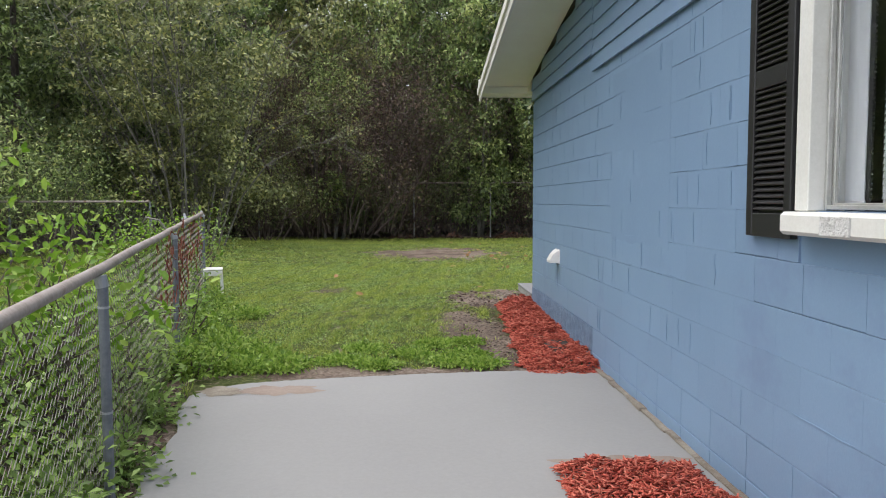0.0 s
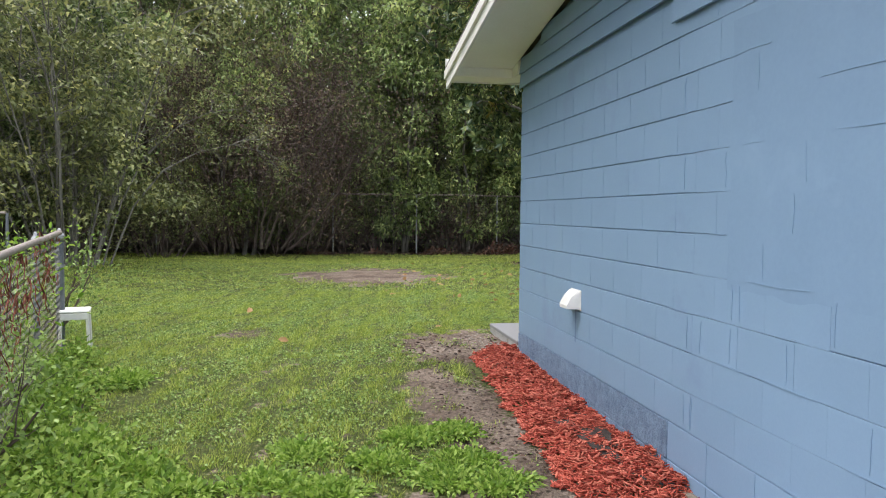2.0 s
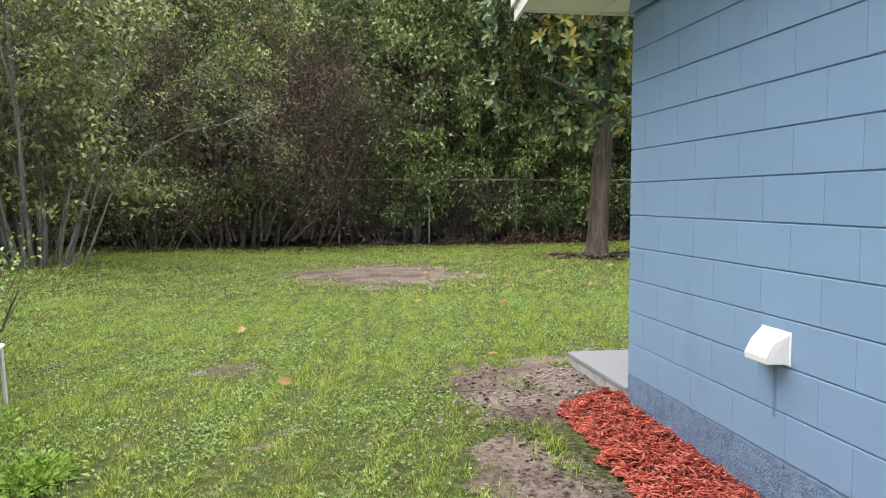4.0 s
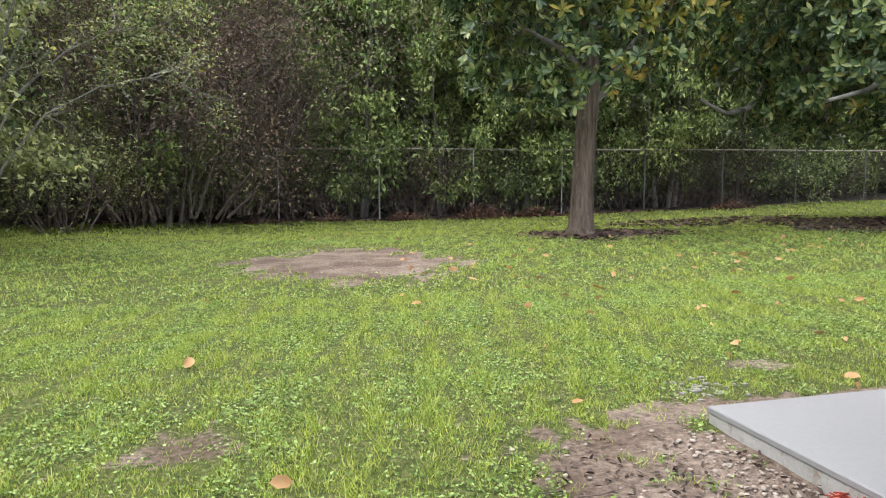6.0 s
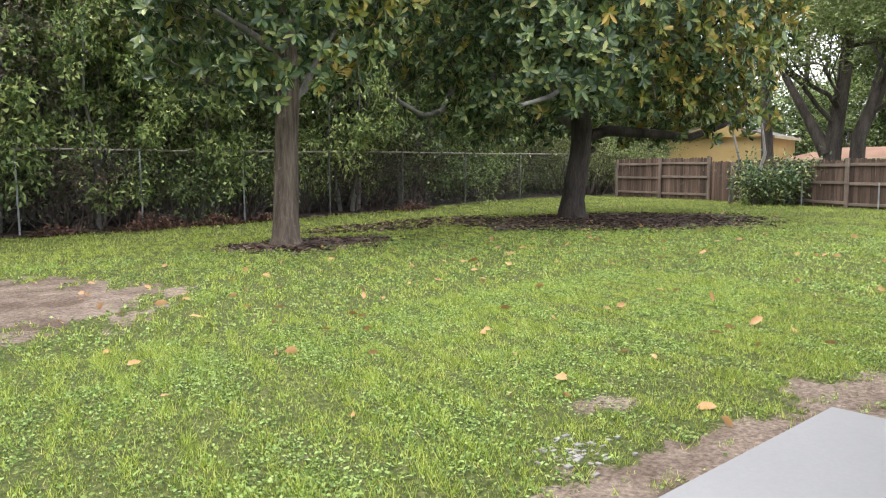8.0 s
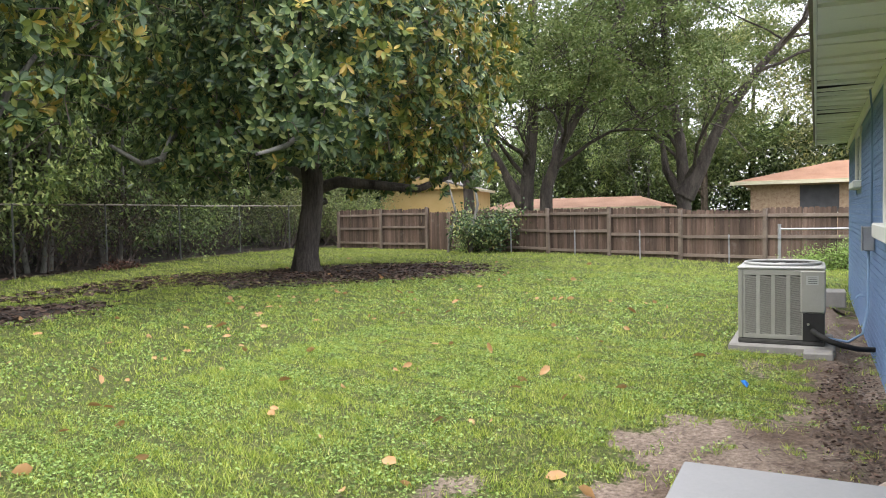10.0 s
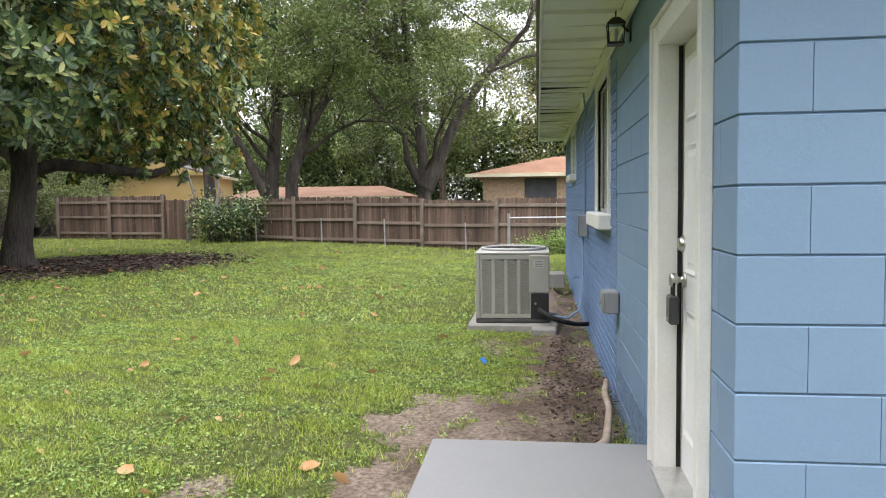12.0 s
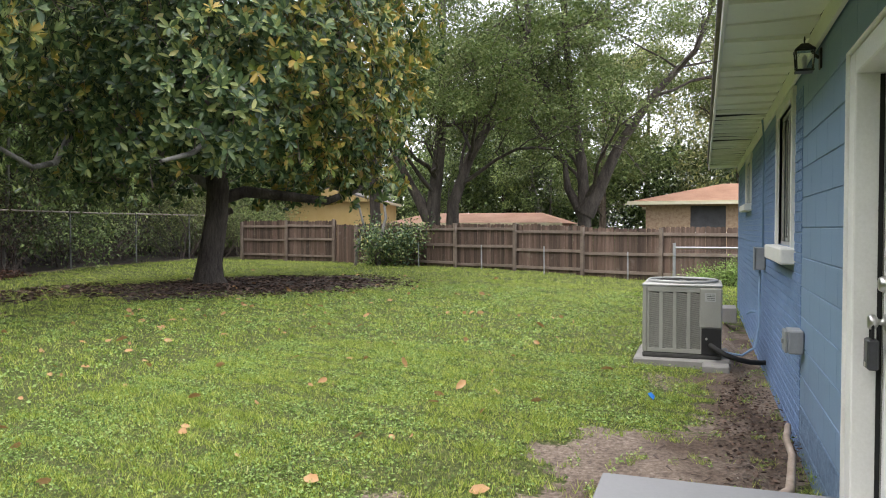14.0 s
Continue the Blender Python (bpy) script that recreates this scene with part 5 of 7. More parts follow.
def wood_tree(at, trunk_h, radius, crown_r, top, low, leaf, bark, count, per, size, seed, stems=1):
    """A forest tree: bare lower trunk, limbs, and a crown of leaf masses from low to top."""
    rnd, rng = random.Random(seed), np.random.RandomState(seed)
    t = thing("woodland_tree", at, "dark green woodland tree behind the chain-link fence", "tree")
    w, tips = Shape(), []
    for k in range(stems):
        a = rnd.uniform(0, 6.28)
        o = 0.0 if stems == 1 else 0.35
        pts = [(math.cos(a) * o * (1 + 2.5 * u) + rnd.gauss(0, 0.07) * (u > 0), math.sin(a) * o * (1 + 2.5 * u) + rnd.gauss(0, 0.07) * (u > 0), -0.2 + u * trunk_h) for u in (0, 0.05, 0.2, 0.4, 0.6, 0.8, 1.0)]
        w.tube(pts, [radius * f for f in (1.4, 1.1, 0.95, 0.8, 0.62, 0.45, 0.25)], 7, False)
        for q in range(7):
            u = 0.25 + 0.72 * q / 6
            b = rnd.uniform(0, 6.28)
            grow(w, rnd, Vector(pts[min(6, 1 + int(u * 6))]), (math.cos(b), math.sin(b), rnd.uniform(0.1, 0.8)), crown_r * rnd.uniform(0.6, 1.0), radius * 0.4 * (1.1 - u), 1, 0.6, 0.1, (2, 3), tips, 4)
    part("trunk", w, bark, t, "", True)
    z = low + (top - low) * rng.rand(count) ** 0.9
    f = np.sin(np.clip((z - low) / (top - low) * 0.86 + 0.12, 0, 1) * math.pi) ** 0.6
    a = rng.uniform(0, 6.283, count)
    r = crown_r * f * np.sqrt(rng.uniform(0.1, 1.0, count))
    C = np.stack([r * np.cos(a), r * np.sin(a), z], -1)
    R = rng.uniform(0.35, 0.95, count) * crown_r / 3.0
    part("crown", lumps("crown", C, R, per, size, leaf, rng), leaf, t)
    return t


# woodland behind the chain link: a few trees, then copies turned and stretched
woods = [wood_tree((-200, 300, 0), 8.5, 0.17, 2.9, 10.5, 2.0, FOLIAGE, BARK_DARK, 80, 150, 0.2, 20),
         wood_tree((-220, 300, 0), 9.5, 0.2, 3.2, 11.5, 2.6, FOLIAGE_GREY, BARK_DARK, 80, 150, 0.2, 21),
         wood_tree((-240, 300, 0), 6.0, 0.09, 2.6, 7.5, 0.8, FOLIAGE, BARK_PALE, 70, 150, 0.19, 22, 3),
         wood_tree((-260, 300, 0), 11.0, 0.22, 3.4, 13.0, 3.2, OAK_LEAF, BARK, 80, 150, 0.22, 23)]


def shrub(name, at, label, h, w, n_stems, leaf, per, spread, size, seed, bark=None, levels=1):
    rnd, rng = random.Random(seed), np.random.RandomState(seed)
    t = thing(name, at, label, "shrub")
    wood, tips = Shape(), []
    for i in range(n_stems):
        a = rnd.uniform(0, 6.28)
        k = rnd.uniform(0, 1)
        q = Vector((math.cos(a) * w * 0.35 * k, math.sin(a) * w * 0.35 * k, -0.1))
        grow(wood, rnd, q, (math.cos(a) * k * w / h, math.sin(a) * k * w / h, 1.0), h * rnd.uniform(0.6, 1.0), 0.012 + 0.006 * h, levels, 0.6, 0.1, (4, 6), tips, 5, 0.16, 0.15)
    part("branchwork", wood, bark or TWIG, t)
    P, D = clouds(tips, rng, per, spread, 0.9)
    P[:, 2] = np.maximum(P[:, 2], 0.03)
    part("crown", leaves_mesh("crown", P, D, size, size * 0.55, leaf, rng, tri=size < 0.12 and h > 1.2 and leaf is not SAPLING, six=leaf is SAPLING), leaf, t)
    return t


under = [shrub("understory_shrub", (-200, 320, 0), "dense dark shrub at the foot of the woods", 2.6, 2.6, 9, FOLIAGE, 36, 0.3, 0.115, 41),
         shrub("understory_shrub", (-220, 320, 0), "loose grey-green shrub at the foot of the woods", 3.4, 2.8, 8, FOLIAGE_GREY, 40, 0.34, 0.115, 42),
         shrub("understory_shrub", (-240, 320, 0), "brown leafless thicket at the foot of the woods", 2.4, 2.4, 12, VINE_BROWN, 24, 0.3, 0.09, 43)]


def scatter(source, x, y, size, turn, tall=1.0, dz=0.0):
    m = Matrix.Translation((x, y, ground_z(x, y) + dz)) @ Matrix.Rotation(turn, 4, "Z") @ Matrix.Diagonal((size, size, size * tall, 1))
    return copy_thing(source, m)


rnd = random.Random(77)
placed = []
for x, y, k, s, h in ((-21, 33, 1, 1.0, 1.1), (-17, 32.8, 0, 1.1, 1.1), (-13.5, 33.5, 1, 1.1, 1.2), (-10, 32.6, 2, 1.2, 1.2), (-7.2, 33.6, 0, 1.1, 1.2), (-4.4, 33.0, 1, 1.0, 1.15),
                      (-1.6, 34.0, 2, 1.15, 1.25), (1.2, 34.6, 0, 0.95, 1.2), (4.2, 33.4, 0, 1.05, 1.2), (7.2, 33.0, 1, 1.05, 1.1), (9.8, 34.2, 2, 1.25, 1.2), (12.6, 33.2, 0, 1.05, 1.2),
                      (15.6, 34.2, 1, 1.05, 1.2), (18.6, 33.4, 0, 1.1, 1.2), (21.8, 34.4, 2, 1.3, 1.3), (25.0, 35.0, 1, 1.1, 1.2), (28.5, 36.5, 0, 1.2, 1.2), (33, 38, 1, 1.2, 1.2),
                      (-18, 40, 3, 1.3, 1.2), (-11, 41, 3, 1.2, 1.3), (-4.5, 40, 3, 1.3, 1.25), (3.0, 41, 1, 1.4, 1.3), (8.5, 40.5, 3, 1.2, 1.3), (14.5, 41, 1, 1.3, 1.4), (21, 42, 3, 1.3, 1.3), (28, 43, 3, 1.3, 1.3), (36, 45, 3, 1.35, 1.3),
                      (-13, 26, 0, 1.1, 1.1), (-15, 20, 1, 1.1, 1.1), (-12.5, 14.5, 1, 1.0, 1.1), (-17, 10, 0, 1.2, 1.1), (-10.5, 27.5, 2, 1.1, 1.2), (-20, 27, 3, 1.2, 1.1), (-16, 3, 1, 1.1, 1.0),
                      (-7.5, 25.5, 0, 0.9, 1.1), (-3.2, 30.2, 2, 0.9, 1.0), (2.6, 32.4, 2, 0.9, 1.3), (5.6, 32.2, 2, 0.85, 1.3), (8.4, 32.6, 2, 0.95, 1.2), (14.0, 32.2, 2, 0.9, 1.3), (17.2, 32.6, 2, 0.95, 1.2), (0.2, 37.5, 0, 1.2, 1.1), (6.2, 37.2, 1, 1.2, 1.0), (11.5, 37.8, 0, 1.25, 1.0), (17.5, 38, 1, 1.2, 1.1), (-6.5, 37, 0, 1.2, 1.1)):
    scatter(woods[k], x, y, s, rnd.uniform(0, 6.28), h)
for i in range(30):
    x = -24 + 1.9 * i + rnd.uniform(-0.5, 0.5)
    scatter(under[(i * 7 + i // 3) % 3], x, BF + rnd.uniform(0.9, 2.2), rnd.uniform(0.75, 1.15), rnd.uniform(0, 6.28), rnd.uniform(0.8, 1.15))
for i in range(24):
    x = -20 + 2.1 * i + rnd.uniform(-0.6, 0.6)
    scatter(under[(i * 5) % 2], x, BF + rnd.uniform(3.2, 6.5), rnd.uniform(1.0, 1.5), rnd.uniform(0, 6.28), rnd.uniform(0.9, 1.3))
for x, y, k, s in ((-8.2, 12.5, 0, 0.9), (-9.5, 10.0, 1, 1.0), (-8.8, 14.5, 0, 1.0), (-7.6, 17.8, 0, 0.8), (-9.5, 23.5, 0, 1.1), (-8, 27.5, 1, 1.2), (-5.6, 28.8, 1, 1.1), (-11.5, 19.5, 1, 1.2), (-9.6, 16.5, 0, 0.9), (-3.9, 29.2, 2, 0.95), (-6.9, 22.8, 1, 0.8), (-14.5, 15, 1, 1.2), (-12, 9.5, 0, 1.1), (-2.0, 29.9, 1, 0.8), (27.4, 31.6, 1, 0.9), (29.0, 30.6, 0, 0.9), (30.6, 32.0, 1, 1.1), (28.2, 33.4, 0, 1.0), (33.0, 32.4, 0, 1.1), (-5.2, 27.0, 1, 0.8)):
    scatter(under[k], x, y, s, rnd.uniform(0, 6.28))
for x, y, k, s, h in ((58, 48, 3, 1.5, 1.1), (29.5, 33.4, 2, 1.0, 1.1), (32.5, 34.6, 0, 0.9, 1.0), (36.5, 36.0, 2, 1.1, 1.1), (31.0, 38.5, 1, 1.1, 1.1), (70, 40, 1, 1.7, 1.1), (76, 22, 3, 1.7, 1.1), (64, 15, 1, 1.5, 1.0), (60, 29, 0, 1.3, 1.0), (58, 22.5, 2, 1.4, 1.1), (58, 26, 0, 1.1, 1.0), (55, 17.5, 3, 1.2, 0.9), (57, 8, 1, 1.5, 1.0), (45, 45, 1, 1.4, 1.1),
                      (62, -4, 3, 1.6, 1.0), (57, 31.5, 2, 1.1, 1.0), (80, 55, 3, 1.8, 1.1), (41, 40, 0, 1.1, 1.0), (90, 5, 1, 2.0, 1.1), (95, 35, 3, 2.0, 1.1)):
    scatter(woods[k], x, y, s, rnd.uniform(0, 6.28), h)
for ob in woods + under:
    for o in (*ob.children_recursive, ob):
        bpy.data.objects.remove(o)

# far woods closing the view, and the floor under the trees, its dimness put into the colour
def far_band(x0, x1, y0, y1, count, top, seed):
    rng = np.random.RandomState(seed)
    C = np.stack([rng.uniform(x0, x1, count), rng.uniform(y0, y1, count), top * rng.rand(count) ** 0.8], -1)
    return solid("far_woods", lumps("far_woods", C, rng.uniform(1.0, 2.0, count), 130, 0.42, FOLIAGE, rng), FOLIAGE, "distant dark green belt of woods", "woods", "stuff")


far_band(-45, 50, 55, 60, 260, 9.0, 401)
far_band(-34, -26, -6, 50, 160, 9.0, 402)
far_band(92, 100, -30, 70, 200, 11.0, 403)
far_band(58, 66, -30, 60, 900, 7.5, 404)
far_band(-30, 34, 54, 56.5, 420, 4.5, 405)
far_band(29, 50, 38, 50, 520, 8.0, 407)
far_band(-30, 34, 45, 52, 900, 11.5, 406)
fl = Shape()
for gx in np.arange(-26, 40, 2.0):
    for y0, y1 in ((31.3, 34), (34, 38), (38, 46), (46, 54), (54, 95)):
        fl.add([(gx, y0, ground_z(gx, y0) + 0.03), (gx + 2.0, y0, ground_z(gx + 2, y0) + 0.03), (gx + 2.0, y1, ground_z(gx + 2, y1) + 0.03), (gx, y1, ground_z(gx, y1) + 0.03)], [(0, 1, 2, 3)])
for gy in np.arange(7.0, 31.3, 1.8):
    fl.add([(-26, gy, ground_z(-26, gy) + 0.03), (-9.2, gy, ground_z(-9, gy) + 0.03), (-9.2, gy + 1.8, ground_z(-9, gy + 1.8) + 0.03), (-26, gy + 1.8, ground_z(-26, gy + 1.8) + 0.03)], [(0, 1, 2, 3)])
solid("woods_floor", fl, DARK_SOIL, "leaf litter on the floor of the woods, coloured dark for the tree shade", "ground", "structure")

# tall arching clump beyond the corner of the low fence
def stem_clump(at, n, tall, spread, count, per, size, leaf, seed, label):
    """Many thin upright stems from one foot, leafy from knee height to the top."""
    rnd, rng = random.Random(seed), np.random.RandomState(seed)
    t = thing("multi_stemmed_tree", at, label, "tree")
    w, tips, C = Shape(), [], []
    for k in range(n):
        a, f = rnd.uniform(0, 6.28), rnd.uniform(0.05, 1.0)
        p = Vector((math.cos(a) * 0.75 * f, math.sin(a) * 0.75 * f, -0.15))
        d = Vector((math.cos(a) * f * spread, math.sin(a) * f * spread, 1.0)).normalized()
        h = tall * rnd.uniform(0.65, 1.0)
        pts = [p.copy()]
        for i in range(7):
            d = (d + Vector((rnd.gauss(0, 0.06) + 0.02 * math.cos(a), rnd.gauss(0, 0.06) + 0.02 * math.sin(a), 0))).normalized()
            p = p + d * h / 7
            pts.append(p.copy())
        r = rnd.uniform(0.022, 0.045)
        w.tube(pts, [r * (1 - 0.75 * i / 7) for i in range(8)], 6, False)
        for i in range(2, 8):
            for _ in range(2):
                b = rnd.uniform(0, 6.28)
                grow(w, rnd, pts[i], (math.cos(b), math.sin(b), rnd.uniform(0.3, 0.9)), rnd.uniform(0.6, 1.5), 0.011, 1, 0.6, 0.1, (2, 3), tips, 4)
    C = np.array([q[0][:] for q in tips])
    C = C[rng.permutation(len(C))[:count]]
    low = np.stack([rng.normal(0, 1.5, 24), rng.normal(0, 1.3, 24), rng.uniform(1.0, 2.4, 24)], -1)
    C = np.concatenate([C, low])
    part("trunk", w, BARK_PALE, t, "pale thin stems")
    part("crown", lumps("crown", C, rng.uniform(0.25, 0.6, len(C)), per, size, leaf, rng, 0.32), leaf, t)


stem_clump((-5.9, 20.6, ground_z(-5.9, 20.6)), 26, 8.0, 0.42, 380, 52, 0.13, FOLIAGE_GREY, 61, "tall airy clump with many pale upright stems and small leaves")
stem_clump((-8.6, 23.6, ground_z(-8.6, 23.6)), 14, 7.5, 0.4, 260, 66, 0.15, FOLIAGE, 64, "second leafy clump of thin stems in the shade")
shrub("hanging_vine", (-2.9, 29.2, 0.15), "brown dry vine thicket hanging before the woods", 6.2, 4.6, 16, VINE_BROWN, 34, 0.42, 0.1, 62, TWIG, 2)
shrub("hanging_vine", (-0.9, 30.4, 0.15), "brown leafless vine tangle over the fence", 5.0, 3.0, 12, VINE_BROWN, 24, 0.4, 0.09, 63, TWIG, 2)


# bare pale boughs reaching out of the clump with a few yellow leaves
def bough(at, pts, seed, label):
    rnd, rng = random.Random(seed), np.random.RandomState(seed)
    t = thing("arching_bough", at, label, "branch")
    w, tips = Shape(), []
    w.tube(pts, [0.024 * (1 - 0.8 * i / (len(pts) - 1)) for i in range(len(pts))], 6, False)
    for i in range(2, len(pts)):
        for _ in range(3):
            grow(w, rnd, pts[i], (rnd.uniform(0.2, 1), rnd.uniform(-0.4, 0.4), rnd.uniform(-0.3, 0.7)), rnd.uniform(0.4, 0.9), 0.012, 1, 0.5, 0.0, (2, 4), tips, 4)
    part("branch", w, BARK_PALE, t)
    P, D = clouds(tips[::9], rng, 3, 0.1)
    part("leaves", leaves_mesh("leaves", P, D, 0.08, 0.04, YELLOW_LEAF, rng), YELLOW_LEAF, t, "few yellowing leaves")
    P, D = clouds(tips, rng, 9, 0.16, 0.4)
    part("leaves", leaves_mesh("leaves", P, D, 0.075, 0.04, FOLIAGE_GREY, rng), FOLIAGE_GREY, t, "small grey-green leaves")


bough((-5.2, 20.5, 1.8), [(0, 0, -1.7), (0.4, 0, -0.3), (0.9, 0, 0.7), (1.6, 0.1, 1.4), (2.3, 0.1, 1.75), (3.0, 0.2, 1.85)], 65, "thin pale bough arching out of the clump with small leaves")
bough((-5.0, 20.3, 1.5), [(0, 0, -1.4), (0.5, 0, -0.1), (1.1, 0.1, 0.7), (1.9, 0.1, 1.15), (2.6, 0.1, 1.3), (3.1, 0.2, 1.2)], 66, "second pale bough with yellowing leaf tips")


# ---- magnolias ----
def rosettes(name, C, A, per, length, material, rng):
    """Whorls of big leaves: C centres, A the way each twig points."""
    n = len(C)
    A = unit(A)
    ref = unit(rng.normal(size=(n, 3)))
    U = unit(np.cross(A, ref))
    W = np.cross(A, U)
    ang = (np.arange(per)[None, :] * 2.4 + rng.uniform(0, 6.28, (n, 1)) + rng.normal(0, 0.25, (n, per)))
    open_ = rng.uniform(0.75, 1.45, (n, per))
    D = A[:, None, :] * np.cos(open_)[..., None] + (U[:, None, :] * np.cos(ang)[..., None] + W[:, None, :] * np.sin(ang)[..., None]) * np.sin(open_)[..., None]
    P = C[:, None, :] - A[:, None, :] * (0.05 * np.arange(per)[None, :, None] / per) + D * 0.015
    return leaves_mesh(name, P.reshape(-1, 3), D.reshape(-1, 3), length, length * 0.43, material, rng, 0.12, 0.1, True, up=np.repeat(A, per, axis=0))


def magnolia(at, label, trunk, trunk_r, limbs, centre, half, count, seed, sunny=0.3, cut=None, stubs=(), gaps=-0.42):
    rnd, rng = random.Random(seed), np.random.RandomState(seed)
    t = thing("magnolia_tree", at, label, "tree")
    w = Shape()
    line, girth = [], []
    for i in range(len(trunk) - 1):
        for u in (0, 0.25, 0.5, 0.75):
            line.append(Vector(trunk[i]).lerp(Vector(trunk[i + 1]), u))
            girth.append(trunk_r[i] + (trunk_r[i + 1] - trunk_r[i]) * u)
    w.tube(line, girth, 20, False, 0.055 if sunny > 0.4 else 0.035)
    for p, q, r in stubs:
        w.tube([p, q], [r, r * 0.9], 8)
    part("trunk", w, BARK if not sunny > 0.4 else BARK_DARK, t, "", True)
    for pts, r in limbs:
        part("limb", Shape().tube(pts, [r * (1 - 0.7 * i / (len(pts) - 1)) for i in range(len(pts))], 8, False), BARK_PALE if r < 0.13 else BARK_DARK, t, "", True)
    # whorls over a lumpy dome, thinning inwards
    c, h = np.array(centre), np.array(half)
    d = unit(rng.normal(size=(count, 3)))
    lump = 1 + 0.13 * np.sin(3.1 * d[:, 0] * 2 + 1.0) * np.sin(4.2 * d[:, 2] + d[:, 1] * 3.5) + 0.08 * np.sin(9 * d[:, 1] + 7 * d[:, 0])
    rad = np.where(rng.rand(count) < 0.68, rng.uniform(0.86, 1.06, count), rng.uniform(0.35, 0.9, count) )
    C = c + d * h * (rad * lump)[:, None]
    keep = waves(C[:, 0] + C[:, 2] * 0.7, C[:, 1] + C[:, 2], seed, 1.7) > gaps
    if cut is not None:
        keep &= cut(C)
    C, d = C[keep], d[keep]
    A = unit(d * np.array([1, 1, 0.6]) + np.array([0, 0, 0.35]) + rng.normal(size=d.shape) * 0.35)
    # tawny whorls gather on one side: sunlight there is put into leaf colour
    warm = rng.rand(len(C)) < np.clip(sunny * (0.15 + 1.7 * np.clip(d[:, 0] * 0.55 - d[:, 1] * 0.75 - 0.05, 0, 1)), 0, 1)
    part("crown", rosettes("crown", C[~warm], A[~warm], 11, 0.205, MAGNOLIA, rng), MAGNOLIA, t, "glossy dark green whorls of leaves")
    part("new_leaves", rosettes("new_leaves", C[warm], A[warm], 10, 0.2, MAGNOLIA_SUN, rng), MAGNOLIA_SUN, t, "tawny leaf whorls, thickest on the side coloured as sunlit")
    # twigs from inside out to the whorls
    tw = Shape()
    for i in range(0, len(C), 5):
        q = Vector(C[i])
        a = Vector(A[i])
        tw.tube([q - a * 0.5 + Vector((rnd.gauss(0, 0.1), rnd.gauss(0, 0.1), -0.12)), q - a * 0.2, q], [0.012, 0.009, 0.006], 3, False)
    part("twigwork", tw, TWIG, t)["kind"] = "stuff"
    return t


m1x, m1y = 5.73, 21.8
magnolia((m1x, m1y, ground_z(m1x, m1y)), "magnolia tree with a straight grey trunk and glossy leaves",
         [(0, 0, -0.15), (0.0, 0, 0.02), (0.01, 0, 0.15), (0.03, 0, 0.5), (0.06, 0, 1.2), (0.1, 0.02, 2.0), (0.14, 0.02, 2.7), (0.16, 0, 3.4), (0.12, 0.05, 4.6), (0.1, 0, 6.5), (0.1, 0, 8.0)],
         [0.36, 0.32, 0.275, 0.24, 0.22, 0.215, 0.215, 0.19, 0.15, 0.09, 0.04],
         [([(0.15, 0, 2.65), (0.45, -0.05, 2.9), (0.75, -0.1, 3.5), (1.3, -0.2, 4.3)], 0.11), ([(0.12, 0, 3.2), (-0.6, -0.3, 3.7), (-1.5, -0.6, 4.0)], 0.09), ([(0.12, 0, 3.6), (0.5, 0.8, 4.2), (1.0, 1.6, 4.6)], 0.1)],
         (-0.1, 0.0, 6.0), (3.1, 2.8, 3.5), 4300, 71, 0.28,
         lambda C: C[:, 2] > 2.75 + 0.3 * np.sin(C[:, 0] * 2.2) + 1.3 * np.clip(1 - np.hypot(C[:, 0] - 0.1, C[:, 1] + 0.6) / 0.9, 0, 1), gaps=-0.1)
m2x, m2y = 14.05, 21.8
magnolia((m2x, m2y, ground_z(m2x, m2y)), "spreading magnolia with a dark leaning trunk and a low broad crown",
         [(0, 0, -0.15), (0.0, 0, 0.02), (-0.02, 0, 0.15), (0.02, 0, 0.5), (0.06, -0.09, 1.1), (0.1, -0.18, 1.7), (0.12, -0.22, 2.3), (0.1, -0.1, 3.2), (0.0, 0.1, 5.0), (0, 0, 7.5)],
         [0.46, 0.42, 0.36, 0.3, 0.265, 0.26, 0.27, 0.22, 0.16, 0.06],
         [([(0.2, 0, 2.0), (0.8, -0.5, 2.25), (1.6, -1.3, 2.15), (2.3, -2.0, 2.05), (2.8, -2.6, 2.35), (3.2, -3.0, 2.9)], 0.17),
          ([(0.15, 0, 2.3), (-0.8, 0.6, 3.1), (-2.0, 1.0, 3.6), (-3.2, 0.9, 3.3), (-4.0, 0.5, 2.6), (-4.7, 0.3, 2.45), (-5.4, 0.3, 2.75)], 0.12),
          ([(0.1, 0, 2.6), (-0.9, -0.9, 3.2), (-2.0, -1.6, 3.2), (-3.4, -2.2, 2.75), (-4.5, -2.4, 2.5)], 0.11),
          ([(0.1, 0, 3.0), (1.2, 1.0, 4.0), (2.2, 1.8, 5.0)], 0.13), ([(0.1, 0, 3.0), (0.5, -1.6, 4.0), (0.8, -3.0, 4.4)], 0.12)],
         (-0.1, -0.5, 5.3), (4.9, 4.4, 4.6), 9200, 72, 0.41,
         lambda C: C[:, 2] > 2.2 + 0.35 * np.sin(C[:, 0] * 1.6 + C[:, 1]) + 0.5 * np.clip((-1.5 - C[:, 0]) / 2, 0, 1) + 1.6 * np.clip(1 - np.hypot(C[:, 0], C[:, 1]) / 2.2, 0, 1),
         stubs=[((0.15, -0.1, 1.62), (0.5, -0.32, 1.78), 0.09)])


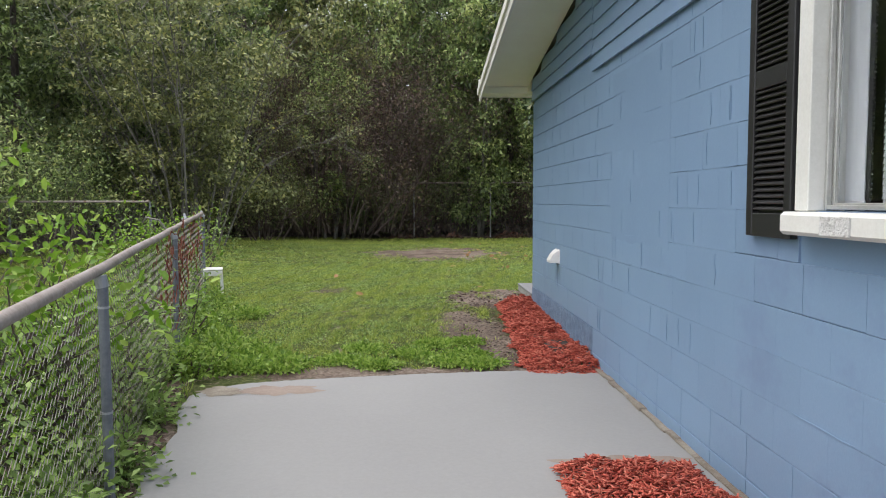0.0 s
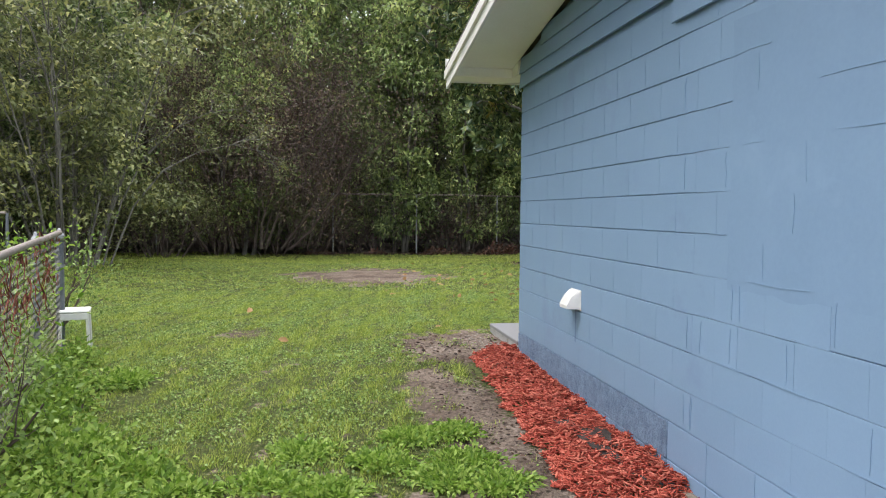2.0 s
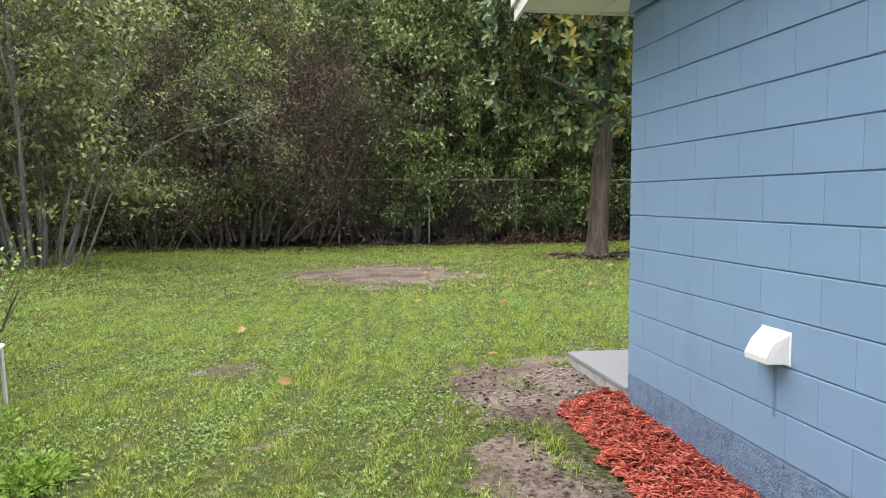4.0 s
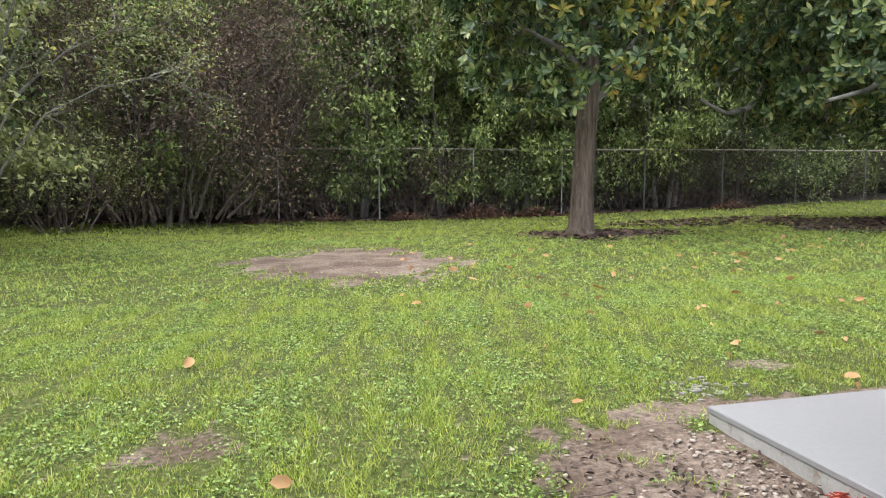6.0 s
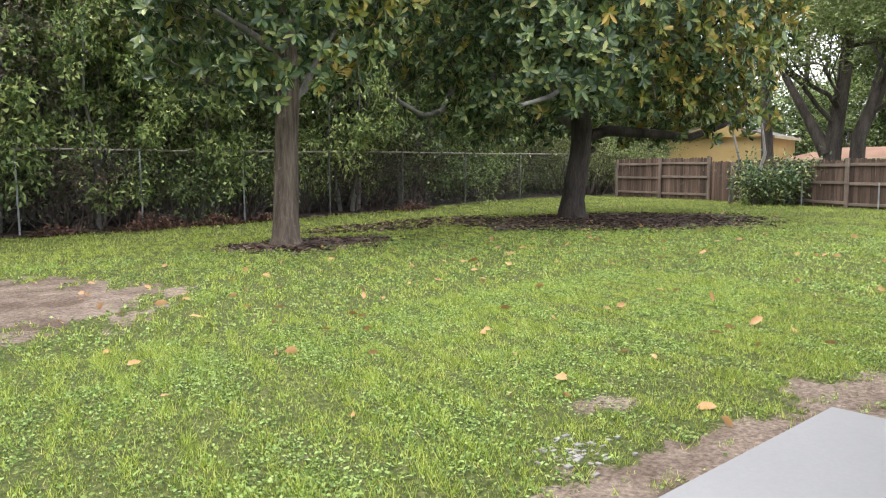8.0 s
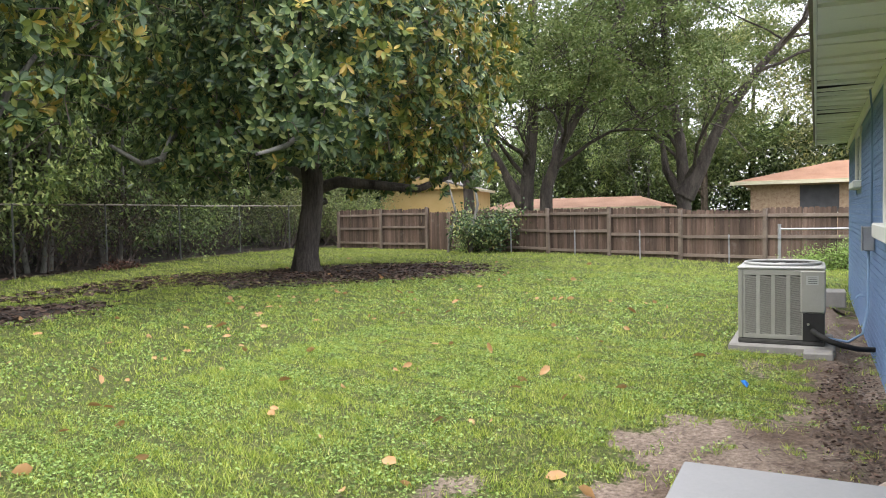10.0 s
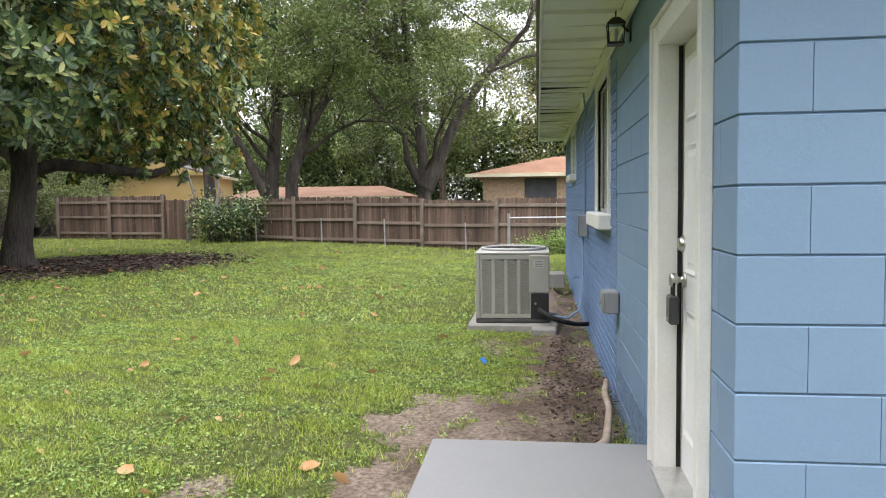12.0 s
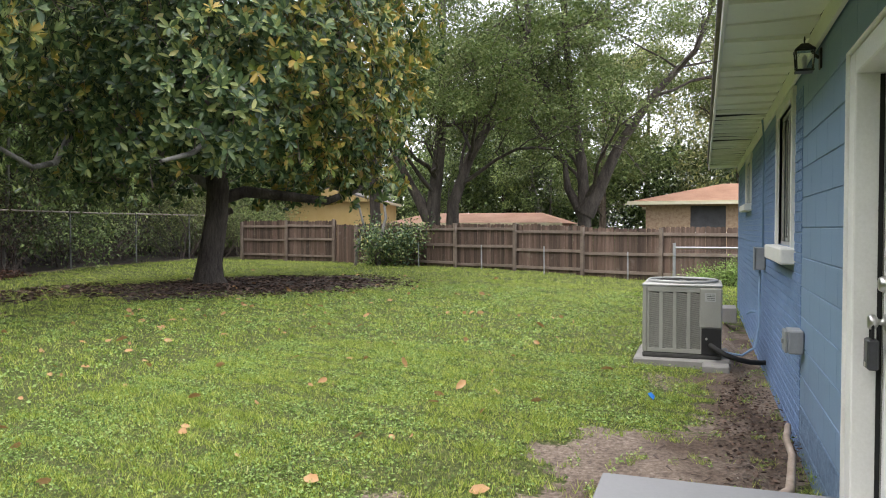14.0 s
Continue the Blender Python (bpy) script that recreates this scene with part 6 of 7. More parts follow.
# ---- oaks beyond the timber fence ----
def oak(at, label, stems, seed, per=70, levels=3, length=6.0):
    rnd, rng = random.Random(seed), np.random.RandomState(seed)
    t = thing("oak_tree", at, label, "tree")
    w, tips = Shape(), []
    for pts, r0 in stems:
        n = len(pts)
        rad = [r0 * (1 + (0.5 if i == 0 else 0.15 if i == 1 else 0)) * (1 - 0.6 * i / (n - 1)) for i in range(n)]
        w.tube(pts, rad, 14, False, 0.07)
        for i in range(3, n):
            for k in range(3):
                a = rnd.uniform(0, 6.28)
                q = Vector(pts[i - 1]).lerp(Vector(pts[i]), rnd.random())
                grow(w, rnd, q, (math.cos(a), math.sin(a), rnd.uniform(0.3, 0.95)), length * rnd.uniform(0.7, 1.1), rad[i] * 0.45, levels - 1, 0.65, 0.08, (3, 5), tips, 6, 0.2)
        grow(w, rnd, pts[-1], (0.2, 0, 1), length * 0.8, rad[-1], levels - 1, 0.7, 0.1, (4, 5), tips, 6, 0.2)
    part("trunk", w, BARK_DARK, t, "", True)
    P, D = clouds(tips, rng, per, 0.42, 0.4)
    up = P[:, 2] > 5.6 + 1.2 * waves(P[:, 1], P[:, 0], seed, 3.0)
    P, D = P[up], D[up]
    part("crown", leaves_mesh("crown", P, D, 0.19, 0.1, OAK_LEAF, rng, tri=True), OAK_LEAF, t)
    return t


oak((34.8, 23.1, -0.5), "large old oak with twin grey trunks behind the timber fence",
    [([(0, 0.7, -0.3), (0.05, 0.6, 0.6), (0, 0.45, 3.2), (-0.1, 0.1, 6.0), (-0.2, -0.1, 9.0), (0, 0, 13)], 0.44),
     ([(0, -0.55, -0.3), (0.0, -0.5, 0.6), (0, -0.6, 3.2), (0.2, -1.4, 5.5), (0.3, -3.0, 8.2), (0.2, -4.4, 11.5)], 0.38),
     ([(0, 0.7, 2.4), (0, 1.6, 4.0), (0, 3.0, 6.5), (0, 4.0, 10)], 0.24)], 81, 72)
oak((38.5, 16.4, -0.6), "large forked oak with rough grey bark behind the timber fence",
    [([(0, 0.1, -0.3), (0, 0.05, 0.7), (0, 0, 3.0), (0, 0.2, 5.5), (0, 0.7, 8.5), (0, 1.1, 13)], 0.42),
     ([(0, 0, 2.8), (0, -0.9, 4.4), (0, -1.8, 6.5), (0, -3.6, 9.0), (0, -5.5, 11)], 0.34),
     ([(0, 0, 2.5), (0, 0.9, 4.2), (0, 1.1, 5.6), (0.4, 3.0, 8.0)], 0.22)], 82, 78)
oak((52.0, 7.0, -0.6), "tall oak behind the brick house", [([(0, 0, -0.3), (0, 0, 1), (0, 0.2, 5), (0, 0.4, 9), (0, 0.2, 14)], 0.4)], 83, 110)
oak((43.0, 30.5, -0.5), "tall oak beyond the yellow cottage", [([(0, 0, -0.3), (0, 0, 1), (0, 0.2, 5), (0, 0.4, 9), (0, 0.2, 14)], 0.4)], 84, 90)

# shrub with a leaning pale stem at the timber fence
fs = shrub("fence_shrub", (23.1, 21.4, ground_z(23.1, 21.4)), "dark shrub growing against the timber fence", 1.5, 1.7, 14, MAGNOLIA, 26, 0.18, 0.13, 91)
part("leaning_stem", Shape().tube([(-0.2, 0.8, -0.1), (-0.2, 0.7, 0.7), (-0.1, 0.5, 1.4), (-0.1, 0.8, 2.5)], [0.06, 0.055, 0.05, 0.03], 8), BARK_PALE, fs)
part("leaning_stem", Shape().tube([(-0.2, -0.1, -0.1), (-0.2, -0.15, 0.9), (-0.1, -0.35, 1.7), (-0.1, -0.2, 2.7)], [0.07, 0.065, 0.055, 0.035], 8), BARK_PALE, fs)
for x, y, s in ((19.0, 10.6, 0.1), (18.9, 9.9, 0.14), (19.0, 9.2, 0.12), (24.3, 21.8, 0.1)):
    shrub("low_weeds", (x, y, ground_z(x, y)), "low leafy weeds along the fence", 2.4 * s + 0.2, 1.1, 10, WEED, 16, 0.14, 0.07, int(x * 10 + y * 7))

# sapling and weeds at the low fence
shrub("sapling", (-2.2, 4.85, 0.0), "bright green young sapling beyond the low fence", 1.25, 0.75, 11, SAPLING, 14, 0.1, 0.065, 95, TWIG, 1)
shrub("sapling", (-3.1, 5.4, 0.0), "bare-twigged weedy sapling beyond the low fence", 1.7, 0.7, 4, SAPLING, 2, 0.14, 0.06, 96, TWIG, 1)
for i, (x, y, h, wd, mat) in enumerate(((-1.95, 3.35, 0.75, 0.5, WEED), (-2.15, 4.3, 0.8, 0.5, WEED), (-1.85, 2.7, 0.8, 0.5, WEED), (-2.2, 5.3, 0.7, 0.6, WEED), (-2.5, 6.1, 0.7, 0.7, WEED), (-2.7, 7.2, 0.8, 0.8, WEED), (-3.0, 8.3, 0.8, 0.8, WEED),
                                        (-1.72, 4.4, 0.22, 0.15, WEED), (-1.62, 3.6, 0.3, 0.15, WEED), (-1.92, 5.4, 0.24, 0.2, WEED), (-3.3, 9.6, 1.1, 0.8, SAPLING), (-3.6, 11.5, 1.0, 1.0, WEED), (-1.5, 2.9, 0.2, 0.15, WEED))):
    shrub("fence_weeds", (x, y, ground_z(x, y)), "tall green weeds along the chain-link fence", h, wd, 9, mat, 12, 0.1, 0.052, 100 + i, TWIG, 1)
for i, (x, y, h, wd) in enumerate(((-1.95, 7.3, 0.26, 0.3), (-1.75, 7.0, 0.2, 0.3), (-2.15, 8.0, 0.26, 0.35), (-1.85, 7.7, 0.18, 0.3), (-2.45, 9.0, 0.26, 0.35), (-1.55, 6.8, 0.13, 0.25), (-2.6, 10.0, 0.2, 0.35), (-1.95, 6.6, 0.3, 0.25), (-2.3, 8.6, 0.24, 0.3), (-2.1, 9.3, 0.14, 0.3),
                                   (0.45, 6.85, 0.08, 0.25), (0.1, 6.95, 0.07, 0.3), (-0.45, 6.9, 0.08, 0.3), (0.3, 7.25, 0.07, 0.3), (-0.15, 7.3, 0.07, 0.3), (-0.8, 7.05, 0.09, 0.3), (-1.2, 6.85, 0.12, 0.3), (0.05, 7.7, 0.06, 0.25), (-0.6, 7.5, 0.06, 0.3), (0.35, 7.75, 0.06, 0.22), (-1.5, 7.3, 0.12, 0.3))):
    shrub("leafy_weeds", (x, y, ground_z(x, y)), "lush low broadleaf weeds in the lawn edge", h, wd, 14, LUSH, 8, 0.05, 0.05 if h > 0.1 else 0.04, 130 + i, TWIG, 1)


# ---- lawn ----
def open_lawn(x, y):
    """1 where grass can grow."""
    ok = bareness(x, y)
    g = 1 - step(0.25, 0.75, ok)
    g = np.maximum(g, 0.5 * step(0.35, 0.75, waves(x, y, 21, 0.4)) * step(12.6, 11.5, y) * step(6.4, 9.0, y))
    g = np.where((x > -1.76 + 0.14 * (6.0 - y)) & (x < WX + 0.1) & (y < 6.6), 0, g)
    g = np.where((x > WX - 0.03) & (x < 14.5) & (y < WY + 0.02), 0, g)
    g = np.where((x > WX - 0.03) & (x < 3.0) & (y < 11.02), 0, g)
    g = np.where((x > 0.72) & (x < WX) & (y > 6.4) & (y < 10.05), 0, g)
    g = np.where((x > 7.06) & (x < 8.14) & (y > 10.18) & (y < 11.26), 0, g)
    return g


def blades(name, x0, x1, y0, y1, density, h, w, seed, label, skip=None):
    rng = np.random.RandomState(seed)
    n = int((x1 - x0) * (y1 - y0) * density)
    x, y = rng.uniform(x0, x1, n), rng.uniform(y0, y1, n)
    clump = 0.2 + 0.8 * np.clip(0.9 * waves(x, y, seed + 1, 0.5) + 0.7 * waves(x, y, seed + 3, 0.16) + 0.55, 0, 1)
    keep = rng.rand(n) < open_lawn(x, y) * clump
    if skip:
        keep &= ~skip(x, y)
    x, y = x[keep], y[keep]
    n = len(x)
    tall = h * rng.uniform(0.4, 1.3, n) * (0.75 + 0.45 * np.clip(waves(x, y, seed + 2, 1.7) + 0.3, 0, 1.3)) * (0.55 + 0.8 * np.clip(waves(x, y, seed + 4, 0.22) + 0.45, 0, 1.2))
    a, b = rng.uniform(0, 6.283, n), rng.uniform(0, 6.283, n)
    lean = tall * rng.uniform(0.2, 1.1, n)
    z = height(x, y) - 0.006
    wd = w * rng.uniform(0.6, 1.3, n)
    base = np.stack([x, y, z], -1)
    s = np.stack([np.cos(a), np.sin(a), np.zeros(n)], -1) * wd[:, None] / 2
    tip = base + np.stack([np.cos(b) * lean, np.sin(b) * lean, tall], -1)
    V = np.stack([base - s, base + s, tip], 1).reshape(-1, 3)
    me = array_mesh(name, V, np.arange(3 * n), 3, GRASS)
    return solid(name, me, GRASS, label, "grass", "stuff")


near = (-4.5, 7.5, 6.4, 15.5)
inside = lambda x, y: (x > near[0]) & (x < near[1]) & (y > near[2]) & (y < near[3])
blades("grass", *near, 8500, 0.042, 0.0058, 201, "short patchy green lawn grass")
blades("grass", -9, 18, 6.4, 25, 1500, 0.045, 0.011, 202, "short green lawn grass farther out", inside)
blades("grass", -9, 26, 25, 31.2, 420, 0.06, 0.016, 203, "lawn grass along the woods")
blades("grass", 18, 26, 6.0, 25, 480, 0.06, 0.016, 204, "lawn grass towards the timber fence", lambda x, y: (x - 18.6) * 17.1 > (y - 7.0) * 6.5 + 1)
blades("grass", -6.5, -1.2, -1.0, 6.4, 900, 0.14, 0.009, 205, "longer grass beyond the low fence")


def clover(name, x0, x1, y0, y1, density, size, seed):
    rng = np.random.RandomState(seed)
    n = int((x1 - x0) * (y1 - y0) * density)
    x, y = rng.uniform(x0, x1, n), rng.uniform(y0, y1, n)
    keep = rng.rand(n) < open_lawn(x, y) * np.clip(waves(x, y, seed, 1.3) * 0.8 + 0.45, 0.15, 1)
    x, y = x[keep], y[keep]
    n = len(x)
    P = np.stack([x, y, height(x, y) + rng.uniform(0.006, 0.034, n)], -1)
    a = rng.uniform(0, 6.283, n)
    D = np.stack([np.cos(a), np.sin(a), rng.uniform(-0.3, 0.5, n)], -1)
    return solid(name, leaves_mesh(name, P, D, size, size * 0.8, WEED, rng, 0.12), WEED, "small broadleaf weeds spread through the lawn", "weeds", "stuff")


clover("clover", *near, 2400, 0.0225, 211)
clover("clover", 7.5, 16, 10, 20, 420, 0.04, 212)
clover("clover", -4.5, 7.5, 15.5, 22, 420, 0.036, 213)

def soil_ring(cx, cy, a, b, turn, seed, label):
    o = solid("soil_bed", blot(0, 0, a, b, 0.0, seed), DARK_SOIL, label, "soil", "structure")
    for v in o.data.vertices:
        v.co = Matrix.Rotation(radians(turn), 3, "Z") @ v.co
        v.co.x += cx
        v.co.y += cy
        v.co.z = ground_z(v.co.x, v.co.y) + 0.016
    return o


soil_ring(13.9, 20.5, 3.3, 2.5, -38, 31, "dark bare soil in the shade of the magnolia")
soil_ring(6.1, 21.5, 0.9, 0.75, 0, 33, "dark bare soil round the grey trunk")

# ---- mulch, litter, stones, fallen leaves ----
def shreds(name, x, y, z, size, seed, material, label, category):
    rng = np.random.RandomState(seed)
    n = len(x)
    a = rng.uniform(0, 6.283, n)
    D = unit(np.stack([np.cos(a), np.sin(a), rng.normal(0, 0.28, n)], -1))
    S = unit(np.cross(D, np.stack([rng.normal(0, 0.5, n), rng.normal(0, 0.5, n), np.ones(n)], -1)))
    N = np.cross(S, D)
    L = (size * rng.uniform(0.5, 1.5, n))[:, None] / 2
    w = (0.0065 * rng.uniform(0.5, 1.6, n))[:, None] / 2
    t = (0.004 * rng.uniform(0.6, 1.5, n))[:, None] / 2
    P = np.stack([x, y, z], -1)
    c = [P + sx * D * L * (1 if sy > 0 else 0.8) + sy * S * w + sz * N * t for sx in (-1, 1) for sy in (-1, 1) for sz in (-1, 1)]
    V = np.stack(c, 1).reshape(-1, 3)
    pat = np.array([0, 1, 3, 2, 4, 6, 7, 5, 0, 4, 5, 1, 2, 3, 7, 6, 0, 2, 6, 4, 1, 5, 7, 3])
    loops = (np.arange(n)[:, None] * 8 + pat[None, :]).ravel()
    return solid(name, array_mesh(name, V, loops, 4, material), material, label, category, "stuff")


def mulch_bed(cx, cy, a, b, h, n, seed, name, label, inside_of):
    rng = np.random.RandomState(seed)
    x, y = rng.uniform(cx - a, cx + a, n), rng.uniform(cy - b, cy + b, n)
    e = inside_of(x, y) + 0.16 * waves(x, y, seed, 0.4)
    keep = e > 0.0
    x, y, e = x[keep], y[keep], e[keep]
    top = h * np.clip(e * 2.2, 0.12, 1) * (0.75 + 0.3 * waves(x, y, seed + 3, 0.5))
    floor_z = np.where(y < 6.4, SLABZ, height(x, y))
    z = floor_z + np.clip(top, 0.02, None) * rng.uniform(0.55, 1.1, len(x))
    return shreds(name, x, y, z, 0.05, seed, RED_MULCH, label, "mulch")


rim = lambda v, lo, hi, soft: np.minimum((v - lo), (hi - v)) / soft
mulch_bed(1.05, 8.2, 0.45, 1.95, 0.11, 24000, 301, "red_mulch", "dyed red shredded bark mulch along the wall",
          lambda x, y: np.minimum(np.minimum((x - (0.73 + 0.052 * (y - 6.5))) / 0.3, 1.0), rim(y, 6.5, 10.04, 0.35)))
mulch_bed(0.95, 3.5, 0.42, 1.05, 0.1, 12000, 302, "red_mulch", "heap of dyed red mulch on the patio slab",
          lambda x, y: np.minimum(rim(x, 0.46 + 0.06 * np.abs(y - 3.9), 1.24, 0.3), (4.46 - 0.12 * np.abs(x - 0.95) - y) / 0.3))
solid("mulch_bed", blot(1.13, 8.2, 0.12, 1.5, -0.03, 21), DARK_SOIL, "dark damp soil under the red mulch", "soil", "structure")
solid("mulch_bed", blot(0.9, 3.45, 0.2, 0.65, SLABZ + 0.0062, 23), DARK_SOIL, "dark damp soil under the mulch heap", "soil", "structure")


def litter(name, cx, cy, a, b, turn, n, size, seed, label):
    rng = np.random.RandomState(seed)
    r, t = np.sqrt(rng.rand(n)) * (1 + 0.12 * rng.normal(size=n)), rng.uniform(0, 6.283, n)
    u, v = a * r * np.cos(t), b * r * np.sin(t)
    c, s = math.cos(radians(turn)), math.sin(radians(turn))
    x, y = cx + u * c - v * s, cy + u * s + v * c
    P = np.stack([x, y, height(x, y) + rng.uniform(0.004, 0.02, n)], -1)
    k = rng.uniform(0, 6.283, n)
    D = np.stack([np.cos(k), np.sin(k), rng.normal(0, 0.12, n)], -1)
    return solid(name, leaves_mesh(name, P, D, size, size * 0.45, LITTER, rng, 0.12, 0.06, True), LITTER, label, "leaf litter", "stuff")


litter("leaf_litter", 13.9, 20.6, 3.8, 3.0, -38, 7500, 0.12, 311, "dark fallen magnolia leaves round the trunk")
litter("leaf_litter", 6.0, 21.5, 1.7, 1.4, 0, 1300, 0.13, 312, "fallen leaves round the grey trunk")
litter("leaf_litter", 10.6, 24.3, 3.4, 1.6, 10, 1500, 0.15, 313, "scattered brown leaves between the trees")
litter("leaf_litter", 0.62, 8.3, 0.35, 1.6, 2, 900, 0.03, 315, "small dead leaves and chips beside the mulch")
litter("leaf_litter", 0.75, 10.4, 0.6, 0.7, 20, 350, 0.04, 316, "small dead leaves on the bare soil by the stoop")
litter("leaf_litter", 4.9, 10.15, 1.8, 0.26, 0, 1500, 0.034, 317, "dead leaves and debris along the back wall")
litter("leaf_litter", -1.76, 5.1, 0.14, 1.5, 11, 400, 0.05, 318, "dead leaves along the slab edge")
litter("leaf_litter", 6.0, 31.2, 9.0, 0.5, 0, 900, 0.22, 314, "reddish brown dead leaves at the foot of the fence")

RED_DEAD = leafy("dry_red_brown_leaves", [(0.2, (0.04, 0.02, 0.014)), (0.5, (0.13, 0.06, 0.042)), (0.85, (0.26, 0.15, 0.11))], 0.8, 0.05, 0.3, 1.5)


def brush_pile(x, y, a, b, h, n, seed):
    """Dead twigs and curled leaves heaped against the fence."""
    rnd, rng = random.Random(seed), np.random.RandomState(seed)
    t = thing("brush_pile", (x, y, ground_z(x, y)), "heap of dead reddish leaves and twigs against the fence", "brush pile")
    u, v = rng.normal(0, 0.42, n) * a, rng.normal(0, 0.42, n) * b
    top = h * np.exp(-1.6 * ((u / a) ** 2 + (v / b) ** 2)) * (0.75 + 0.35 * waves(u, v, seed, 0.4))
    P = np.stack([u, v, np.clip(top, 0.02, None) * rng.uniform(0.3, 1.1, n)], -1)
    part("dead_leaves", leaves_mesh("dead_leaves", P, rng.normal(size=(n, 3)), 0.13, 0.06, RED_DEAD, rng, 0.3, 0.1, True), RED_DEAD, t)
    w = Shape()
    for _ in range(40):
        p = Vector((rnd.gauss(0, 0.4) * a, rnd.gauss(0, 0.35) * b, rnd.uniform(0.0, h * 0.6)))
        d = Vector((rnd.gauss(0, 1), rnd.gauss(0, 0.6), rnd.uniform(0, 0.7))).normalized() * rnd.uniform(0.25, 0.7)
        w.tube([p, p + d * 0.5 + Vector((0, 0, 0.03)), p + d], [0.008, 0.006, 0.003], 4, False)
    part("twigs", w, TWIG, t)["kind"] = "stuff"


for i, (x, y, a, b, h, n) in enumerate(((3.9, 30.5, 0.7, 0.3, 0.3, 260), (6.4, 30.4, 1.0, 0.4, 0.5, 520), (8.3, 30.5, 0.9, 0.4, 0.42, 460), (9.9, 30.6, 0.6, 0.3, 0.25, 220), (15.5, 30.2, 0.9, 0.4, 0.35, 320), (-0.5, 30.6, 0.7, 0.3, 0.2, 160), (1.6, 30.6, 0.5, 0.3, 0.18, 130))):
    brush_pile(x, y, a, b, h, n, 700 + i)


def pebble_mesh(seed):
    bm = bmesh.new()
    bmesh.ops.create_icosphere(bm, subdivisions=1, radius=1)
    r = random.Random(seed)
    for v in bm.verts:
        v.co = v.co * r.uniform(0.75, 1.1)
        v.co.z *= 0.6
    V = np.array([v.co[:] for v in bm.verts])
    F = np.array([[v.index for v in f.verts] for f in bm.faces])
    bm.free()
    return V, F


def pebbles(n, seed):
    rng = np.random.RandomState(seed)
    shapes = [pebble_mesh(i) for i in range(5)]
    Vs, Fs, k = [], [], 0
    for i in range(n):
        if i < n * 0.6:
            u = rng.rand()
            x, y = 1.28 - abs(rng.normal(0, 0.16)), 10.1 + 0.85 * u
        elif i < n * 0.85:
            x, y = rng.uniform(0.1, 1.3), rng.uniform(9.6, 11.1)
        else:
            x, y = rng.uniform(1.2, 6.5), 11.15 + abs(rng.normal(0, 0.25)) if i % 2 else 10.3
        V, F = shapes[rng.randint(5)]
        a = rng.uniform(0, 6.28)
        r = 0.004 + 0.013 * rng.rand() ** 2
        M = np.array([[math.cos(a), -math.sin(a), 0], [math.sin(a), math.cos(a), 0], [0, 0, 1]])
        Vs.append((V * r * np.array([1.3, 1, 1])) @ M.T + np.array([x, y, ground_z(x, y) + 0.004]))
        Fs.append(F + k)
        k += len(V)
    return array_mesh("pebbles", np.concatenate(Vs), np.concatenate(Fs).ravel(), 3, STONE, False)


solid("pebbles", pebbles(330, 321), STONE, "pale gravel and pebbles beside the stoop", "gravel", "stuff")
rubble = Shape()
rnd = random.Random(5)
for i in range(45):
    x, y = 1.75 + rnd.gauss(0, 0.14), 11.75 + rnd.gauss(0, 0.1)
    rubble.box(x, x + rnd.uniform(0.01, 0.045), y, y + rnd.uniform(0.01, 0.035), ground_z(x, y) - 0.005, ground_z(x, y) + rnd.uniform(0.006, 0.014), 0.002)
solid("mortar_crumbs", rubble, PAD, "white crumbs of mortar left on the ground", "rubble", "stuff")
tw = Shape()
for i in range(46):
    x, y = (rnd.uniform(-0.1, 1.2), rnd.uniform(9.7, 11.0)) if i % 2 else (rnd.uniform(3.1, 5.6), rnd.uniform(9.95, 10.8))
    a, q = rnd.uniform(0, 6.28), rnd.uniform(0.05, 0.2)
    tw.tube([(x, y, ground_z(x, y) + 0.008), (x + q * 0.5 * math.cos(a), y + q * 0.5 * math.sin(a), ground_z(x, y) + 0.016), (x + q * math.cos(a + 0.4), y + q * math.sin(a + 0.4), ground_z(x, y) + 0.008)], 0.003, 4)
solid("fallen_twigs", tw, TWIG, "thin dry twigs scattered on the bare soil", "twigs", "stuff")

rng = np.random.RandomState(331)
dry = []
for i in range(5):
    V = leaves_mesh("fallen_leaf", np.zeros((1, 3)), np.array([[1.0, 0, 0.05]]), 0.2, 0.075, FALLEN, np.random.RandomState(340 + i), 0.04 + 0.06 * i, 0.12 - 0.07 * i, True)
    dry.append(V)
spots = [(2.6, 14.68), (0.56, 13.94), (3.64, 12.53), (-0.82, 10.93), (2.2, 12.6), (1.6, 14.4), (0.9, 11.6), (1.2, 12.9), (2.9, 11.6), (4.4, 12.1), (5.0, 12.6), (6.0, 13.4), (4.1, 13.9), (5.2, 15.1), (3.3, 15.8), (2.2, 16.3), (7.2, 14.3), (8.0, 15.5), (6.4, 16.6)]
while len(spots) < 215:
    k = len(spots)
    if k < 130:
        spots.append((rng.uniform(0.5, 11), rng.uniform(11.8, 19.5)))
    else:
        spots.append((rng.normal(9, 5), rng.normal(18, 3)))
for i, (x, y) in enumerate(spots):
    o = new("fallen_leaf", dry[i % 5])
    o.location = (x, y, ground_z(x, y) + 0.03)
    o.rotation_euler = (rng.normal(0, 0.22), rng.normal(0, 0.22), rng.uniform(0, 6.28))
    s = rng.uniform(0.4, 0.9)
    o.scale = (s, s, s)
    tagged(o, "curled orange-brown magnolia leaf lying on the lawn", "leaf", "fallen leaves")


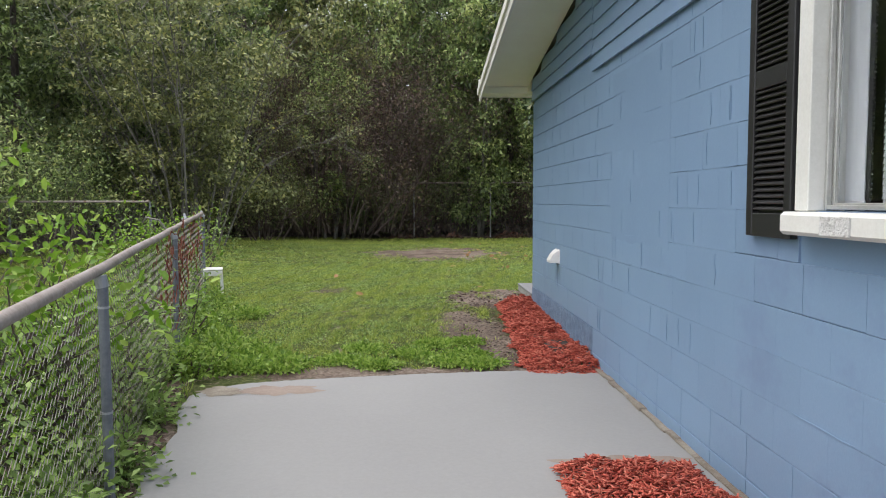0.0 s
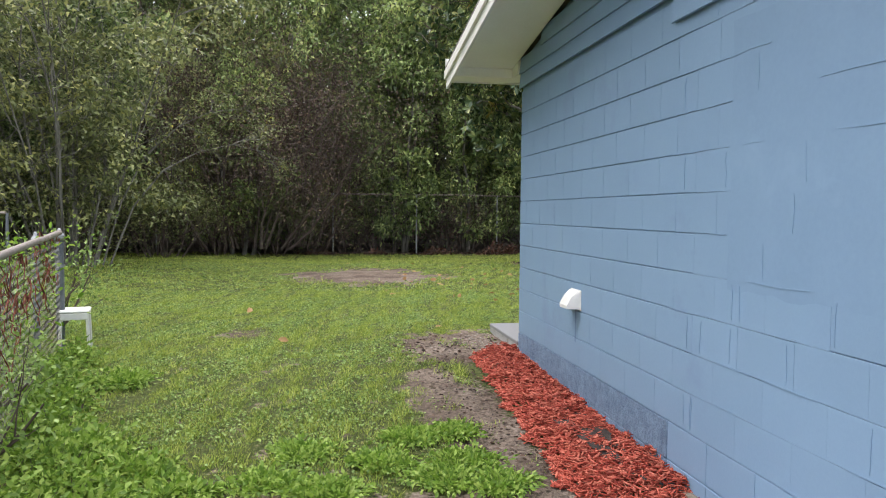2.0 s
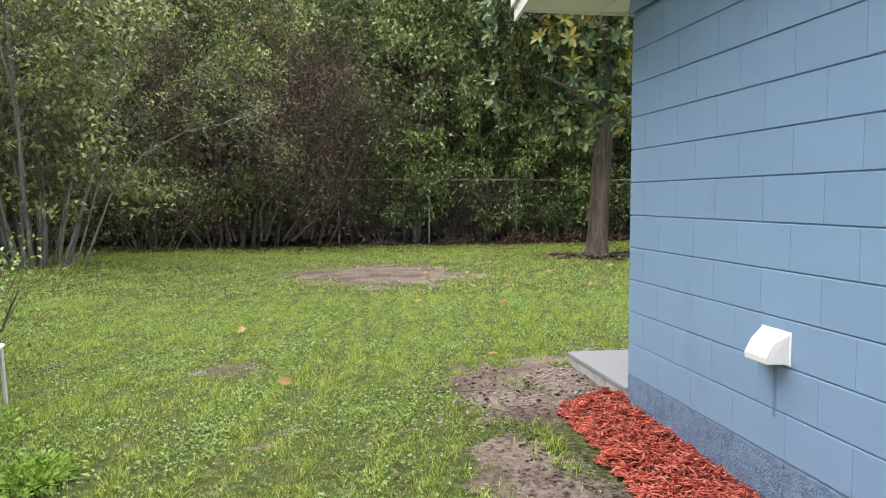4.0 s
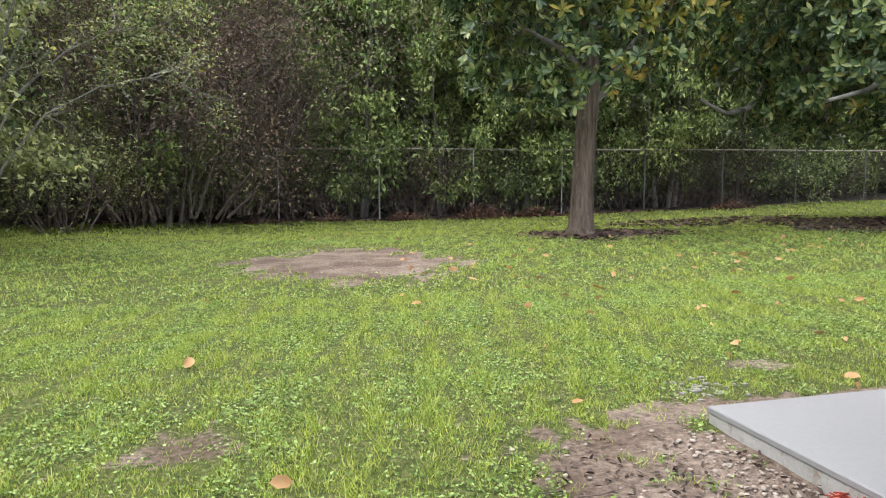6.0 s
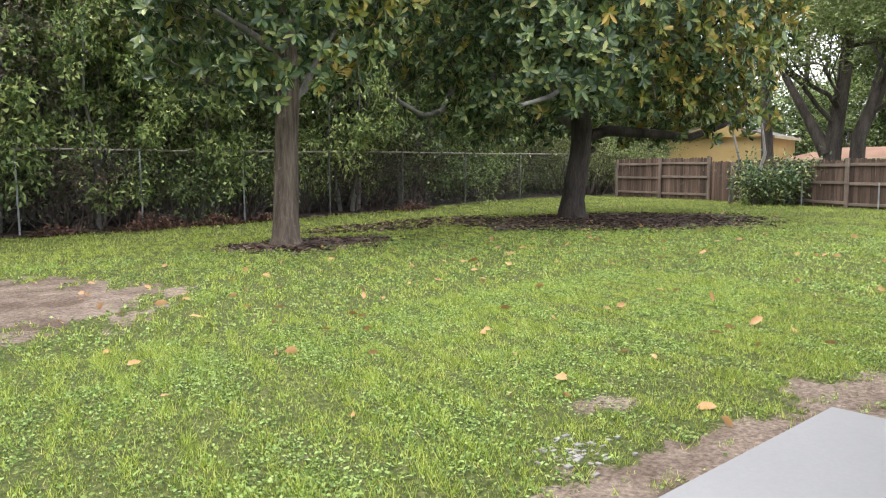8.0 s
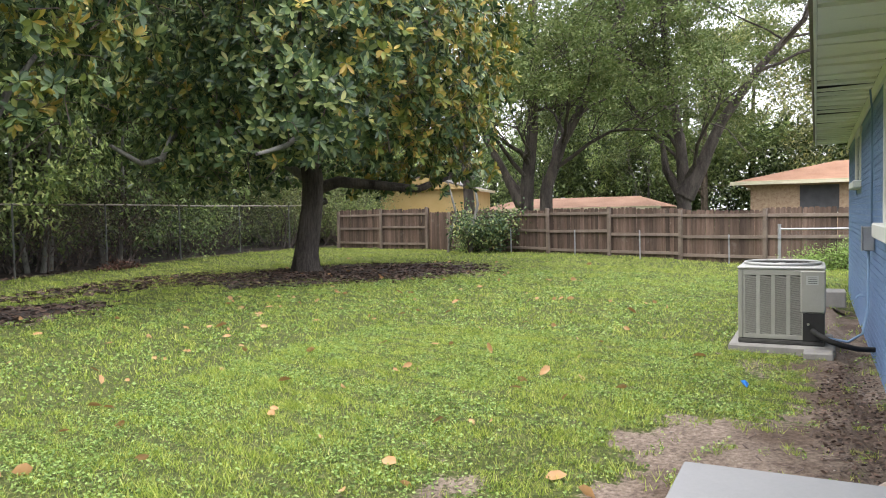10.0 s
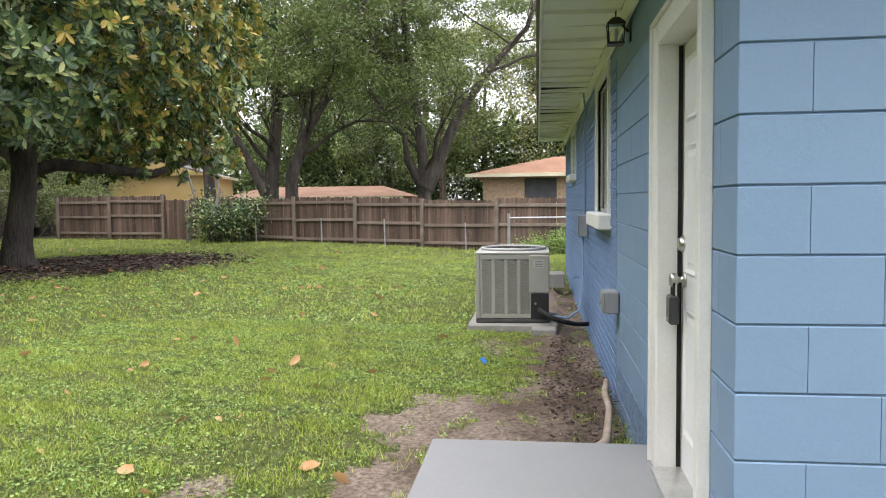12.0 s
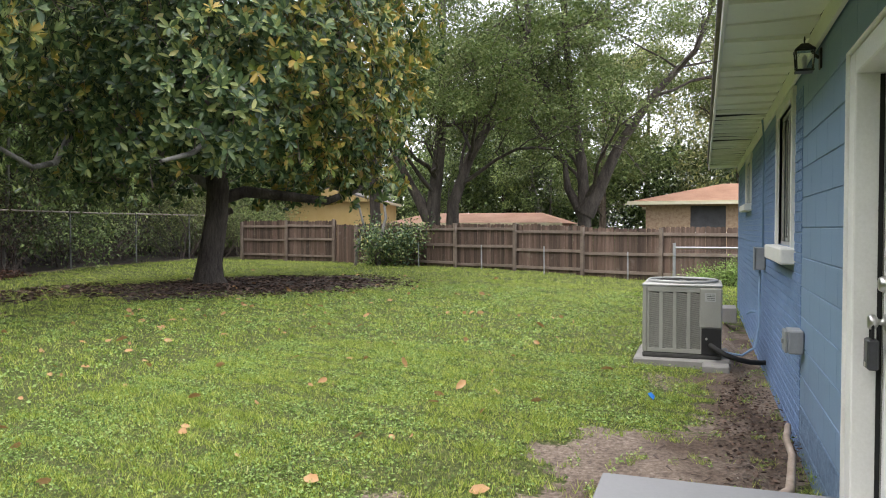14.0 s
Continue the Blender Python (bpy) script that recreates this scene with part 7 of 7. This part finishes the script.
# ---- wall pieces, last ----
def block_mesh(name, length, h, depth, c, material, axis):
    """A block whose face has chamfered edges. It lies along the axis and faces out of the wall."""
    L, H = length, h
    v = [(0, 0, 0), (L, 0, 0), (L, 0, H), (0, 0, H), (0, depth - c, 0), (L, depth - c, 0), (L, depth - c, H), (0, depth - c, H),
         (c * 0.25, depth, c), (L - c * 0.25, depth, c), (L - c * 0.25, depth, H - c), (c * 0.25, depth, H - c)]
    f = [(8, 9, 10, 11), (4, 5, 9, 8), (5, 6, 10, 9), (6, 7, 11, 10), (7, 4, 8, 11), (0, 1, 5, 4), (1, 2, 6, 5), (2, 3, 7, 6), (3, 0, 4, 7)]
    s = Shape()
    if axis == "y":
        s.add([(-d, u, w) for u, d, w in v], f)
    else:
        s.add([(u, d, w) for u, d, w in v], [tuple(reversed(q)) for q in f])
    return s.mesh(name, material)


cache = {}


def lay(parent, axis, u0, u1, z, h, face, material, gap, name="block", rows=0.005, depth=0.0085, chamfer=0.003):
    key = (axis, round(u1 - u0, 3), round(h, 3), material.name, gap, depth, rows)
    if key not in cache:
        cache[key] = block_mesh(name, u1 - u0 - gap, h - rows, depth, chamfer, material, axis)
    o = new(name, cache[key])
    o.parent = parent
    if axis == "y":
        o.location = (face + 0.0075, u0 + gap / 2, z + rows / 2)
    else:
        o.location = (u0 + gap / 2, face - 0.0075, z + rows / 2)


def cut_runs(lo, hi, holes):
    out, at = [], lo
    for a, b in sorted(holes):
        if b > lo and a < hi:
            if a > at:
                out.append((at, a))
            at = max(at, b)
    if at < hi:
        out.append((at, hi))
    return out


joints = random.Random(19)
for k in range(11):
    z = Z0 + k * COURSE
    if z > TOPZ - 0.05:
        break
    y = WY
    first = True
    while y > 2.55:
        w = 0.4064 if not first or k % 2 == 0 else 0.2032
        first = False
        a = max(y - w, 2.5)
        holes = []
        if z + COURSE > WIN_W[2] - 0.07 and z < WIN_W[3] + 0.09:
            holes = [(1.0, WIN_W[1] + 0.1)]
        for p, q in cut_runs(a, y, holes):
            if q - p > 0.02:
                filled = q < SEAM
                open_joint = joints.random()
                rows = (0.004 if open_joint < 0.16 else 0.0016 if open_joint < 0.55 else 0.0006) if filled else 0.006
                gap = (0.0022 if open_joint < 0.2 else 0.0005) if filled else 0.0012
                lay(wall_west, "y", p, q, z, COURSE, WX, BLUE_BLOCK, gap, rows=rows, chamfer=min(0.003, rows * 0.7))
        y = a
    x = WX
    first = True
    while x < 4.62:
        w = 0.4064 if not first or k % 2 else 0.2032
        first = False
        b = min(x + w, 4.62)
        holes = [(DOOR[0] - 0.103, DOOR[1] + 0.113)] if z < DOOR[3] + 0.09 else []
        for p, q in cut_runs(x, b, holes):
            if q - p > 0.02:
                lay(wall_back, "x", p, q, z, COURSE, WY, BLUE_BLOCK, 0.002, rows=0.006)
        x = b
# mortar smeared over a closed-up window and along some joints
def smear(y0, y1, z0, z1, seed, out=0.0022):
    """A thin skin of mortar on the wall with a wandering edge."""
    rnd = random.Random(seed)
    rim_ = []
    n = 14
    for i in range(n):
        rim_.append((y0 + (y1 - y0) * i / n, z0 + rnd.uniform(-0.012, 0.012)))
    for i in range(n):
        rim_.append((y1 + rnd.uniform(-0.012, 0.012), z0 + (z1 - z0) * i / n))
    for i in range(n):
        rim_.append((y1 - (y1 - y0) * i / n, z1 + rnd.uniform(-0.012, 0.012)))
    for i in range(n):
        rim_.append((y0 + rnd.uniform(-0.012, 0.012), z1 - (z1 - z0) * i / n))
    return Shape().prism(rim_, "x", WX - 0.001 - out, WX + 0.002)


part("mortar_patch", smear(5.06, 6.3, 0.98, 2.2, 1, 0.0006), BLUE_SMOOTH, wall_west, "smoother repainted patch over a closed window")
rnd = random.Random(23)
ridge = Shape()
for k in range(0, 11):
    y = SEAM
    while y > 2.7:
        run = rnd.uniform(0.1, 0.5)
        if rnd.random() < 0.5 and not (y < WIN_W[1] + 0.25 and Z0 + k * COURSE > 1.0):
            pts = [(WX - 0.002, y - run * i / 5, Z0 + k * COURSE + 0.004 + rnd.uniform(-0.004, 0.004)) for i in range(6)]
            ridge.tube(pts, [rnd.uniform(0.002, 0.0042) for _ in pts], 4, False)
        y -= run + rnd.uniform(0.0, 0.3)
    for _ in range(4):
        y = rnd.uniform(4.0, SEAM - 0.1)
        zz = Z0 + k * COURSE
        ridge.tube([(WX - 0.002, y + rnd.uniform(-0.006, 0.006), zz + COURSE * u) for u in (0.1, 0.4, 0.7, 0.9)], [0.0015, 0.003, 0.003, 0.0015], 4, False)
part("mortar_ridges", ridge, BLUE_BLOCK, wall_west, "raised ridges of mortar along the patched joints")["kind"] = "stuff"
# rough courses at the foot of both walls
for face, axis, u0, u1 in ((WX, "y", SEAM, WY), (WX, "y", 2.5, SEAM)):
    y = u1
    while y > u0 + 0.03:
        a = max(y - 0.4064, u0)
        lay(wall_west, axis, a, y, 0.0, 0.208, face, BLUE_ROUGH if u0 > 6 else BLUE_BLOCK, 0.004, depth=0.011 if u0 > 6 else 0.0075)
        lay(wall_west, axis, a, y, -0.2, 0.198, face, BLUE_ROUGH if u0 > 6 else BLUE_BLOCK, 0.004, depth=0.011 if u0 > 6 else 0.0075)
        y = a
x = 2.84
while x < 4.6:
    b = min(x + 0.4064, 4.62)
    lay(wall_back, "x", x, b, 0.0, 0.208, WY, BLUE_ROUGH, 0.004, depth=0.011)
    lay(wall_back, "x", x, b, -0.2, 0.198, WY, BLUE_ROUGH, 0.004, depth=0.011)
    x = b
# painted bricks beyond the blocks: the nearest as pieces, the rest joined
count = 0
far_bricks = Shape()
row = 0
z = -0.2
while z < 2.36:
    x = 4.63 - (0.1 if row % 2 else 0.0)
    while x < HX - 0.02:
        a, b = max(x, 4.63), min(x + 0.203, HX)
        holes = []
        for w in (WIN_B, WIN_C):
            if z + 0.07 > w[2] - 0.13 and z < w[3] + 0.075:
                holes.append((w[0] - 0.14, w[1] + 0.14))
        for p, q in cut_runs(a, b, holes):
            if q - p > 0.03:
                if p < 6.6 and count < 300 and z > 0.0:
                    lay(wall_back, "x", p, q, z, 0.0725, WY, BLUE_BRICK, 0.01, "brick", 0.01, 0.012, 0.003)
                    count += 1
                else:
                    far_bricks.box(p + 0.005, q - 0.005, WY - 0.008, WY + 0.004, z + 0.005, z + 0.0675)
        x += 0.203
    z += 0.0725
    row += 1
part("brick_face", far_bricks, BLUE_BRICK, wall_back)["kind"] = "stuff"
